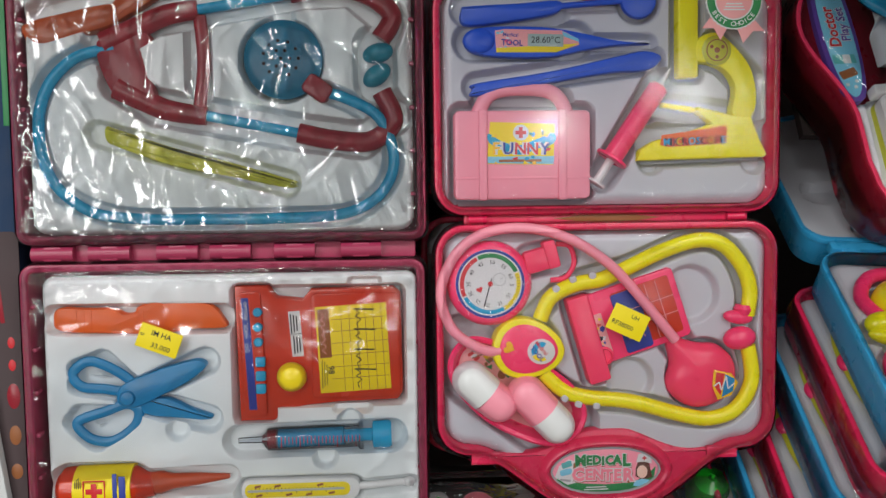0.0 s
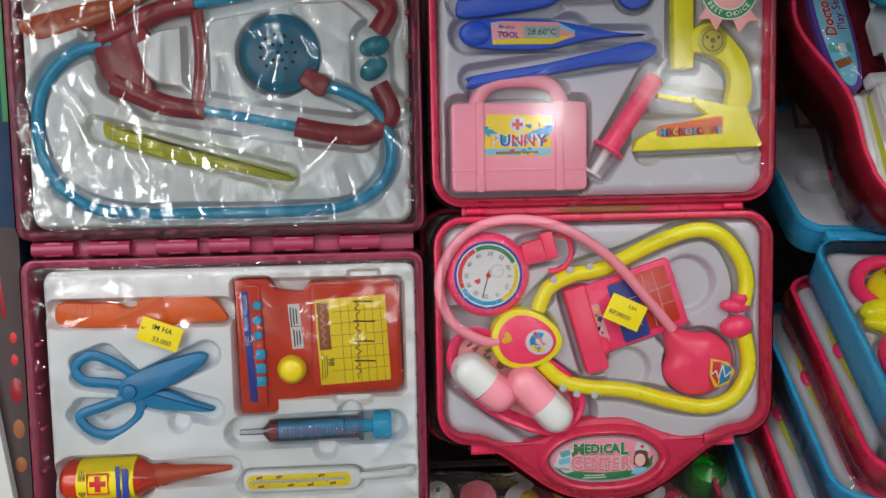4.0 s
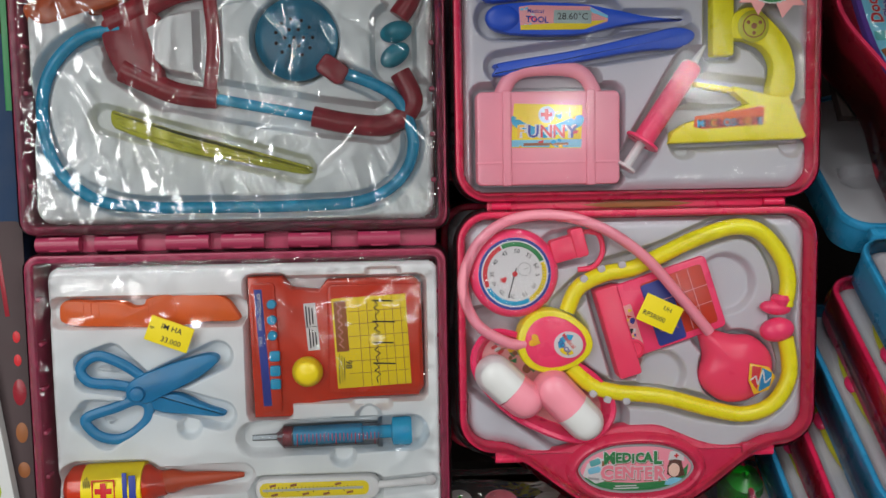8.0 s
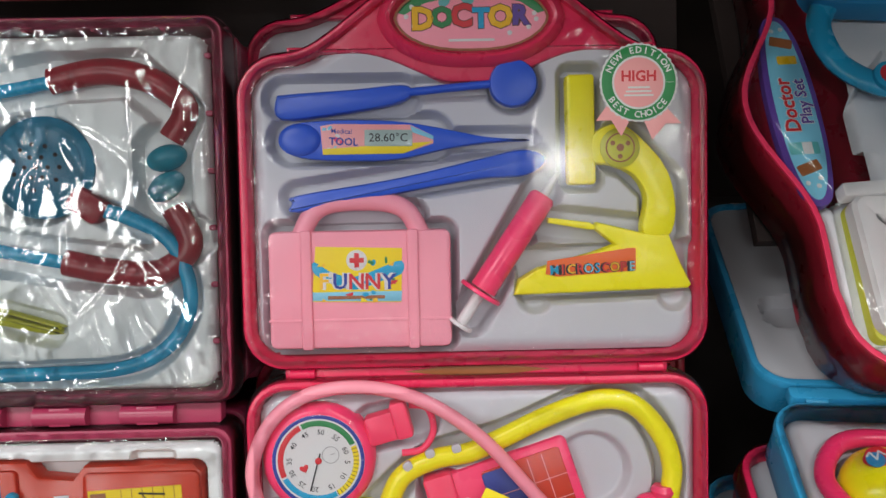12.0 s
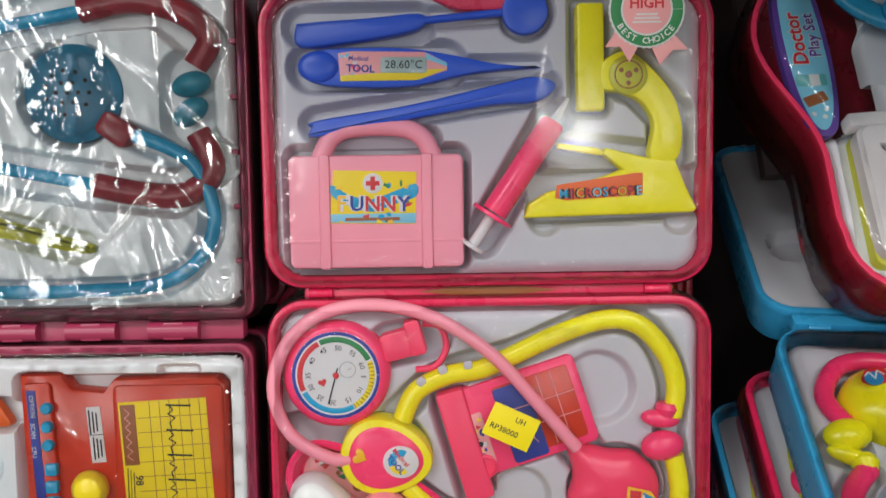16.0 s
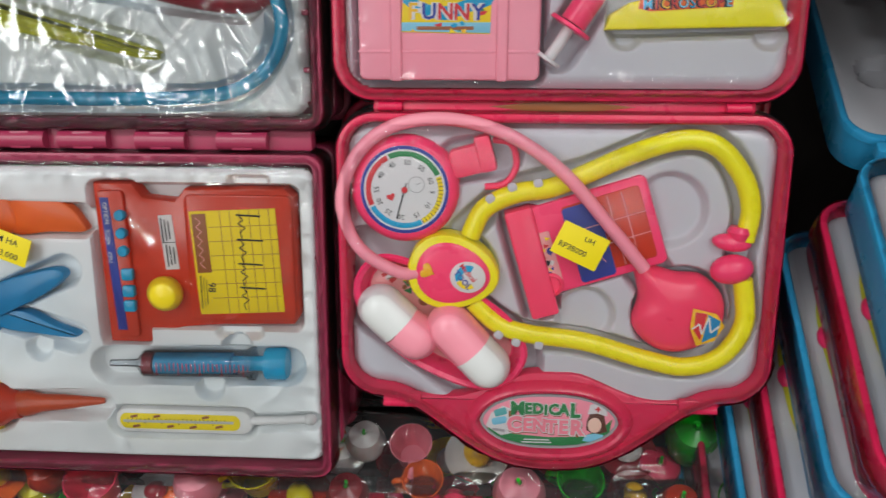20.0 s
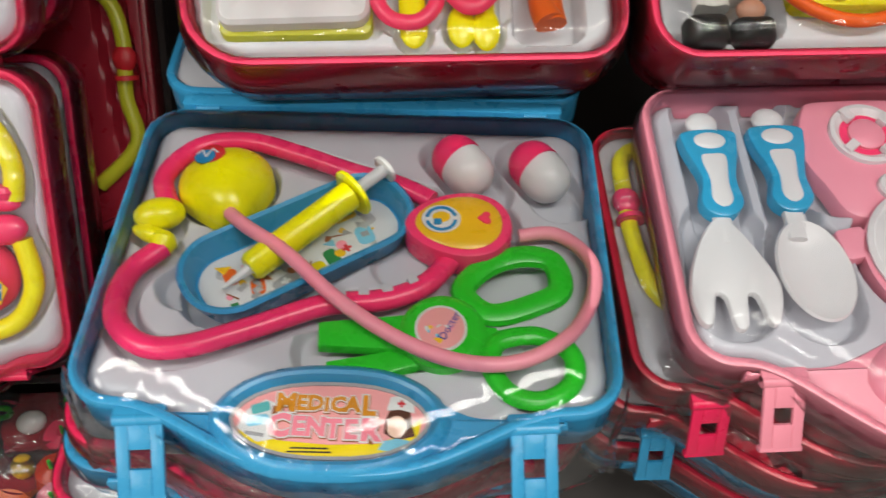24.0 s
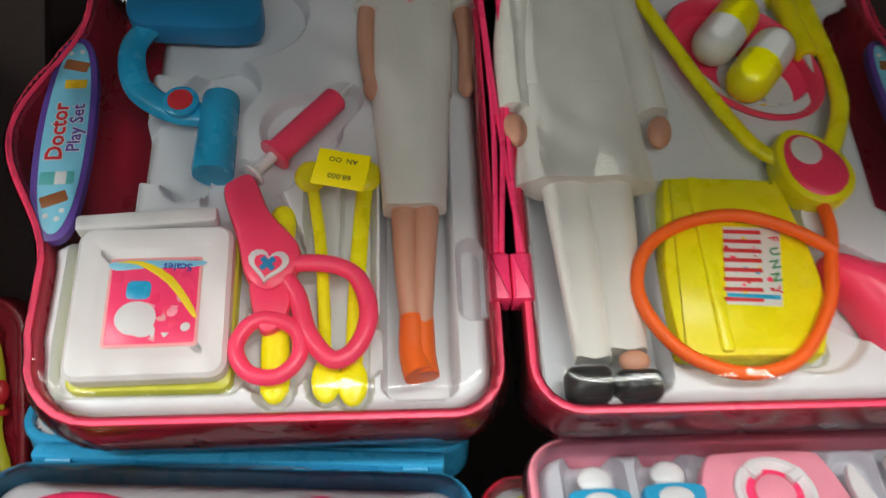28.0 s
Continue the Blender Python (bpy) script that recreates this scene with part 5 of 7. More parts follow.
tl = part("sticker", plate([(53, 157), (60, 158), (100, 157), (112, 151), (112, 147), (96, 142), (54, 142)], 0.4, 0.8, 0.1), "paper_pink", tm)
part("sticker_band", [plate([(54, 145), (112, 148), (96, 142), (54, 142)], 0.75, 0.95, 0.05)], "paper_yellow", tl)
part("sticker_band", [plate([(100, 156.5), (112, 151), (112, 149), (101, 153)], 0.75, 0.95, 0.05)], "paper_sky", tl)
confetti(tl, (62, 150), 16, 12, 0, 8, 8, ("paper_white", "paper_sky", "coral"), 0.78)
part("sticker_print", [letters("Medical", 3.6, 64, 154, 0.8, -3, 0.1, 0.01), letters("TOOL", 5.5, 65, 148.5, 0.9, -3, 0.1, 0.03)], "ink_blue", tl)
dp = part("display", plate(rrect(88.5, 150.2, 25, 8.5, 0.8, -1), 0.8, 1.3, 0.2), "lcd", tm)
part("display_digits", letters("28.60°C", 6.2, 88.5, 150.2, 1.3, -1, 0.1, 0.005), "ink", dp)
sk = thing("toy_tongue_stick", RACK, "royal blue toy tongue stick in the case lid", "toy stick", BG)
part("stick", plate(spline([(37, 117), (40, 112), (92, 121), (136, 128), (158, 129), (169, 134), (170, 140), (158, 143), (138, 139), (92, 129), (40, 121)], 4, True), -6, 1, 2), "royal", sk)

bxm = thing("toy_medicine_box", RACK, "pale pink toy medicine box with a printed label", "toy box", BG)
part("body", plate(rrect(72, 71, 96, 62, 4), -12, 2, 2), "box_pink", bxm)
part("lid_line", [plate(rrect(72, 55, 96.5, 1.6, 0.5), -8, 2.4, 0.3)], "box_pink", bxm)
part("handle", tube([(41, 100, -3), (48, 112, -3), (60, 117, -3), (84, 117, -3), (97, 112, -3), (104, 100, -3)], 5.2, 12, False, 0.8, 6), "box_pink", bxm)
for x in (44, 100):
    part("strap", [plate(rrect(x, 71, 6, 63, 1.5), -6, 4, 1.2)], "box_pink", bxm)
lbx = part("label", plate([(49, 94), (94.5, 92.5), (93.5, 64), (46.5, 65)], 2, 2.5, 0.1), "paper_yellow", bxm)
part("label_band", [plate(spline([(48, 86), (58, 80), (70, 78), (82, 82), (94, 86), (94, 79), (82, 75), (70, 71), (58, 74), (48, 80)], 3, True), 2.4, 2.6, 0.03)], "blue_sky", lbx)
part("label_band", [plate([(47, 70), (94, 70), (93.5, 64.5), (46.7, 65.5)], 2.4, 2.6, 0.03)], "paper_sky", lbx)
part("mark", [plate(ell(70.5, 86.5, 5.5, 5.5, 0, 24), 2.45, 2.7, 0.03)], "paper_white", lbx)
part("mark", cross(70.5, 86.5, 7.5, 2.7), "ink_red", lbx)
confetti(lbx, (70.5, 76), 40, 22, -1, 26, 3, ("blue_sky", "amber", "ink_red", "paper_white", "ink_green", "paper_yellow"), 2.55)
part("lettering_outline", letters("FUNNY", 11.5, 70.5, 75, 2.6, -1, 0.1, 0.05, 0.98), "paper_white", lbx)
for i, (ch, cc) in enumerate(zip("FUNNY", ("amber", "ink_blue", "ink_red", "ink_red", "ink_blue"))):
    part("lettering", letters(ch, 11.5, 53 + i * 8.6, 75.3 - i * 0.15, 2.75, -1, 0.1, 0.02), cc, lbx)
part("small_print", bars(70, 67, 40, 4, 1, 2.6), "ink_brown", lbx)
syringe(RACK, (178, 131, -1), (123, 49, -1), 7.2, "hot_pink", "hot pink toy syringe in the case lid", 12, "white", BG)
ms = thing("toy_microscope", RACK, "flat yellow plastic toy microscope in the case lid", "toy microscope", BG)
part("eyepiece", plate(rrect(190, 153, 15, 58, 2, 0.5), -9, 0, 1.8), "yellow", ms)
part("arm", plate(spline([(196, 150), (210, 156), (224, 146), (236, 130), (240, 110), (236, 96), (222, 98), (224, 116), (218, 128), (206, 134), (196, 136)], 4, True), -9, 0.5, 2), "yellow", ms)
part("knob", lathe([(10.5, 0), (10.5, 2), (9, 3)], (210, 143, -1), (0, 0, 1), 30), "yellow_dull", ms)
part("knob_mark", [arc(210, 143, 7, 7.8, 0, 359, 2.0, 24), plate(ell(210, 143, 2, 2, 0, 12), 2, 2.2, 0.05)] + [plate(ell(210 + 4.6 * math.cos(a), 143 + 4.6 * math.sin(a), 1.3, 1.3, 0, 10), 2, 2.2, 0.05) for a in (0.5, 2.6, 4.7)], "ink_brown", ms)
part("base", plate([(153, 66), (156, 74), (166, 80), (196, 88), (207, 92), (196, 101), (198, 104), (222, 98), (236, 97), (242, 82), (248, 70), (246, 68)], -9, 0.5, 1.8), "yellow", ms)
part("stage", [plate([(172, 107), (194, 104), (200, 100), (194, 100), (172, 104)], -8, -1, 0.8)], "yellow", ms)
lm = part("label", plate([(171, 84), (214, 90), (218, 90), (218, 78), (176, 75.5), (170, 77)], 0.4, 0.8, 0.05), "orange", ms)
part("lettering_outline", letters("MICROSCOPE", 7.2, 195, 79.5, 0.85, 2, 0.1, 0.05, 0.98), "ink", lm)
for i, ch in enumerate("MICROSCOPE"):
    part("lettering", letters(ch, 7.0, 174.6 + i * 4.6, 78.9 + i * 0.15, 1.0, 2, 0.1, 0.01, 0.95), ("blue_sky", "ink_red", "amber", "ink_red", "paper_sky")[i % 5], lm)
rb = thing("ribbon_sticker", RACK, "round pink and green award sticker with two ribbon tails", "sticker", BG)
part("tail", plate([(204, 168), (195, 156), (203, 156), (208, 148), (216, 162)], 13.0, 13.4, 0.1), "paper_pink", rb)
part("tail", plate([(226, 168), (239, 154), (231, 154), (224, 146), (217, 162)], 13.0, 13.4, 0.1), "paper_pink", rb)
ro = part("rosette", plate([(217 + (19.5 + 0.8 * (i % 2)) * math.cos(math.pi * i / 36), 175 + (19.5 + 0.8 * (i % 2)) * math.sin(math.pi * i / 36)) for i in range(72)], 13.4, 13.9, 0.1), "paper_white", rb)
part("ring", arc(217, 175, 13.6, 19, 0, 359.5, 13.85, 48), "ink_green", ro)
part("ring_letters", [letters(ch, 4.6, 217 + 16.3 * math.cos(radians(155 - i * 13)), 175 + 16.3 * math.sin(radians(155 - i * 13)), 14.0, 65 - i * 13, 0.1, 0.02) for i, ch in enumerate("NEW EDITION")] +
     [letters(ch, 4.6, 217 + 16.3 * math.cos(radians(212 + i * 11)), 175 + 16.3 * math.sin(radians(212 + i * 11)), 14.0, 302 + i * 11, 0.1, 0.02) for i, ch in enumerate("BEST CHOICE")], "paper_white", ro)
part("middle", plate(ell(217, 175, 12.6, 12.6), 13.9, 14.1, 0.05), "paper_pink", ro)
part("lettering", letters("HIGH", 7.5, 217, 178, 14.1, 0, 0.1, 0.03), "ink_red", ro)
part("small_print", bars(217, 170.5, 15, 6, 3, 14.1), "paper_white", ro)

# ---- the blue case on its stack ----
def skirt(outline, z0, z1, seed):
    """Loose wrap that hangs from the grip side of a case, crumpled."""
    lo = min(p[1] for p in outline)
    run = [p for p in outline if p[1] < lo + 75]
    run.sort(key=lambda p: p[0])
    ps = spline([(x, y, 0) for x, y in run[::2]], 5)
    vs, fs, n = [], [], 16
    for i, (x, y, _) in enumerate(ps):
        for k in range(n):
            u = k / (n - 1)
            q = Vector((i * 0.11, u * 2.2, seed))
            w = (1 - abs(noise.noise(q))) * 9 + noise.noise(q * 3) * 4
            vs.append((x + noise.noise(q + Vector((5, 5, 5))) * 6 * u, y - 2 - w * (0.3 + u) + 4, z0 + (z1 - z0) * u))
    for i in range(len(ps) - 1):
        for k in range(n - 1):
            fs.append((i * n + k, (i + 1) * n + k, (i + 1) * n + k + 1, i * n + k + 1))
    return vs, fs


cx, cy, ca = 5.0, 4.0, -4.0
GRIP[0], LONG[0] = 15.0, 190.0
CB = thing("toy_doctor_case", BLUE, "open sky blue plastic doctor case on top of a stack", "toy case")
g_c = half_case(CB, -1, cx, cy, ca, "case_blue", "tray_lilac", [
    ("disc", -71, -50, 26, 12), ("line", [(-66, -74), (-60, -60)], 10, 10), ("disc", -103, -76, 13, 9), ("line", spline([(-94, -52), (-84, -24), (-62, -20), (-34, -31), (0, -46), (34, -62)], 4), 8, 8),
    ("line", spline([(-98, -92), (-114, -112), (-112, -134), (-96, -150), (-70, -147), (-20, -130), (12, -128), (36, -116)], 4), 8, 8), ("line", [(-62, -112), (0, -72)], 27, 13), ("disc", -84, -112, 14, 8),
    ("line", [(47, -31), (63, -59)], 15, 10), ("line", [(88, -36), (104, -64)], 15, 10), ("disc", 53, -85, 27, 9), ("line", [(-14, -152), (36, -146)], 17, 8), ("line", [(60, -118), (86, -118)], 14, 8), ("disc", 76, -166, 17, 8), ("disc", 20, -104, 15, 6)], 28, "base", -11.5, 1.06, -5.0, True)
hinge_bar(CB, cx, cy, ca, "case_blue")
part("hinge_cover", moved(plate(rrect(0, 4.5, 216, 9, 2, 0, 3), -6, 1.2, 1), cx, cy, 0, ca), "case_blue", CB)
latch(CB, cx, cy, ca, -86, -196, "case_blue")
latch(CB, cx, cy, ca, 82, -196, "case_blue")
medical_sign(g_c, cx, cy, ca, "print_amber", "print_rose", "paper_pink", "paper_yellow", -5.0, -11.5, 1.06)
lidc = shifted(half_outline(1), cx, cy + 9, ca)
part("lid_shell", shell(lidc, -28, 0, -24, 4.5), "case_blue", CB)
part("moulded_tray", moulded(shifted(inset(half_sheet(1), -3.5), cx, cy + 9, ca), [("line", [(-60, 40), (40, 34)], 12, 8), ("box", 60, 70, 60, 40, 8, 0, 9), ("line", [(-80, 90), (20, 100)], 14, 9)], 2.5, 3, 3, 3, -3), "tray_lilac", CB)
part("lid_tab", plate(shifted(rrect(4, 16, 54, 12, 5), cx, cy, ca), -3, 3.5, 2), "case_blue", CB)
part("wrap", [film(shifted(half_outline(-1, -0.5), cx, cy, ca), 15, 0.5, 4.2, 1.6, 30, 2.6, 0.013, gather=0.3, folds=(4, 26, 0.7))], "wrap_smooth", CB, "clear wrap drawn over the blue case")
part("wrap", skirt(shifted(half_outline(-1, 5), cx, cy, ca), -4, -52, 3.1), "wrap_loose", CB, "loose crumpled wrap below the grip")
GRIP[0], LONG[0] = 22.5, 168.0
part("wrap", skirt(shifted(half_outline(-1, 5), bx, by), -6, -62, 13.7), "wrap_loose", B, "loose crumpled wrap below the grip")
CG = "toys in the blue case"
sc2 = thing("toy_stethoscope", BLUE, "hot pink toy stethoscope with an amber chest piece", "toy stethoscope", CG)
part("arm", tube([(-98, -66), (-104, -44), (-88, -22), (-62, -19), (-34, -30), (-6, -44), (18, -54), (36, -66)], 5.4, 12, False, 0.9, 6, 0), "magenta", sc2)
part("arm", tube([(-98, -92), (-112, -108), (-114, -132), (-100, -148), (-80, -150), (-50, -141), (-18, -130), (10, -128), (30, -120), (44, -104)], 5.6, 12, False, 0.9, 6, 0), "magenta", sc2)
parts("notch", [plate(rrect(x, y, 5, 4.4, 0.8, a), 3.0, 5.5, 0.3) for x, y, a in ((-10, -126.5, 0), (1, -126, 0), (12, -124.5, 8), (24, -120, 25))], "tray_lilac", sc2)
drc, spc, hpc = stethoscope_drum(sc2, 48, -88, -4, "hot_pink", "amber", 54, 42, 5, "paper_white", 1)
part("heart_mark", plate(heart(61, -87.5, 8, -90), hpc[2] - 0.5, hpc[2] + 0.6, 0.1), "coral", drc)
part("sticker_print", [arc(spc[0], spc[1], 6.2, 8, 10, 170, spc[2]), arc(spc[0], spc[1], 6.2, 8, 190, 350, spc[2]), plate(rrect(spc[0] - 2, spc[1] - 2, 4, 4, 0.5), spc[2], spc[2] + 0.15, 0.05)], "blue_toy", drc)
part("sticker_print", [plate(ell(spc[0], spc[1] + 1, 4.5, 3.5), spc[2] - 0.05, spc[2] + 0.1, 0.02)], "amber", drc)
part("ear_tip", ball((-102, -72, 2), 13, 9, 8, 20, 8), "yellow", sc2)
part("ear_tip", [ball((-104, -84, 0), 12, 4.5, 5, 18, -25), lathe([(5, 0), (7, 5), (5.4, 9)], (-99, -94, 0), (0.1, 1, 0), 14)], "yellow", sc2)
hc2 = thing("toy_hose", BLUE, "pale pink rubber hose looped across the blue case", "toy hose", CG)
part("hose", tube([(78, -94, 3), (96, -95, 5), (110, -112, 6), (108, -134, 7), (94, -156, 8), (70, -169, 8), (44, -168, 8), (18, -156, 8), (-10, -134, 9), (-36, -106, 11), (-56, -88, 9), (-66, -76, 6)], 3.6, 12, False, 1, 6), "soft_pink", hc2)
blc = part("bulb", dome(spline([(-72, -77), (-60, -76), (-54, -66), (-47, -52), (-50, -36), (-64, -26), (-82, -28), (-95, -42), (-95, -58), (-86, -68)], 5, True), -8, 14, 8), "yellow", hc2, "glossy yellow pump bulb")
part("badge", [plate(ell(-78, -41, 7.5, 6, 30), 8.0, 13.6, 0.4)], "ink_red", blc)
part("badge_field", [plate(ell(-80.5, -43.5, 5.5, 4.5, 30), 13.4, 14.0, 0.1)], "blue_toy", blc)
part("badge_trace", [quad_bar((a[0] + 3, a[1] - 6), (b[0] + 3, b[1] - 6), 1.0, 13.9, 14.2) for a, b in (((-88, -36), (-85, -33)), ((-85, -33), (-83, -38)), ((-83, -38), (-80, -32)), ((-80, -32), (-77, -35)))], "paper_white", blc)
tr2 = thing("toy_dish", BLUE, "sky blue oblong toy tray that holds a syringe", "toy dish", CG)
ob = ccw(shifted(rrect(0, 0, 122, 52, 24, 0, 9), -31, -93, 29))
part("bowl", rings([[(x, y, -12) for x, y in inset(ob, 6)], [(x, y, 5) for x, y in ob], [(x, y, 6.5) for x, y in inset(ob, 1.5)], [(x, y, 5.5) for x, y in inset(ob, 3.5)], [(x, y, -7) for x, y in inset(ob, 7)]]), "case_blue", tr2)
pc = part("paper", plate(inset(ob, 8.5), -7, -6.5, 0.1), "paper_white", tr2)
confetti(pc, (-31, -93), 84, 30, 29, 60, 12, ("ink_brown", "ink_grey", "ink_grey", "metal_grey", "paper_sky", "ink_grey", "amber", "soft_pink", "ink_green", "metal_grey", "ink_grey"), -6.5, (1.8, 5.5))
dish = lambda u, v: shifted([(u, v)], -31, -93, 29)[0]
for u, v, w, h, a, ink in ((-36, 4, 7, 10, 25, "orange"), (-27, -8, 7, 10, 10, "orange"), (-36, 11, 5, 3, 25, "paper_white"), (-14, -12, 14, 7, 40, "ink_grey"), (-6, -3, 9, 4, 50, "soft_pink"), (2, -13, 10, 8, 30, "paper_yellow"), (12, -11, 7, 12, 30, "ink_green"),
                        (21, -9, 12, 9, 29, "paper_white"), (33, -6, 9, 12, 22, "paper_sky"), (40, 3, 6, 8, 40, "metal_grey"), (-20, 6, 10, 5, 29, "ink_teal"), (30, 10, 12, 5, 29, "amber"), (8, 11, 14, 5, 29, "ink_grey"), (-8, 13, 8, 4, 60, "ink_brown")):
    part("print", plate(rrect(*dish(u, v), w, h, min(w, h) * 0.35, a), -6.5, -6.3, 0.05), ink, pc)
for u, v, ink in ((21, -9, "ink_red"), (-14, -12, "paper_white")):
    part("print", cross(*dish(u, v), 5, -6.3, 29), ink, pc)
for a, b in (((-24, -14), (-4, -16)), ((-4, -16), (2, -7)), ((-18, -4), (-10, 4)), ((16, 2), (26, -1)), ((-42, -4), (-38, -10))):
    part("print", quad_bar(dish(*a), dish(*b), 0.9, -6.45, -6.25), "ink_brown", pc)
syringe(BLUE, (-66, -119, 1), (14, -52, 12), 7.6, "yellow", "yellow toy syringe lying in the blue tray", 13, "white", CG)
pill(BLUE, (43, -26), (53, -41, 1), (63, -59), 13.5, "magenta", "white", "magenta and white toy pill in the white tray", CG)
pill(BLUE, (84, -32), (94, -47, 1), (103, -65), 13.5, "magenta", "white", "magenta and white toy pill in the white tray", CG)
s2 = thing("toy_scissors", BLUE, "bright green toy scissors with a round printed sticker", "toy scissors", CG)
part("blade", plate([(46, -139), (30, -137), (-20, -140), (-20, -153), (20, -157), (40, -160)], -4, 2, 1.5), "green", s2)
part("blade", plate([(40, -147), (24, -154), (-16, -160), (-18, -168), (10, -168), (36, -161)], -6, 0, 1.5), "green", s2)
part("handle", [tube([(48, -124), (60, -110), (78, -104), (93, -108), (95, -124), (84, -132), (60, -138)], 6.2, 10, True, 0.7, 6, -1)], "green", s2)
part("handle", [tube([(60, -155), (68, -151), (82, -151), (95, -161), (93, -176), (79, -184), (65, -180), (58, -167)], 4.8, 10, True, 0.8, 6, -1), plate([(40, -142), (62, -146), (66, -154), (56, -162), (40, -159)], -6, 1, 1.5)], "green", s2)
part("hub", lathe([(20, 0), (20, 5), (18, 7), (15, 7.5)], (37, -148, -3), (0, 0, 1), 30), "green", s2)
sk2 = part("sticker", plate(ell(36, -148, 12, 12.5), 4.4, 4.9, 0.1), "paper_white", s2)
part("sticker_field", plate(ell(36, -148, 10.8, 11.2), 4.85, 5.0, 0.05), "paper_pink", sk2)
confetti(sk2, (35, -149), 12, 12, 20, 9, 14, ("paper_white", "amber", "soft_pink", "paper_sky"), 4.98)
part("sticker_print", letters("Docter", 5.6, 40, -147, 5.0, 60, 0.1, 0.01), "ink_blue", sk2)

# ---- the cases below the blue one ----
GRIP[0], LONG[0] = 15.0, 190.0
proto = {}
for colour, tone in (("case_pink", "hot pink"), ("case_blue", "sky blue")):
    t = thing("toy_doctor_case", BLUE @ pose(0, 0, -0.4), "wrapped " + tone + " plastic doctor case in the flat stack", "toy case", "stacked doctor cases")
    ol = half_outline(-1)
    part("base_shell", shell(ol, -29, 2, -25, 4.5), colour, t)
    part("moulded_tray", plate(inset(half_outline(-1), 4.6), -14, -7.0, 0.6), "tray_lilac", t)
    part("grip", plate(grip_panel(-1), -10, -1.2, 1.5), colour, t)
    part("tube", tube([(-60, -30), (-98, -50), (-104, -90), (-96, -130), (-60, -146), (20, -140)], 4.5, 10, False, 0.7, 5, -1), "yellow_dull", t, "yellow-green stethoscope tube")
    part("ear_tip", ball((-104, -84, 0), 7, 9, 4.5), "magenta", t)
    part("wrap", [film(half_outline(-1, -0.5), 12, 1.2, 3.3, 4, 9, 2.6, 0.016), band(half_outline(-1), 2.6, -24, 2.2)], "wrap_smooth", t, "clear wrap drawn over the case")
    proto[colour] = t
slots = [(-13, -2, -3.4), (-27, 3, -2.6), (-42, -3, -2.6), (-56, 3, -1.6), (-67, 0, -2.0), (-76, 2, -1.2)]
for k, (dx, dy, a) in enumerate(slots):
    m = BLUE @ pose((cx + dx) * MM, (cy + dy) * MM, -0.033 * (k + 1) - 0.001, 0, 0, a)
    src = proto["case_pink" if k % 2 == 0 else "case_blue"]
    if k < 2:
        src.matrix_world = m
    else:
        copy_thing(src, m)

# ---- the kitchen case ----
GRIP[0], LONG[0] = 22.5, 170.0
kx, ky = 97.0, 86.0
KC = thing("toy_kitchen_case", FOOD, "open pale pink plastic kitchen case on top of a stack", "toy case")
g_k = half_case(KC, -1, kx, ky, 0, "case_rose", "tray_lilac", [
    ("line", [(8, 66), (8, 0)], 15, 11), ("line", [(6, -10), (4, -48)], 21, 10), ("line", [(46, 66), (46, 0)], 14, 11), ("line", [(47, -20), (48, -52)], 20, 10), ("box", 97, 38, 76, 76, 12, 0, 11), ("disc", 112, -26, 40, 13),
    ("line", [(145, 62), (154, 0), (166, -56)], 12, 9), ("box", 184, 46, 50, 52, 5, -3, 9), ("line", [(196, 20), (206, -50)], 11, 9)], 28, "base", 3.0, 1.0, 9.0, True)
hinge_bar(KC, kx, ky, 0, "case_rose")
latch(KC, kx, ky, 0, -80, -178, "case_rose")
latch(KC, kx, ky, 0, 82, -178, "case_rose")
sgk = part("sign", plate(shifted(eye_shape(9, -180, 81, 34.5), kx, ky), -2.5, -0.6, 0.2), "paper_pink", g_k, "oval printed paper sign")
rim = eye_shape(9, -180, 79, 32.5)
part("sign_edge", plate(shifted(rim[17:26] + [(36, -190.5), (9, -192.5), (-18, -189.5)], kx, ky), -0.6, -0.5, 0.02), "ink_teal", sgk)
part("sign_edge", plate(shifted([(-26, -173), (-8, -171), (44, -171), (44, -168.8), (-8, -168.8), (-23, -170.6)], kx, ky), -0.6, -0.5, 0.02), "ink_teal", sgk)
part("picture", plate(rrect(kx - 17, ky - 171.5, 6.5, 7, 1.5, 8), -0.48, -0.36, 0.02), "orange", sgk)
pkt = part("picture", plate(rrect(kx - 15, ky - 181.5, 10.5, 12, 2, 8), -0.44, -0.3, 0.02), "ink_green", sgk)
part("picture_print", bars(kx - 14.5, ky - 183, 6, 3, 2, -0.28, 8), "paper_yellow", pkt)
part("picture", [plate(ell(kx - 26, ky - 181, 1.6, 1.6, 0, 10), -0.5, -0.36, 0.02), plate(ell(kx - 27.5, ky - 177.5, 1.3, 1.3, 0, 10), -0.5, -0.36, 0.02)], "ink_red", sgk)
part("picture", [plate(ell(kx + 9 + x, ky - 180 + y, 1.6, 1.6, 0, 10), -0.48, -0.34, 0.02) for x, y in ((-24, 11.5), (-14, 13.5), (-16, 8), (4, 14), (18, 12), (30, 7), (34, -2), (26, -8))], "paper_white", sgk)
part("lettering_outline", [letters("YUMMY", 9.5, kx + 9, ky - 172, -0.3, 0, 0.05, 0.07), letters("FOOD", 10.5, kx + 9, ky - 181, -0.3, 0, 0.05, 0.07), letters("Let's play", 8, kx + 11, ky - 189, -0.3, 0, 0.05, 0.06)], "paper_white", sgk)
part("lettering", letters("YUMMY", 9.5, kx + 9, ky - 172, -0.15, 0, 0.05, 0.02), "amber", sgk)
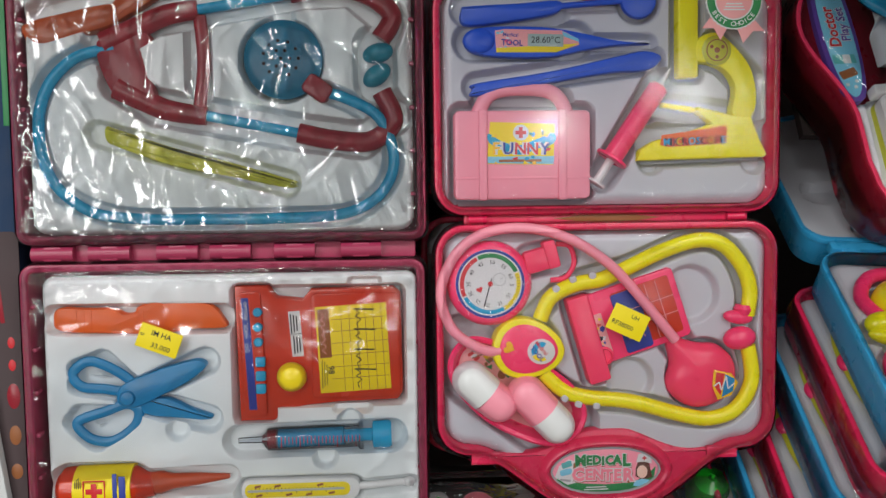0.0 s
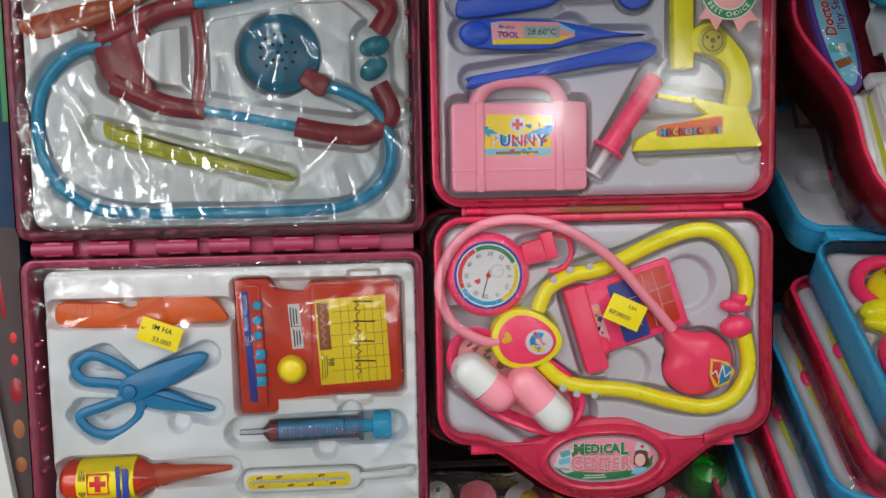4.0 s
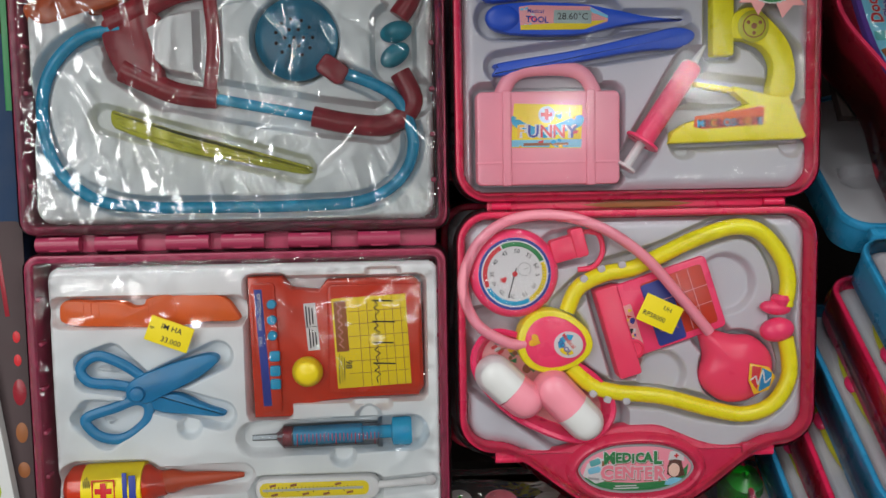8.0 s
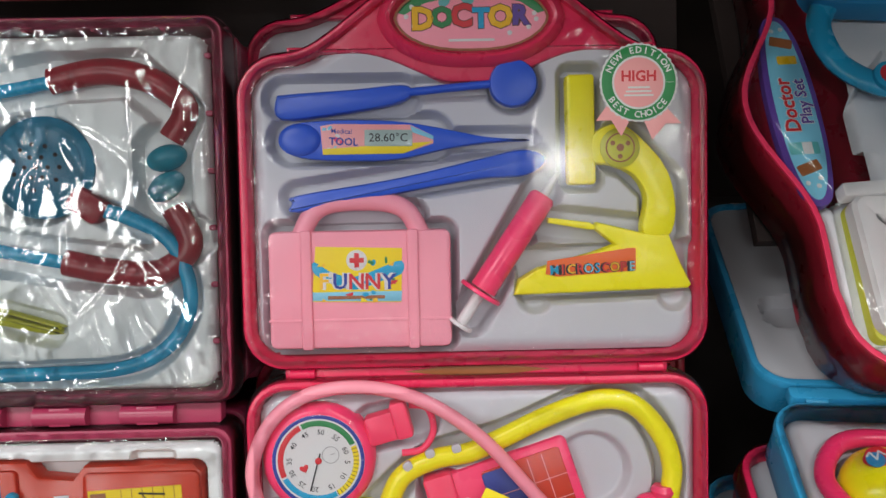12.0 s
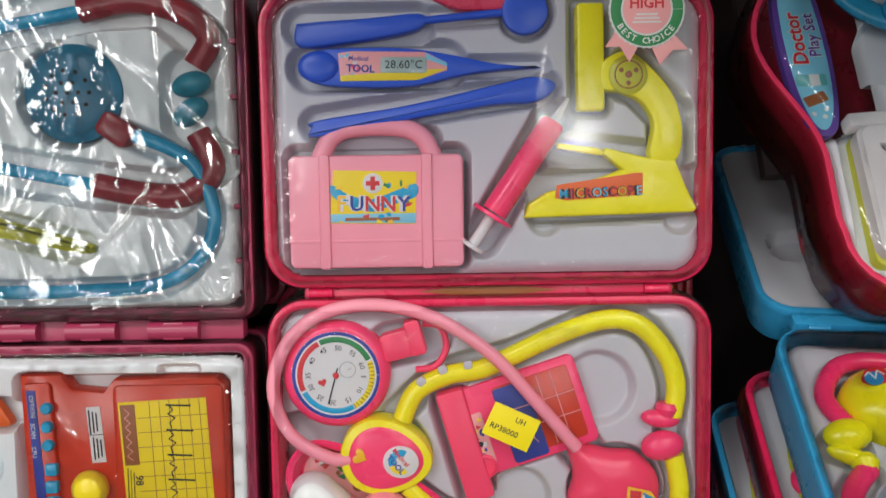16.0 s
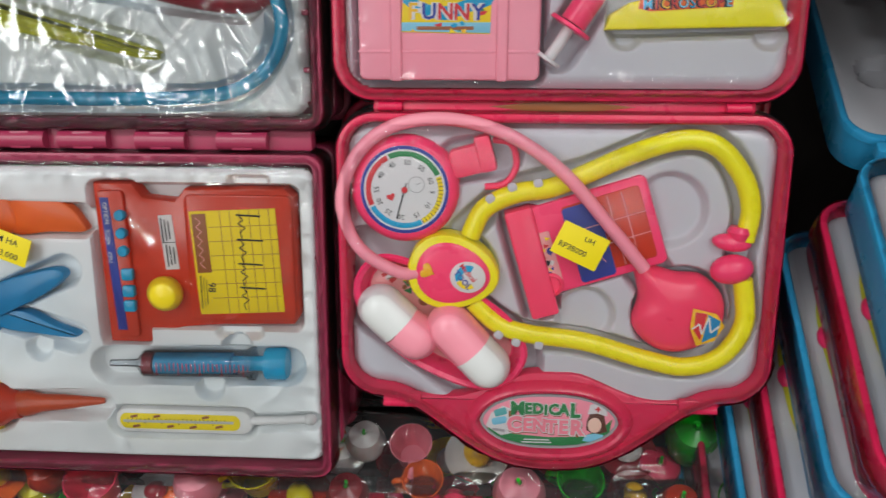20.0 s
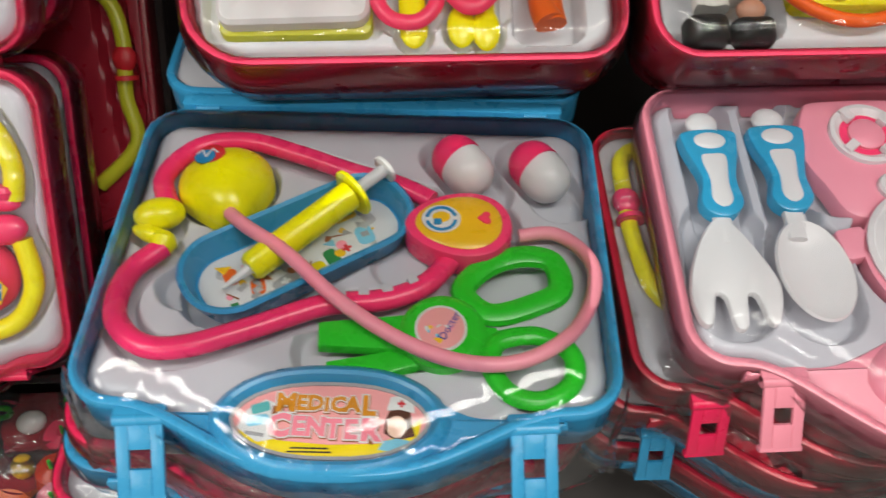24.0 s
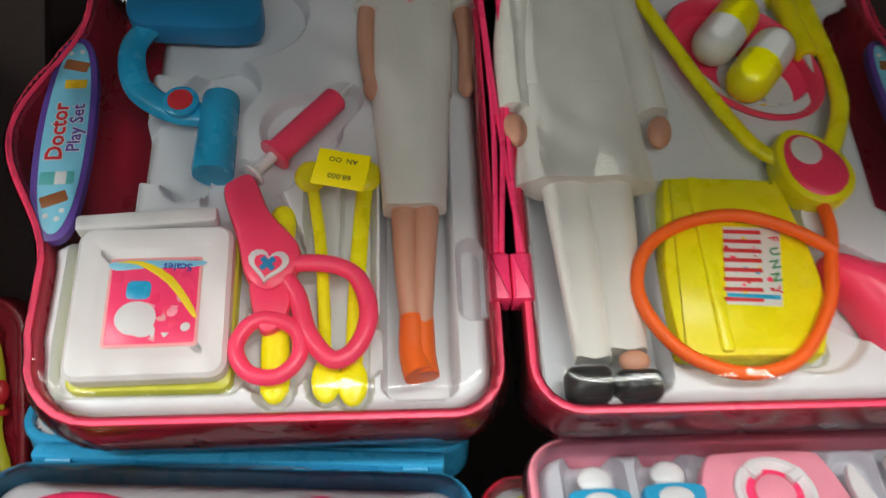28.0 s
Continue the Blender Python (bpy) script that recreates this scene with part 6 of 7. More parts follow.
part("lettering", letters("FOOD", 10.5, kx + 9, ky - 181, -0.15, 0, 0.05, 0.02), "ink_green", sgk)
part("lettering", letters("Let's play", 8, kx + 11, ky - 189, -0.15, 0, 0.05, 0.02), "ink_red", sgk)
part("wrap", [film(shifted(half_outline(-1, -0.5), kx, ky), 16, 0.9, 9.2, 1.6, 26, 2.6, 0.013, gather=0.6, folds=(10, 50, 0.9)), band(shifted(half_outline(-1), kx, ky), 2.6, -28, 9.1)], "wrap_dull", KC, "clear wrap drawn over the kitchen case")
part("wrap", skirt(shifted(half_outline(-1, 5), kx, ky), -4, -80, 6.1), "wrap_loose", KC, "loose crumpled wrap below the grip")
KG = "toys in the kitchen case"


def cutlery(name, x, y, label, head):
    t = thing(name, FOOD, label, name.replace("_", " "), KG)
    part("shank", [tube([(x, y + 14, -3), (x - 1, y - 30, -2), (x - 3, y - 62, -1)], 5.0, 10, False, 0.6, 4), ball((x, y + 16, -3), 9, 8, 4)], "white", t)
    g = [(x - 13, y + 8), (x + 13, y + 8), (x + 15, y - 2), (x + 10, y - 24), (x + 11, y - 38), (x + 4, y - 46), (x - 6, y - 46), (x - 12, y - 38), (x - 9, y - 22), (x - 15, y - 2)]
    gr = part("grip", plate(spline(g, 4, True), -5, 3, 1.8), "blue_sky", t, "sky blue handle")
    part("inlay", dome(ell(x, y + 1, 9, 5.5), 2.4, 4.2, 3), "white", gr)
    part("inlay", dome(spline([(x - 7, y - 9), (x, y - 7), (x + 7, y - 9), (x + 5, y - 26), (x + 5, y - 38), (x - 1, y - 42), (x - 6, y - 37), (x - 5, y - 24)], 4, True), 2.4, 4.0, 3), "white", gr)
    part("head", head, "white", t)
    return t


cutlery("toy_fork", 8, 44, "white toy fork with a sky blue handle", [plate(spline([(0, -4), (10, -6), (24, -32), (27, -46), (22, -62), (17, -62), (14, -48), (9, -48), (6, -64), (0, -64), (-2, -48), (-7, -47), (-11, -62), (-17, -60), (-19, -44), (-12, -22)], 3, True), -3, 1.5, 1.5)])
spn = ccw(ell(47, -34, 19.5, 29, 4, 36))
cutlery("toy_spoon", 46, 46, "white toy spoon with a sky blue handle", [rings([[(x, y, -5) for x, y in inset(spn, 7)], [(x, y, 0) for x, y in spn], [(x, y, 1.4) for x, y in inset(spn, 1)], [(x, y, 0.6) for x, y in inset(spn, 2.5)], [(x, y, -3) for x, y in inset(spn, 8)]]), plate(rrect(44, -4, 10, 14, 3), -3, 1, 1)])
sv = thing("toy_stove", FOOD, "pale pink toy stove plate with a white burner ring", "toy stove", KG)
part("body", plate(spline([(66, 68), (80, 73), (120, 73), (130, 66), (138, 34), (136, 10), (118, -4), (78, -4), (66, 16), (58, 38)], 4, True), -11, 0.5, 3), "box_pink", sv)
part("burner_ring", rings([[(x, y, 0) for x, y in ccw(ell(97, 48, 21, 20))], [(x, y, 3) for x, y in ccw(ell(97, 48, 20.5, 19.5))], [(x, y, 3.4) for x, y in ccw(ell(97, 48, 18, 17))], [(x, y, 0.5) for x, y in ccw(ell(97, 48, 14.5, 13.5))]], True, False), "white", sv)
part("burner_bar", [quad_bar((97 + 11 * math.cos(a), 48 + 11 * math.sin(a)), (97 + 19 * math.cos(a), 48 + 19 * math.sin(a)), 5, 1, 5) for a in (0.6, 2.2, 3.8, 5.3)], "white", sv)
part("burner_cap", lathe([(10, 0), (10, 2), (8, 3.4)], (97, 48, 0), (0, 0, 1), 24), "box_pink", sv)
part("well", arc(97, 48, 10, 14.8, 0, 359, 0.45, 30), "hot_pink", sv)
part("knob", [lathe([(8, 0), (8, 3), (7, 4)], (101, 13, 0), (0, 0, 1), 24), quad_bar((95, 10), (107, 16), 1.6, 3.8, 4.8)], "white", sv)
pt = thing("toy_pot", FOOD, "pale pink toy pot with a white lid and pink knob", "toy pot", KG)
part("body", lathe([(36, 0), (38, 12), (38.5, 14)], (112, -30, -12), (0, 0, 1), 40), "box_pink", pt)
lid = part("lid", lathe([(36, 0), (36.5, 2), (34, 3.5), (33, 3), (24, 7), (14, 8.5), (0.1, 9)], (112, -27, 2), (0, 0, 1), 44), "white", pt)
part("knob", lathe([(14, 0), (14.5, 3), (12, 6), (6, 7.5), (0.1, 8)], (114, -24, 9), (0, 0, 1), 30), "soft_pink", lid, "pink domed knob")
for x, y, a in ((71, -20, 10), (153, -37, -10)):
    part("lug", plate(rrect(x, y, 16, 18, 3, a), -6, 2, 1.5), "box_pink", pt)
kf = thing("toy_table_knife", FOOD, "white toy table knife with a sky blue handle", "toy knife", KG)
part("blade", plate(spline([(141, 64), (146, 56), (158, 4), (150, 0), (143, 24), (138, 50)], 4, True), -4, 0, 1), "white", kf)
gk = part("grip", plate(spline([(147, 2), (160, 3), (166, -14), (164, -28), (174, -44), (172, -58), (158, -60), (152, -48), (154, -30), (150, -14)], 4, True), -5, 3, 1.8), "blue_sky", kf, "sky blue handle")
part("inlay", dome(ell(157, -12, 5, 12, 12), 2.4, 4, 3), "white", gk)
part("inlay", dome(ell(164, -50, 6.5, 5, 0), 2.4, 4, 3), "white", gk)
tn = thing("toy_turner", FOOD, "white slotted toy turner in the kitchen case", "toy turner", KG)
part("blade", plate(rrect(185, 46, 46, 46, 3, -2), -5, 0.5, 1.5), "white", tn)
part("slot", [quad_bar((x, 56 - i * 0), (x + 15, 36), 3.2, 0.4, 0.9) for i, x in enumerate((166, 178, 190))], "ink_grey", tn)
part("grip", plate(spline([(196, 22), (206, 20), (212, -20), (208, -50), (198, -48), (194, -10)], 4, True), -5, 2, 1.5), "blue_sky", tn, "sky blue handle")


def red_stack_case(k, colour, tone, clasp):
    m = FOOD @ pose((kx - 26 + (3, -5, 1, -3, 2)[k]) * MM, (ky + (2, -1, 3, 0, 2)[k]) * MM, -0.034 - 0.034 * k, -0.5 * k - 1, 0, (1.5, 0, -1, 1, 0)[k])
    t = thing("toy_doctor_case", m, "wrapped " + tone + " plastic doctor case under the kitchen case", "toy case", "stacked red cases")
    part("base_shell", shell(half_outline(-1), -24, 2, -20, 4.5), colour, t)
    part("moulded_tray", plate(inset(half_outline(-1), 4.6), -9, -3.0, 0.6), "tray_lilac", t)
    part("grip", plate(grip_panel(-1), -10, -1.2, 1.5), colour, t)
    part("tube", tube([(-80, -14), (-104, -24), (-108, -50), (-108, -86), (-100, -118), (-70, -140)], 5, 10, False, 0.8, 5, 0), "yellow", t, "yellow stethoscope tube")
    part("ear_tip", [ball((-108, -56, 1), 8, 9, 5), lathe([(8, 0), (8, 3)], (-108, -70, 1), (0, 1, 0), 16)], "hot_pink", t)
    if clasp:
        latch(t, 0, 0, 0, -86, -177, clasp, 60)
    part("wrap", [film(half_outline(-1, -0.5), 12, 1.2, 3.3 + k, 4, 9, 2.6, 0.016), band(half_outline(-1), 2.6, -24, 2.2 + k)], "wrap_loose", t, "loose crumpled clear wrap")


for k, (colour, tone, clasp) in enumerate([("case_red", "red", "case_pink"), ("case_red", "red", ""), ("case_blue", "sky blue", "case_blue"), ("case_red", "red", ""), ("case_blue", "sky blue", "")]):
    red_stack_case(k, colour, tone, clasp)

# ---- the doll case ----
DC = thing("toy_doctor_case", DOLL, "large open red-pink doctor case with two dolls, on the upper slope", "toy case")


def doll_outline(side):
    """Half of the large case: straight along the spine, a bulging grip on the outer side."""
    pts = []
    for i in range(7):
        a = math.pi / 2 * i / 6
        pts.append((172 + 26 * math.sin(a), -40 + 26 * (1 - math.cos(a))))
    for i in range(7):
        a = math.pi / 2 * i / 6
        pts.append((172 + 26 * math.cos(a), 264 + 26 * math.sin(a)))
    for i in range(7):
        a = math.pi / 2 * i / 6
        pts.append((-2 - 34 * math.sin(a), 256 + 34 * math.cos(a)))
    for i in range(1, 26):
        y = 256 - 260 * i / 26
        pts.append((-36 - 15 * (1 + math.cos(math.pi * min(1, abs(y - 125) / 84))), y))
    for i in range(7):
        a = math.pi / 2 * i / 6
        pts.append((2 - 36 * math.cos(a), -4 - 36 * math.sin(a)))
    pts = [(x - 1.5, y) for x, y in pts]
    if side > 0:
        pts = [(406 - x, y) for x, y in pts]
    return ccw(pts)


def doll_sheet(side):
    """The insert reaches the rim all round but for the deep well of the name plate."""
    pts = []
    for x, y in inset(doll_outline(-1), 4.8):
        if 56 < y < 236:
            t = min(1.0, (y - 56) / 22, (236 - y) / 22)
            x = max(x, (3 if side < 0 else -11) - 40 * (1 - t)) if x < 100 else x
        pts.append((x, y))
    if side > 0:
        pts = [(406 - x, y) for x, y in pts]
    return ccw(pts)


part("base_shell", shell(doll_outline(-1), -50, 3, -46, 5), "case_deep", DC)
part("lid_shell", shell(doll_outline(1), -50, 3, -46, 5), "case_deep", DC)
part("rim", frame_plate(doll_outline(-1), inset(doll_outline(-1), 3.2), 2.6, 4.2), "coral", DC)
part("rim", frame_plate(doll_outline(1), inset(doll_outline(1), 3.2), 2.6, 4.2), "coral", DC)
part("moulded_tray", moulded(doll_sheet(-1), [
    ("box", 22, 22, 92, 92, 8, 0, 8), ("line", [(60, 88), (84, 34)], 20, 9), ("disc", 82, -6, 19, 8), ("line", [(110, 20), (120, -2)], 19, 8), ("line", [(84, 60), (84, -22)], 10, 9), ("line", [(104, 100), (109, -22)], 9, 9), ("line", [(124, 100), (122, -24)], 9, 9),
    ("box", 155, 110, 36, 276, 8, 0, 17), ("line", [(78, 100), (114, 150)], 11, 9), ("line", [(20, 126), (48, 160)], 18, 12), ("disc", 16, 112, 17, 12), ("line", [(30, 96), (40, 140)], 12, 12), ("line", [(20, 200), (60, 215)], 32, 13), ("disc", 92, 130, 22, 8), ("line", [(184, 50), (184, 20)], 7, 11)], 1.25, 3.6, 7, 8, -1.5), "tray_pale", DC)
part("moulded_tray", moulded(doll_sheet(1), [
    ("box", 250, 110, 62, 278, 10, 0, 17), ("box", 326, 38, 84, 108, 8, 0, 10), ("line", [(374, 34), (412, 8)], 22, 10), ("line", [(320, 30), (360, 10)], 30, 6), ("line", [(300, 225), (340, 110), (368, 92)], 9, 8), ("line", [(400, 225), (404, 140), (386, 100)], 9, 8), ("disc", 378, 98, 24, 10),
    ("line", [(338, 215), (368, 180)], 34, 12), ("line", [(390, 220), (398, 175)], 8, 7), ("line", [(222, 50), (222, 20)], 7, 11)], 1.25, 3.6, 7, 8, -1.5), "tray_pale", DC)
for sd, x in ((-1, -36), (1, 452)):
    ang = 2 if sd < 0 else 9
    pl = part("name_plate", plate(spline([shifted([(px * 1.0, py)], x, 124, ang)[0] for px, py in ((-6, 64), (6, 64), (13, 40), (15, 0), (13, -40), (7, -64), (-7, -64), (-14, -40), (-16, 0), (-13, 40))], 5, True), -2, 3.5, 1.0), "paper_purple", DC, "long rounded plate with a printed title")
    ins = part("print_field", plate(spline([shifted([(px, py)], x, 124, ang)[0] for px, py in ((-4, 60), (4, 60), (9.5, 38), (11.5, 0), (10, -38), (4, -60), (-4, -60), (-10, -38), (-12, 0), (-9.5, 38))], 5, True), 3.4, 3.8, 0.1), "paper_sky", pl)
    up = ang + (90 if sd < 0 else -90)
    q = lambda u, v: shifted([(u, v)], x, 124, ang)[0]
    s1 = 1 if sd < 0 else -1
    part("lettering_outline", [letters("Doctor", 12.5, *q(-4 * s1, 1), 3.8, up, 0.1, 0.06), letters("Play Set", 10, *q(5.5 * s1, 3), 3.8, up, 0.1, 0.06)], "paper_white", ins)
    part("lettering", letters("Doctor", 12.5, *q(-4 * s1, 1), 4.0, up, 0.1, 0.025), "ink_red", ins)
    part("lettering", letters("Play Set", 10, *q(5.5 * s1, 3), 4.0, up, 0.1, 0.02), "paper_purple", ins)
    part("picture", [plate(rrect(*q(1, 46 * 1), 14, 7, 1, ang - 15), 3.8, 4.0, 0.05), plate(rrect(*q(-1, -42), 14, 7, 1, ang + 20), 3.8, 4.0, 0.05)], "ink_brown", ins)
    part("picture", [plate(rrect(*q(2, 33), 12, 6, 1, ang), 3.8, 4.0, 0.05)], "amber", ins)
    part("picture", [plate(rrect(*q(-1, -29), 18, 8, 1, ang), 3.8, 4.0, 0.05)], "ink_teal", ins)
    part("picture", [plate(rrect(*q(1, -29), 6, 8, 0.5, ang), 4.0, 4.1, 0.05)] + [plate(ell(*q(u, v), 1.5, 1.5, 0, 10), 3.8, 4.0, 0.05) for u, v in ((-4, -52), (2, -54), (4, -49), (-3, 55), (3, 56))], "paper_white", ins)
part("spine_clip", [plate(rrect(197, 32, 11, 26, 1), -8, 8, 1.5)], "hot_pink", DC)
part("spine_clip", [plate(rrect(209, 32, 11, 26, 1), -8, 8, 1.5)], "hot_pink", DC)
part("band", [tube([(203 + x0, 45, 7), (203 + x1, 140, 8), (203 + x2, 250, 7)], 1.5, 8, smooth=4) for x0, x1, x2 in ((-7, -3, -8), (7, -1, -6), (-4, 3, 7), (5, 5, 8))], "hot_pink", DC, "thin pink elastic bands")
part("wrap", [film(inset(doll_outline(-1), 0.5), 18, 1.3, 12.2, 2.2, 10, 4.6, 0.013), band(doll_outline(-1), 4.6, -50, 3.3, 6.0)], "wrap_smooth", DC, "clear wrap over the base")
part("wrap", [film(inset(doll_outline(1), 0.5), 18, 1.3, 15.9, 2.2, 10, 4.6, 0.013), band(doll_outline(1), 4.6, -50, 8.3, 6.0)], "wrap_smooth", DC, "clear wrap over the lid")
DG = "toys in the doll case"
sca = thing("toy_scale", DOLL, "white square toy scale with a picture label", "toy scale", DG)
part("base", plate(rrect(23, 20, 80, 84, 6), -10, -2, 2), "yellow_dull", sca)
sq = ccw(rrect(22, 22, 78, 82, 8, 1))
part("top", rings([[(x, y, -3) for x, y in sq], [(x, y, 6) for x, y in sq], [(x, y, 8.5) for x, y in inset(sq, 2)], [(x, y, 8.5) for x, y in inset(sq, 8)], [(x, y, 7) for x, y in inset(sq, 12)]]), "white", sca)
part("lip", [plate(rrect(15, 68, 72, 9, 2, 4), -2, 8, 1.5)], "white", sca)
ls = part("label", plate(rrect(23.5, 21, 46, 48, 2, 1), 7, 7.6, 0.2), "paper_pink", sca, "pink label with a cartoon picture")
part("label_field", plate(rrect(23.5, 21, 43, 45, 1.5, 1), 7.5, 7.7, 0.05), "hot_pink", ls)
part("label_band", [plate(spline([(3, 42), (14, 41), (30, 30), (44, 12), (44, 17), (32, 34), (16, 43)], 3, True), 7.6, 7.85, 0.05)], "paper_yellow", ls)
part("label_band", [plate(spline([(3, 38), (18, 39), (34, 39), (45, 40), (45, 43), (3, 43)], 3, True), 7.6, 7.8, 0.05)], "paper_sky", ls)
part("picture", [plate(ell(16, 12, 10, 9), 7.6, 7.9, 0.05), plate(ell(20, 6, 6, 4), 7.6, 7.85, 0.05)], "paper_white", ls)
confetti(ls, (30, 14), 24, 26, 0, 14, 18, ("soft_pink", "paper_pink", "coral", "paper_white"), 7.7, (2, 5))
part("picture", [plate(rrect(16, 27, 12, 10, 3), 7.7, 7.95, 0.05)], "blue_sky", ls)
part("print", [letters("Scales", 6, 34, 39.5, 7.9, 178, 0.1, 0.02)], "ink_blue", ls)
ss = thing("toy_scissors", DOLL, "hot pink toy scissors with a heart badge", "toy scissors", DG)
part("blade", plate(spline([(53, 84), (58, 92), (68, 94), (78, 72), (94, 52), (92, 36), (80, 26), (68, 34), (62, 56)], 5, True), -2, 8, 3), "coral", ss)
part("handle", tube([(86, 40), (108, 42), (124, 34), (130, 14), (124, -4), (112, -10), (100, 4), (94, 24)], 4.8, 10, True, 0.8, 6, 4), "coral", ss)
part("handle", tube([(80, 12), (94, 6), (96, -8), (86, -18), (72, -16), (65, -4), (70, 8)], 4.2, 10, True, 0.9, 6, 4), "coral", ss)
part("neck", plate(spline([(70, 34), (90, 34), (88, 10), (76, 6)], 4, True), -2, 6, 2), "coral", ss)
hb = part("heart_badge", plate(heart(79, 40, 22, -8), 7.5, 9.2, 0.4), "paper_white", ss)
part("badge_field", plate(heart(79, 39.5, 15, -8), 9.1, 9.4, 0.05), "coral", hb)
part("badge_cross", cross(79, 40, 9, 9.4, 40), "blue_toy", hb)
for nm, pts, w in (("toy_stick", [(84, 70), (83, 20), (84, -24)], 7), ("toy_stick", [(98, 98), (105, 50), (109, -24)], 3.2), ("toy_stick", [(128, 98), (124, 40), (122, -26)], 4.4)):
    t = thing(nm, DOLL, "flat yellow toy stick in the tray", "toy stick", DG)
    part("stem", tube(pts, w, 10, False, 0.5, 5, -3), "yellow", t)
    part("tip", ball((pts[0][0], pts[0][1], -2), 9 if w < 5 else 7, 10, 3.5), "yellow", t)
    part("tip", ball((pts[-1][0], pts[-1][1] + 6, -3), 7.5, 12, 3.0), "yellow", t)
price_tag(DOLL, 116, 89, -12, 28, 22, 20, [("68.000", 4.6, 0, 4.5), ("AN  OO", 4.2, 0, -5.5)], "yellow price sticker on the wrap of the doll case", 180)
syringe(DOLL, (120, 158, 2), (66, 96, 2), 7.5, "coral", "coral toy syringe without its nozzle showing", 10, "white", DG)
mb = thing("toy_microscope", DOLL, "sky blue plastic toy microscope in the doll case", "toy microscope", DG)
part("eyepiece", lathe([(11, 0), (11.5, 3), (10.5, 50), (10, 52)], (45, 98, 0), (0.02, 1, 0), 26), "blue_sky", mb)
part("arm", tube([(38, 138), (18, 142), (-2, 158), (-8, 186), (4, 208)], 8, 12, False, 0.6, 6, 0), "blue_sky", mb)
part("base", plate(spline([(-8, 200), (20, 196), (60, 196), (66, 214), (56, 232), (0, 236), (-14, 220)], 4, True), -8, 8, 3), "blue_toy", mb)
part("knob", lathe([(10, 0), (10, 3), (8, 4)], (25, 143, 4), (0, 0, 1), 26), "blue_sky", mb)
part("knob_mark", [plate(ell(25, 143, 7, 7), 7.9, 8.3, 0.1)], "ink_red", mb)


def doll(name, m, pieces, label):
    """One plain figure: its pieces are joined into a single mesh."""
    vs, fs, slot, names = [], [], [], []
    for geo, mt in pieces:
        o = len(vs)
        vs += [(x * MM, y * MM, z * MM) for x, y, z in geo[0]]
        fs += [tuple(i + o for i in f) for f in geo[1]]
        if mt not in names:
            names.append(mt)
        slot += [names.index(mt)] * len(geo[1])
    me = bpy.data.meshes.new(name)
    me.from_pydata(vs, [], fs)
    for n in names:
        me.materials.append(MATS[n])
    me.polygons.foreach_set("material_index", slot)
    me.polygons.foreach_set("use_smooth", [True] * len(fs))
    bm = bmesh.new(); bm.from_mesh(me); bmesh.ops.recalc_face_normals(bm, faces=bm.faces); bm.to_mesh(me); bm.free()
    me.set_sharp_from_angle(angle=radians(50))
    ob = new(name, me)
    ob.matrix_world = m
    return tagged(ob, label, "doll", DG)


def folded(path, r0, r1, flat, n=28, z=0.0, wave=0.05, k=5):
    """A garment: an oval sleeve along a path with shallow folds that deepen downwards."""
    lv = []
    for i in range(13):
        u = i / 12
        x = path[0][0] + (path[1][0] - path[0][0]) * u
        y = path[0][1] + (path[1][1] - path[0][1]) * u
        rr = r0 + (r1 - r0) * u
        lv.append([(x + rr * (1 + wave * u * math.sin(k * t + 2 * u)) * math.cos(t), y + 1.2 * math.sin(3 * t) * u, z + rr * flat * (1 + wave * u * math.sin(k * t + 1)) * math.sin(t)) for t in [2 * math.pi * j / n for j in range(n)]])
    return rings(lv)


doll("fashion_doll", DOLL, [
    (folded(((158, 240), (154, 150)), 24, 23, 0.5, 28, 2), "cloth"), (folded(((154, 152), (154, 74)), 23, 17, 0.55, 28, 2), "cloth"),
    (tube([(149, 80, 1), (149, 46, 0), (151, 8, -2)], lambda u: 7.5 - 2.6 * u, 12), "skin"), (tube([(161, 80, 1), (159, 46, 0), (157, 8, -2)], lambda u: 7.5 - 2.6 * u, 12), "skin"),
    (tube([(152, 14, -2), (152, -6, -2), (155, -18, 0)], lambda u: 6.5 + 1.5 * u, 12), "orange"), (tube([(157, 14, -3), (157, -6, -3), (158, -18, -2)], lambda u: 6 + 1.0 * u, 12), "orange"),
    (tube([(130, 228, 2), (128, 190, 3), (131, 156, 5)], lambda u: 6 - 1.8 * u, 12), "skin"), (ball((132, 152, 6), 5, 8, 4), "skin"), (tube([(185, 228, 2), (188, 190, 3), (186, 158, 5)], lambda u: 6 - 1.8 * u, 12), "skin"), (ball((186, 154, 6), 4.5, 8, 4), "skin"),
    (tube([(134, 236, 2), (129, 212, 3)], 8.5, 14), "cloth"), (tube([(182, 236, 2), (187, 212, 3)], 8.5, 14), "cloth"),
    (plate(rrect(155, 214, 9, 3, 0.3), 13.2, 13.9, 0.1), "paper_pink"), (plate(rrect(155, 214, 3, 9, 0.3), 13.2, 14.0, 0.1), "paper_pink")],
    "slim doll in a plain white dress and orange boots")
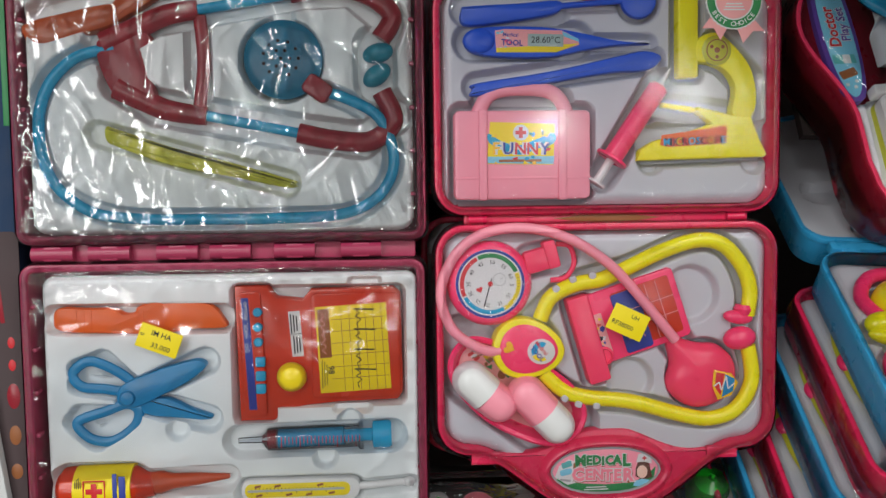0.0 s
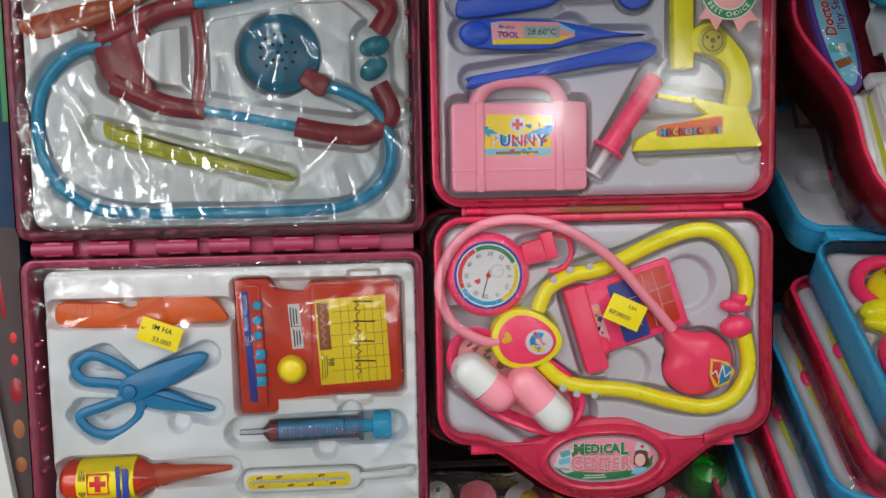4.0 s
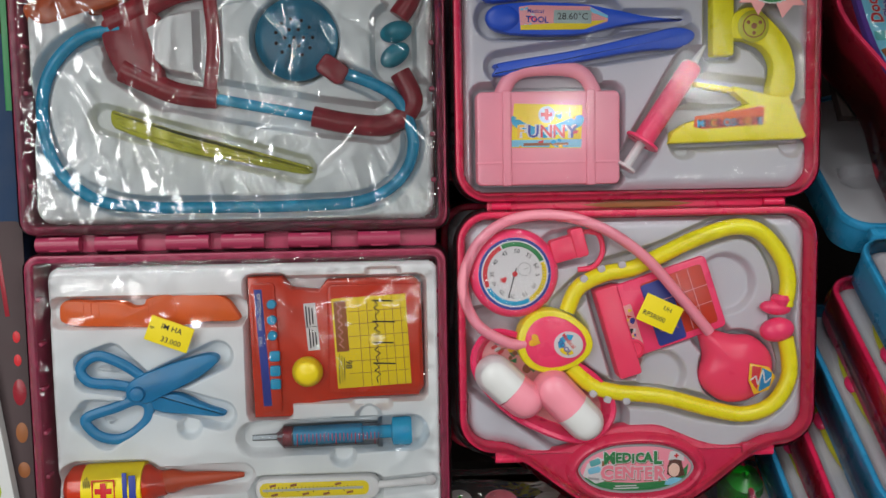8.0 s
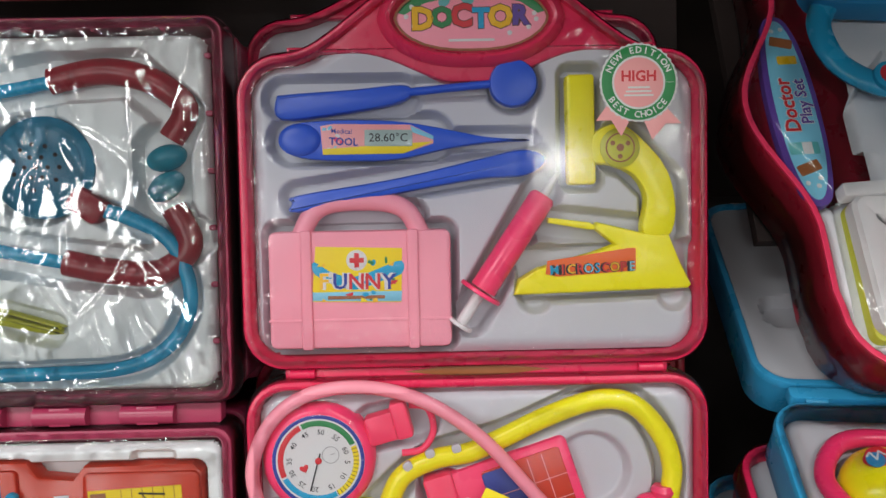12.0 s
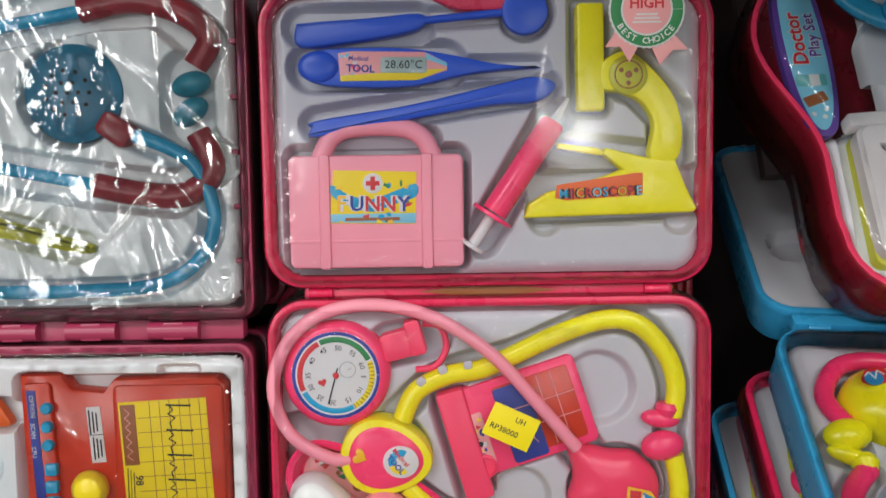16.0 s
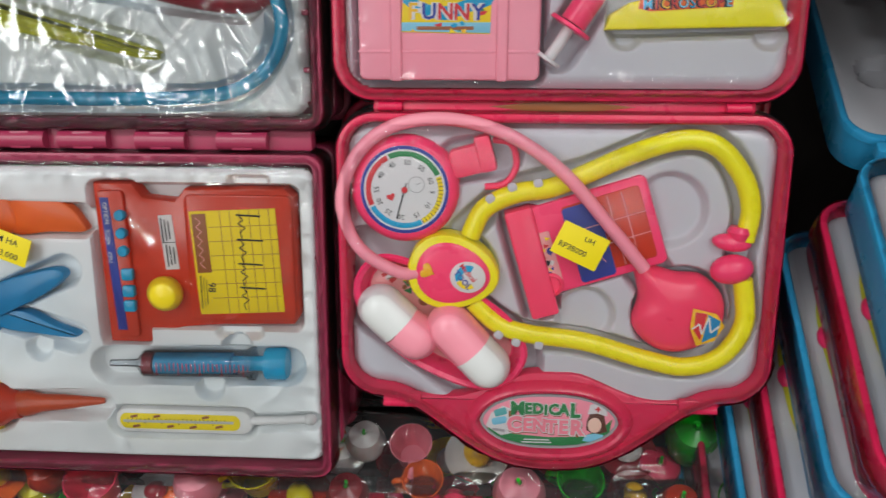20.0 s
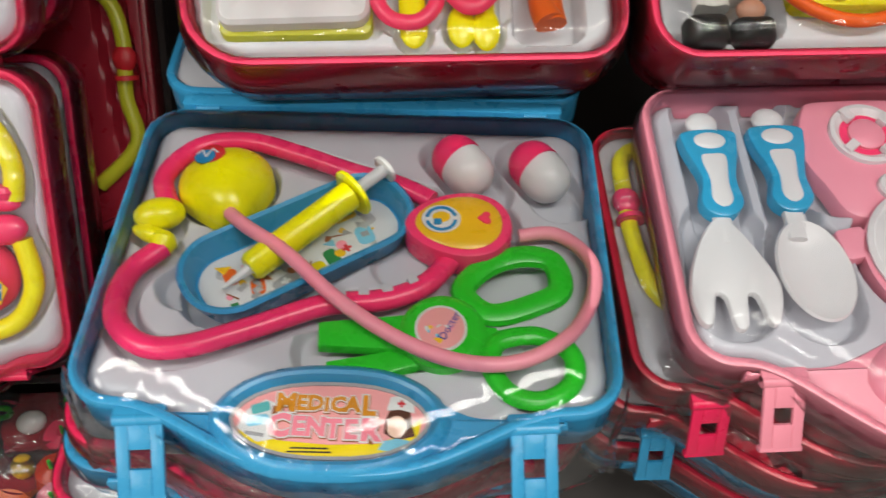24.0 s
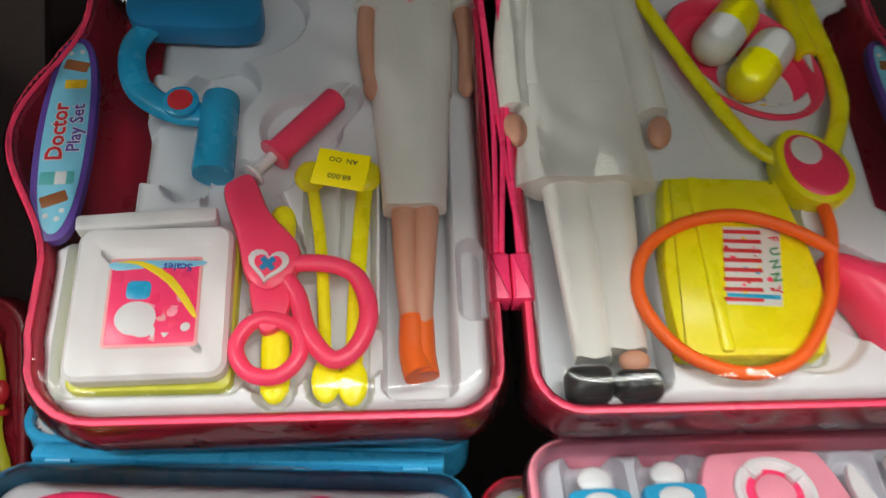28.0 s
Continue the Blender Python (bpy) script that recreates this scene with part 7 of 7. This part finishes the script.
doll("fashion_doll", DOLL, [
    (folded(((252, 245), (250, 150)), 30, 33, 0.42, 32, 3, 0.04), "cloth"), (folded(((250, 152), (248, 86)), 33, 37, 0.42, 32, 3, 0.08, 6), "cloth"),
    (folded(((238, 96), (242, -12)), 14, 9.5, 0.7, 24, 0, 0.05), "cloth"), (folded(((262, 96), (260, -8)), 14, 10, 0.7, 24, 0, 0.05), "cloth"),
    (tube([(222, 232, 3), (214, 180, 4), (213, 136, 5)], lambda u: 11 - 1.5 * u, 14), "cloth"), (tube([(282, 232, 3), (288, 180, 4), (292, 132, 5)], lambda u: 11 - 1.5 * u, 14), "cloth"),
    (ball((212, 122, 7), 7, 11, 5.5, 16, 10), "skin"), (ball((294, 120, 7), 7, 11, 5.5, 16, -12), "skin"), (ball((262, -14, 3), 8, 6, 5), "skin"),
    (dome(rrect(239, -24, 24, 18, 5), -6, 10, 5), "black"), (dome(rrect(264, -25, 24, 16, 5), -6, 10, 5), "black")],
    "doll in a white coat, white trousers and black shoes")
yb = thing("toy_medicine_box", DOLL, "bright yellow toy medicine box with a striped label", "toy box", DG)
part("body", plate(spline([(292, 88), (300, 92), (350, 90), (358, 84), (368, 30), (362, -8), (350, -13), (292, -12), (286, -4), (284, 30), (288, 60)], 4, True), -10, 5, 3), "yellow", yb)
part("strap", [plate(rrect(309, 40, 7, 102, 2, 1), 3, 7, 1.5)], "yellow", yb)
ly = part("label", plate([(320, 60), (351, 58.5), (343, 13), (314, 15)], 5, 5.5, 0.1), "paper_white", yb)
confetti(ly, (330, 36), 18, 36, 8, 18, 16, ("blue_sky", "ink_red", "paper_yellow", "coral"), 5.45)
part("stripe", [quad_bar((319.6 - i * 0.95, 57 - i * 5.6), (340 - i * 0.9, 56 - i * 5.6), 2.4, 5.4, 5.65) for i in range(8)], "ink_red", ly)
part("lettering", [letters(ch, 7, 346 - i * 1.1, 52 - i * 7.5, 5.6, -80, 0.1, 0.03) for i, ch in enumerate("FUNNY")][1:4], "ink_green", ly)
part("lettering", [letters(ch, 7, 346 - i * 1.1, 52 - i * 7.5, 5.6, -80, 0.1, 0.03) for i, ch in enumerate("FUNNY") if i in (0, 4)], "ink_red", ly)
part("band", quad_bar((315, 20), (343, 18), 2.4, 5.4, 5.7), "blue_sky", ly)
og = thing("toy_hose", DOLL, "bright orange rubber hose with a coral pump bulb", "toy hose", DG)
part("hose", tube([(379, 76, 4), (379, 58, 6), (374, 40, 8), (366, 12, 8), (344, -16, 8), (314, -23, 8), (284, -10, 8), (268, 18, 8), (274, 44, 8), (296, 60, 8), (326, 65, 9), (354, 56, 10), (376, 42, 10)], 3.6, 12, False, 1, 6), "orange_bright", og)
pb = part("bulb", dome(spline([(370, 36), (378, 46), (392, 42), (412, 36), (428, 18), (424, -4), (408, -14), (392, -8), (384, 10)], 5, True), -9, 16, 8), "coral", og, "coral pump bulb")
bdg = part("badge", lathe([(11, 0), (11, 2), (9.5, 2.8)], (411, 16, 13.5), (0.1, -0.1, 1), 28), "blue_toy", pb)
part("badge_cross", cross(411, 16, 12, 16.6, 40), "paper_white", bdg)
sd2 = thing("toy_stethoscope", DOLL, "yellow toy stethoscope with a coral chest piece", "toy stethoscope", DG)
part("arm", tube([(296, 230), (312, 192), (330, 150), (348, 116), (364, 102)], 4.6, 12, False, 0.8, 6, 2), "yellow", sd2)
part("arm", tube([(402, 230), (408, 180), (408, 145), (398, 118), (388, 104)], 5.4, 12, False, 0.8, 6, 2), "yellow", sd2)
stethoscope_drum(sd2, 378, 97, -62, "yellow", "coral", 52, 40, 6, "paper_white", 1)
dd = thing("toy_dish", DOLL, "hot pink oval toy dish with two pills", "toy dish", DG)
od = ccw(ell(357, 179, 54, 38, -46))
part("bowl", rings([[(x, y, -10) for x, y in inset(od, 6)], [(x, y, 1) for x, y in od], [(x, y, 2.8) for x, y in inset(od, 1.6)], [(x, y, 1.5) for x, y in inset(od, 4)], [(x, y, -6) for x, y in inset(od, 8)]]), "coral", dd)
part("bowl_floor", plate(inset(od, 9.0), -6.6, -5.8, 0.1), "coral", dd)
pdd = part("paper_disc", plate(ell(363, 162, 25, 19, -46), -5.8, -5.2, 0.1), "paper_white", dd, "white printed paper disc")
confetti(pdd, (368, 150), 26, 12, -46, 12, 21, ("ink_brown", "ink_grey", "amber", "ink_grey", "metal_grey"), -5.2, (1.8, 4.5))
pill(DOLL, (330, 174), (347, 195, 6), (365, 217), 13.5, "white", "yellow", "white and yellow toy pill in the dish", DG)
pill(DOLL, (345, 146), (363, 168, 7), (381, 190), 13.5, "yellow", "white", "yellow and white toy pill in the dish", DG)
syringe(DOLL, (399, 168, 0), (388, 244, 0), 7, "yellow", "yellow toy syringe with a white nozzle", 10, "white", DG)

# ---- what shows round the cases ----
# wine and dull yellow here: a red case with its shadow in the colours
bc = thing("toy_doctor_case", RACK @ pose(0.158, 0.082, -0.125), "wrapped red plastic doctor case behind the pink one, colours darkened for shade", "toy case")
part("base_shell", shell(half_outline(-1), -24, 2, -20, 4.5), "wine", bc)
part("moulded_tray", moulded(inset(half_sheet(-1), -3.5), [("line", [(98, -30), (106, -120)], 10, 8)], 2.0, 4, 1, 3, -3), "wine", bc)
part("tube", tube([(60, -14), (96, -22), (106, -50), (104, -86), (108, -118), (80, -146)], 5, 10, False, 0.8, 5, 0), "yellow_dull", bc, "yellow stethoscope tube")
part("ear_tip", [ball((106, -62, 1), 8, 9, 5), lathe([(8, 0), (8, 3)], (106, -76, 1), (0, 1, 0), 16)], "ink_red", bc)
uc = thing("toy_doctor_case", RACK, "closed maroon plastic doctor case under the open one", "toy case")
part("base_shell", shell(lower_a, -70, -36, -66, 5), "case_maroon", uc)
part("lid_shell", shell(upper_a, -70, -36, -66, 5), "case_maroon", uc)
part("moulded_tray", moulded(rrect(-132.5, -99, 261, 181, 9), [], 6, 3, 3, 4, -38), "tray_white", uc)
part("moulded_tray", moulded(rrect(-135.5, 113, 262, 188, 10), [], 6, 3, 3, 4, -38), "tray_white", uc)
copy_thing(uc, RACK @ pose(0.003, -0.002, -0.036))
copy_thing(proto["case_pink"], RACK @ pose(0.125, 0.03, -0.066))
copy_thing(proto["case_pink"], RACK @ pose(0.125, 0.036, -0.066, 0, 0, 180))

# box stands in shade; its dim window tone has that shade mixed in
lb = thing("toy_box", RACK, "dark blue printed cardboard toy box beside the maroon case, window darkened for shade", "box")
part("box", plate(rrect(-400, -20, 236, 330, 2), -36, -12, 1), "carton_blue", lb)
part("window", plate(rrect(-293, -78, 26, 200, 5), -12.2, -11.6, 0.2), "carton_mauve_shaded", lb)
part("print", quad_bar((-298, 12), (-293, -42), 3.0, -11.7, -11.4), "wine", lb)
for y, w, h, ink in ((-56, 5, 8, "ink_red"), (-72, 5, 8, "ink_red"), (-94, 9, 18, "wine"), (-122, 8, 14, "ink_brown"), (-148, 8, 11, "ink_brown")):
    part("print", plate(ell(-288, y, w / 2, h / 2), -11.7, -11.4, 0.05), ink, lb)
part("edge_band", plate(rrect(-284, 140, 4, 90, 0.5), -12.2, -11.4, 0.1), "ink_green", lb)
lb2 = thing("toy_box", RACK, "white and lime green cardboard toy box against the rack", "box")
part("box", plate([(-420, -50), (-307, -50), (-289, -186), (-420, -186)], -10, -3, 0.8), "paper_white", lb2)
part("print", plate([(-416, -60), (-316, -60), (-300, -160), (-304, -176), (-416, -176)], -3.1, -2.8, 0.1), "lime", lb2)
oc = thing("toy_box", DOLL, "brown cardboard carton on the slope above the doll case", "box")
part("box", plate(rrect(-30, 318, 300, 46, 2), -44, 30, 2), "carton", oc)
rn = random.Random(5)
BAGS = "bagged toy food on the shelf"
palette = ("green", "coral", "yellow", "orange", "soft_pink", "red_box", "wine", "white", "amber", "magenta")
spots = [(x, y, l) for l in (0, 1) for y in (-172, -136, -100, -66) for x in range(-330, 300, 36)]
for k, (gx, gy, layer) in enumerate(spots):
    x, y, r = gx + rn.uniform(-8, 8) + 16 * layer, gy + rn.uniform(-8, 8), rn.uniform(13, 19)
    if layer and y < -150:
        continue
    kind = k % 3
    base = pose(x * MM, y * MM, SHELF_Z + 0.028 * layer, 0, 0, rn.uniform(0, 360))
    c = palette[rn.randrange(len(palette))]
    if kind == 0:
        t = thing("toy_fruit", base, "small plastic toy fruit in a clear bag on the shelf", "toy fruit", BAGS)
        part("flesh", lathe([(r * 0.3, 0), (r * 0.8, r * 0.25), (r, r), (r * 0.75, r * 1.7), (r * 0.2, r * 1.95), (0.1, r * 1.8)], (0, 0, 0), (0, 0, 1), 20), c, t)
        part("stem", lathe([(1.6, 0), (1.2, 7)], (0, 0, r * 1.8), (0.2, 0, 1), 8), "green", t)
    elif kind == 1:
        t = thing("toy_cup", base, "small plastic toy cup in a clear bag on the shelf", "toy cup", BAGS)
        part("cup", lathe([(r * 0.6, 0), (r * 0.85, r * 1.3), (r * 0.95, r * 1.5), (r * 0.9, r * 1.5), (r * 0.55, 3)], (0, 0, 0), (0, 0, 1), 20), c, t)
        part("handle", tube([(r * 0.7, 0, r * 1.2), (r * 1.3, 0, r * 1.0), (r * 1.2, 0, r * 0.5), (r * 0.7, 0, r * 0.4)], 2, 8, smooth=4), c, t)
    else:
        t = thing("toy_plate", base, "small plastic toy plate in a clear bag on the shelf", "toy plate", BAGS)
        part("plate", lathe([(r * 0.8, 0), (r * 1.2, 4), (r * 1.25, 5), (r * 0.8, 2)], (0, 0, 0), (0, 0, 1), 24), c, t)
        part("garnish", ball((0, 0, r * 0.45), r * 0.6, r * 0.5, r * 0.45), palette[rn.randrange(len(palette))], t)
bag = thing("clear_bag", pose(0, 0, SHELF_Z), "crumpled clear bag over the small toys", "bag")
part("seal", plate(rrect(-10, -48, 640, 6, 2), 60, 61, 0.3), "wrap_loose", bag, "flat heat-sealed edge of the bag")
part("sheet", film(rrect(-10, -125, 660, 160, 20), 66, 6, 2.9, 6, 16, 2, 0.03), "wrap_loose", bag)
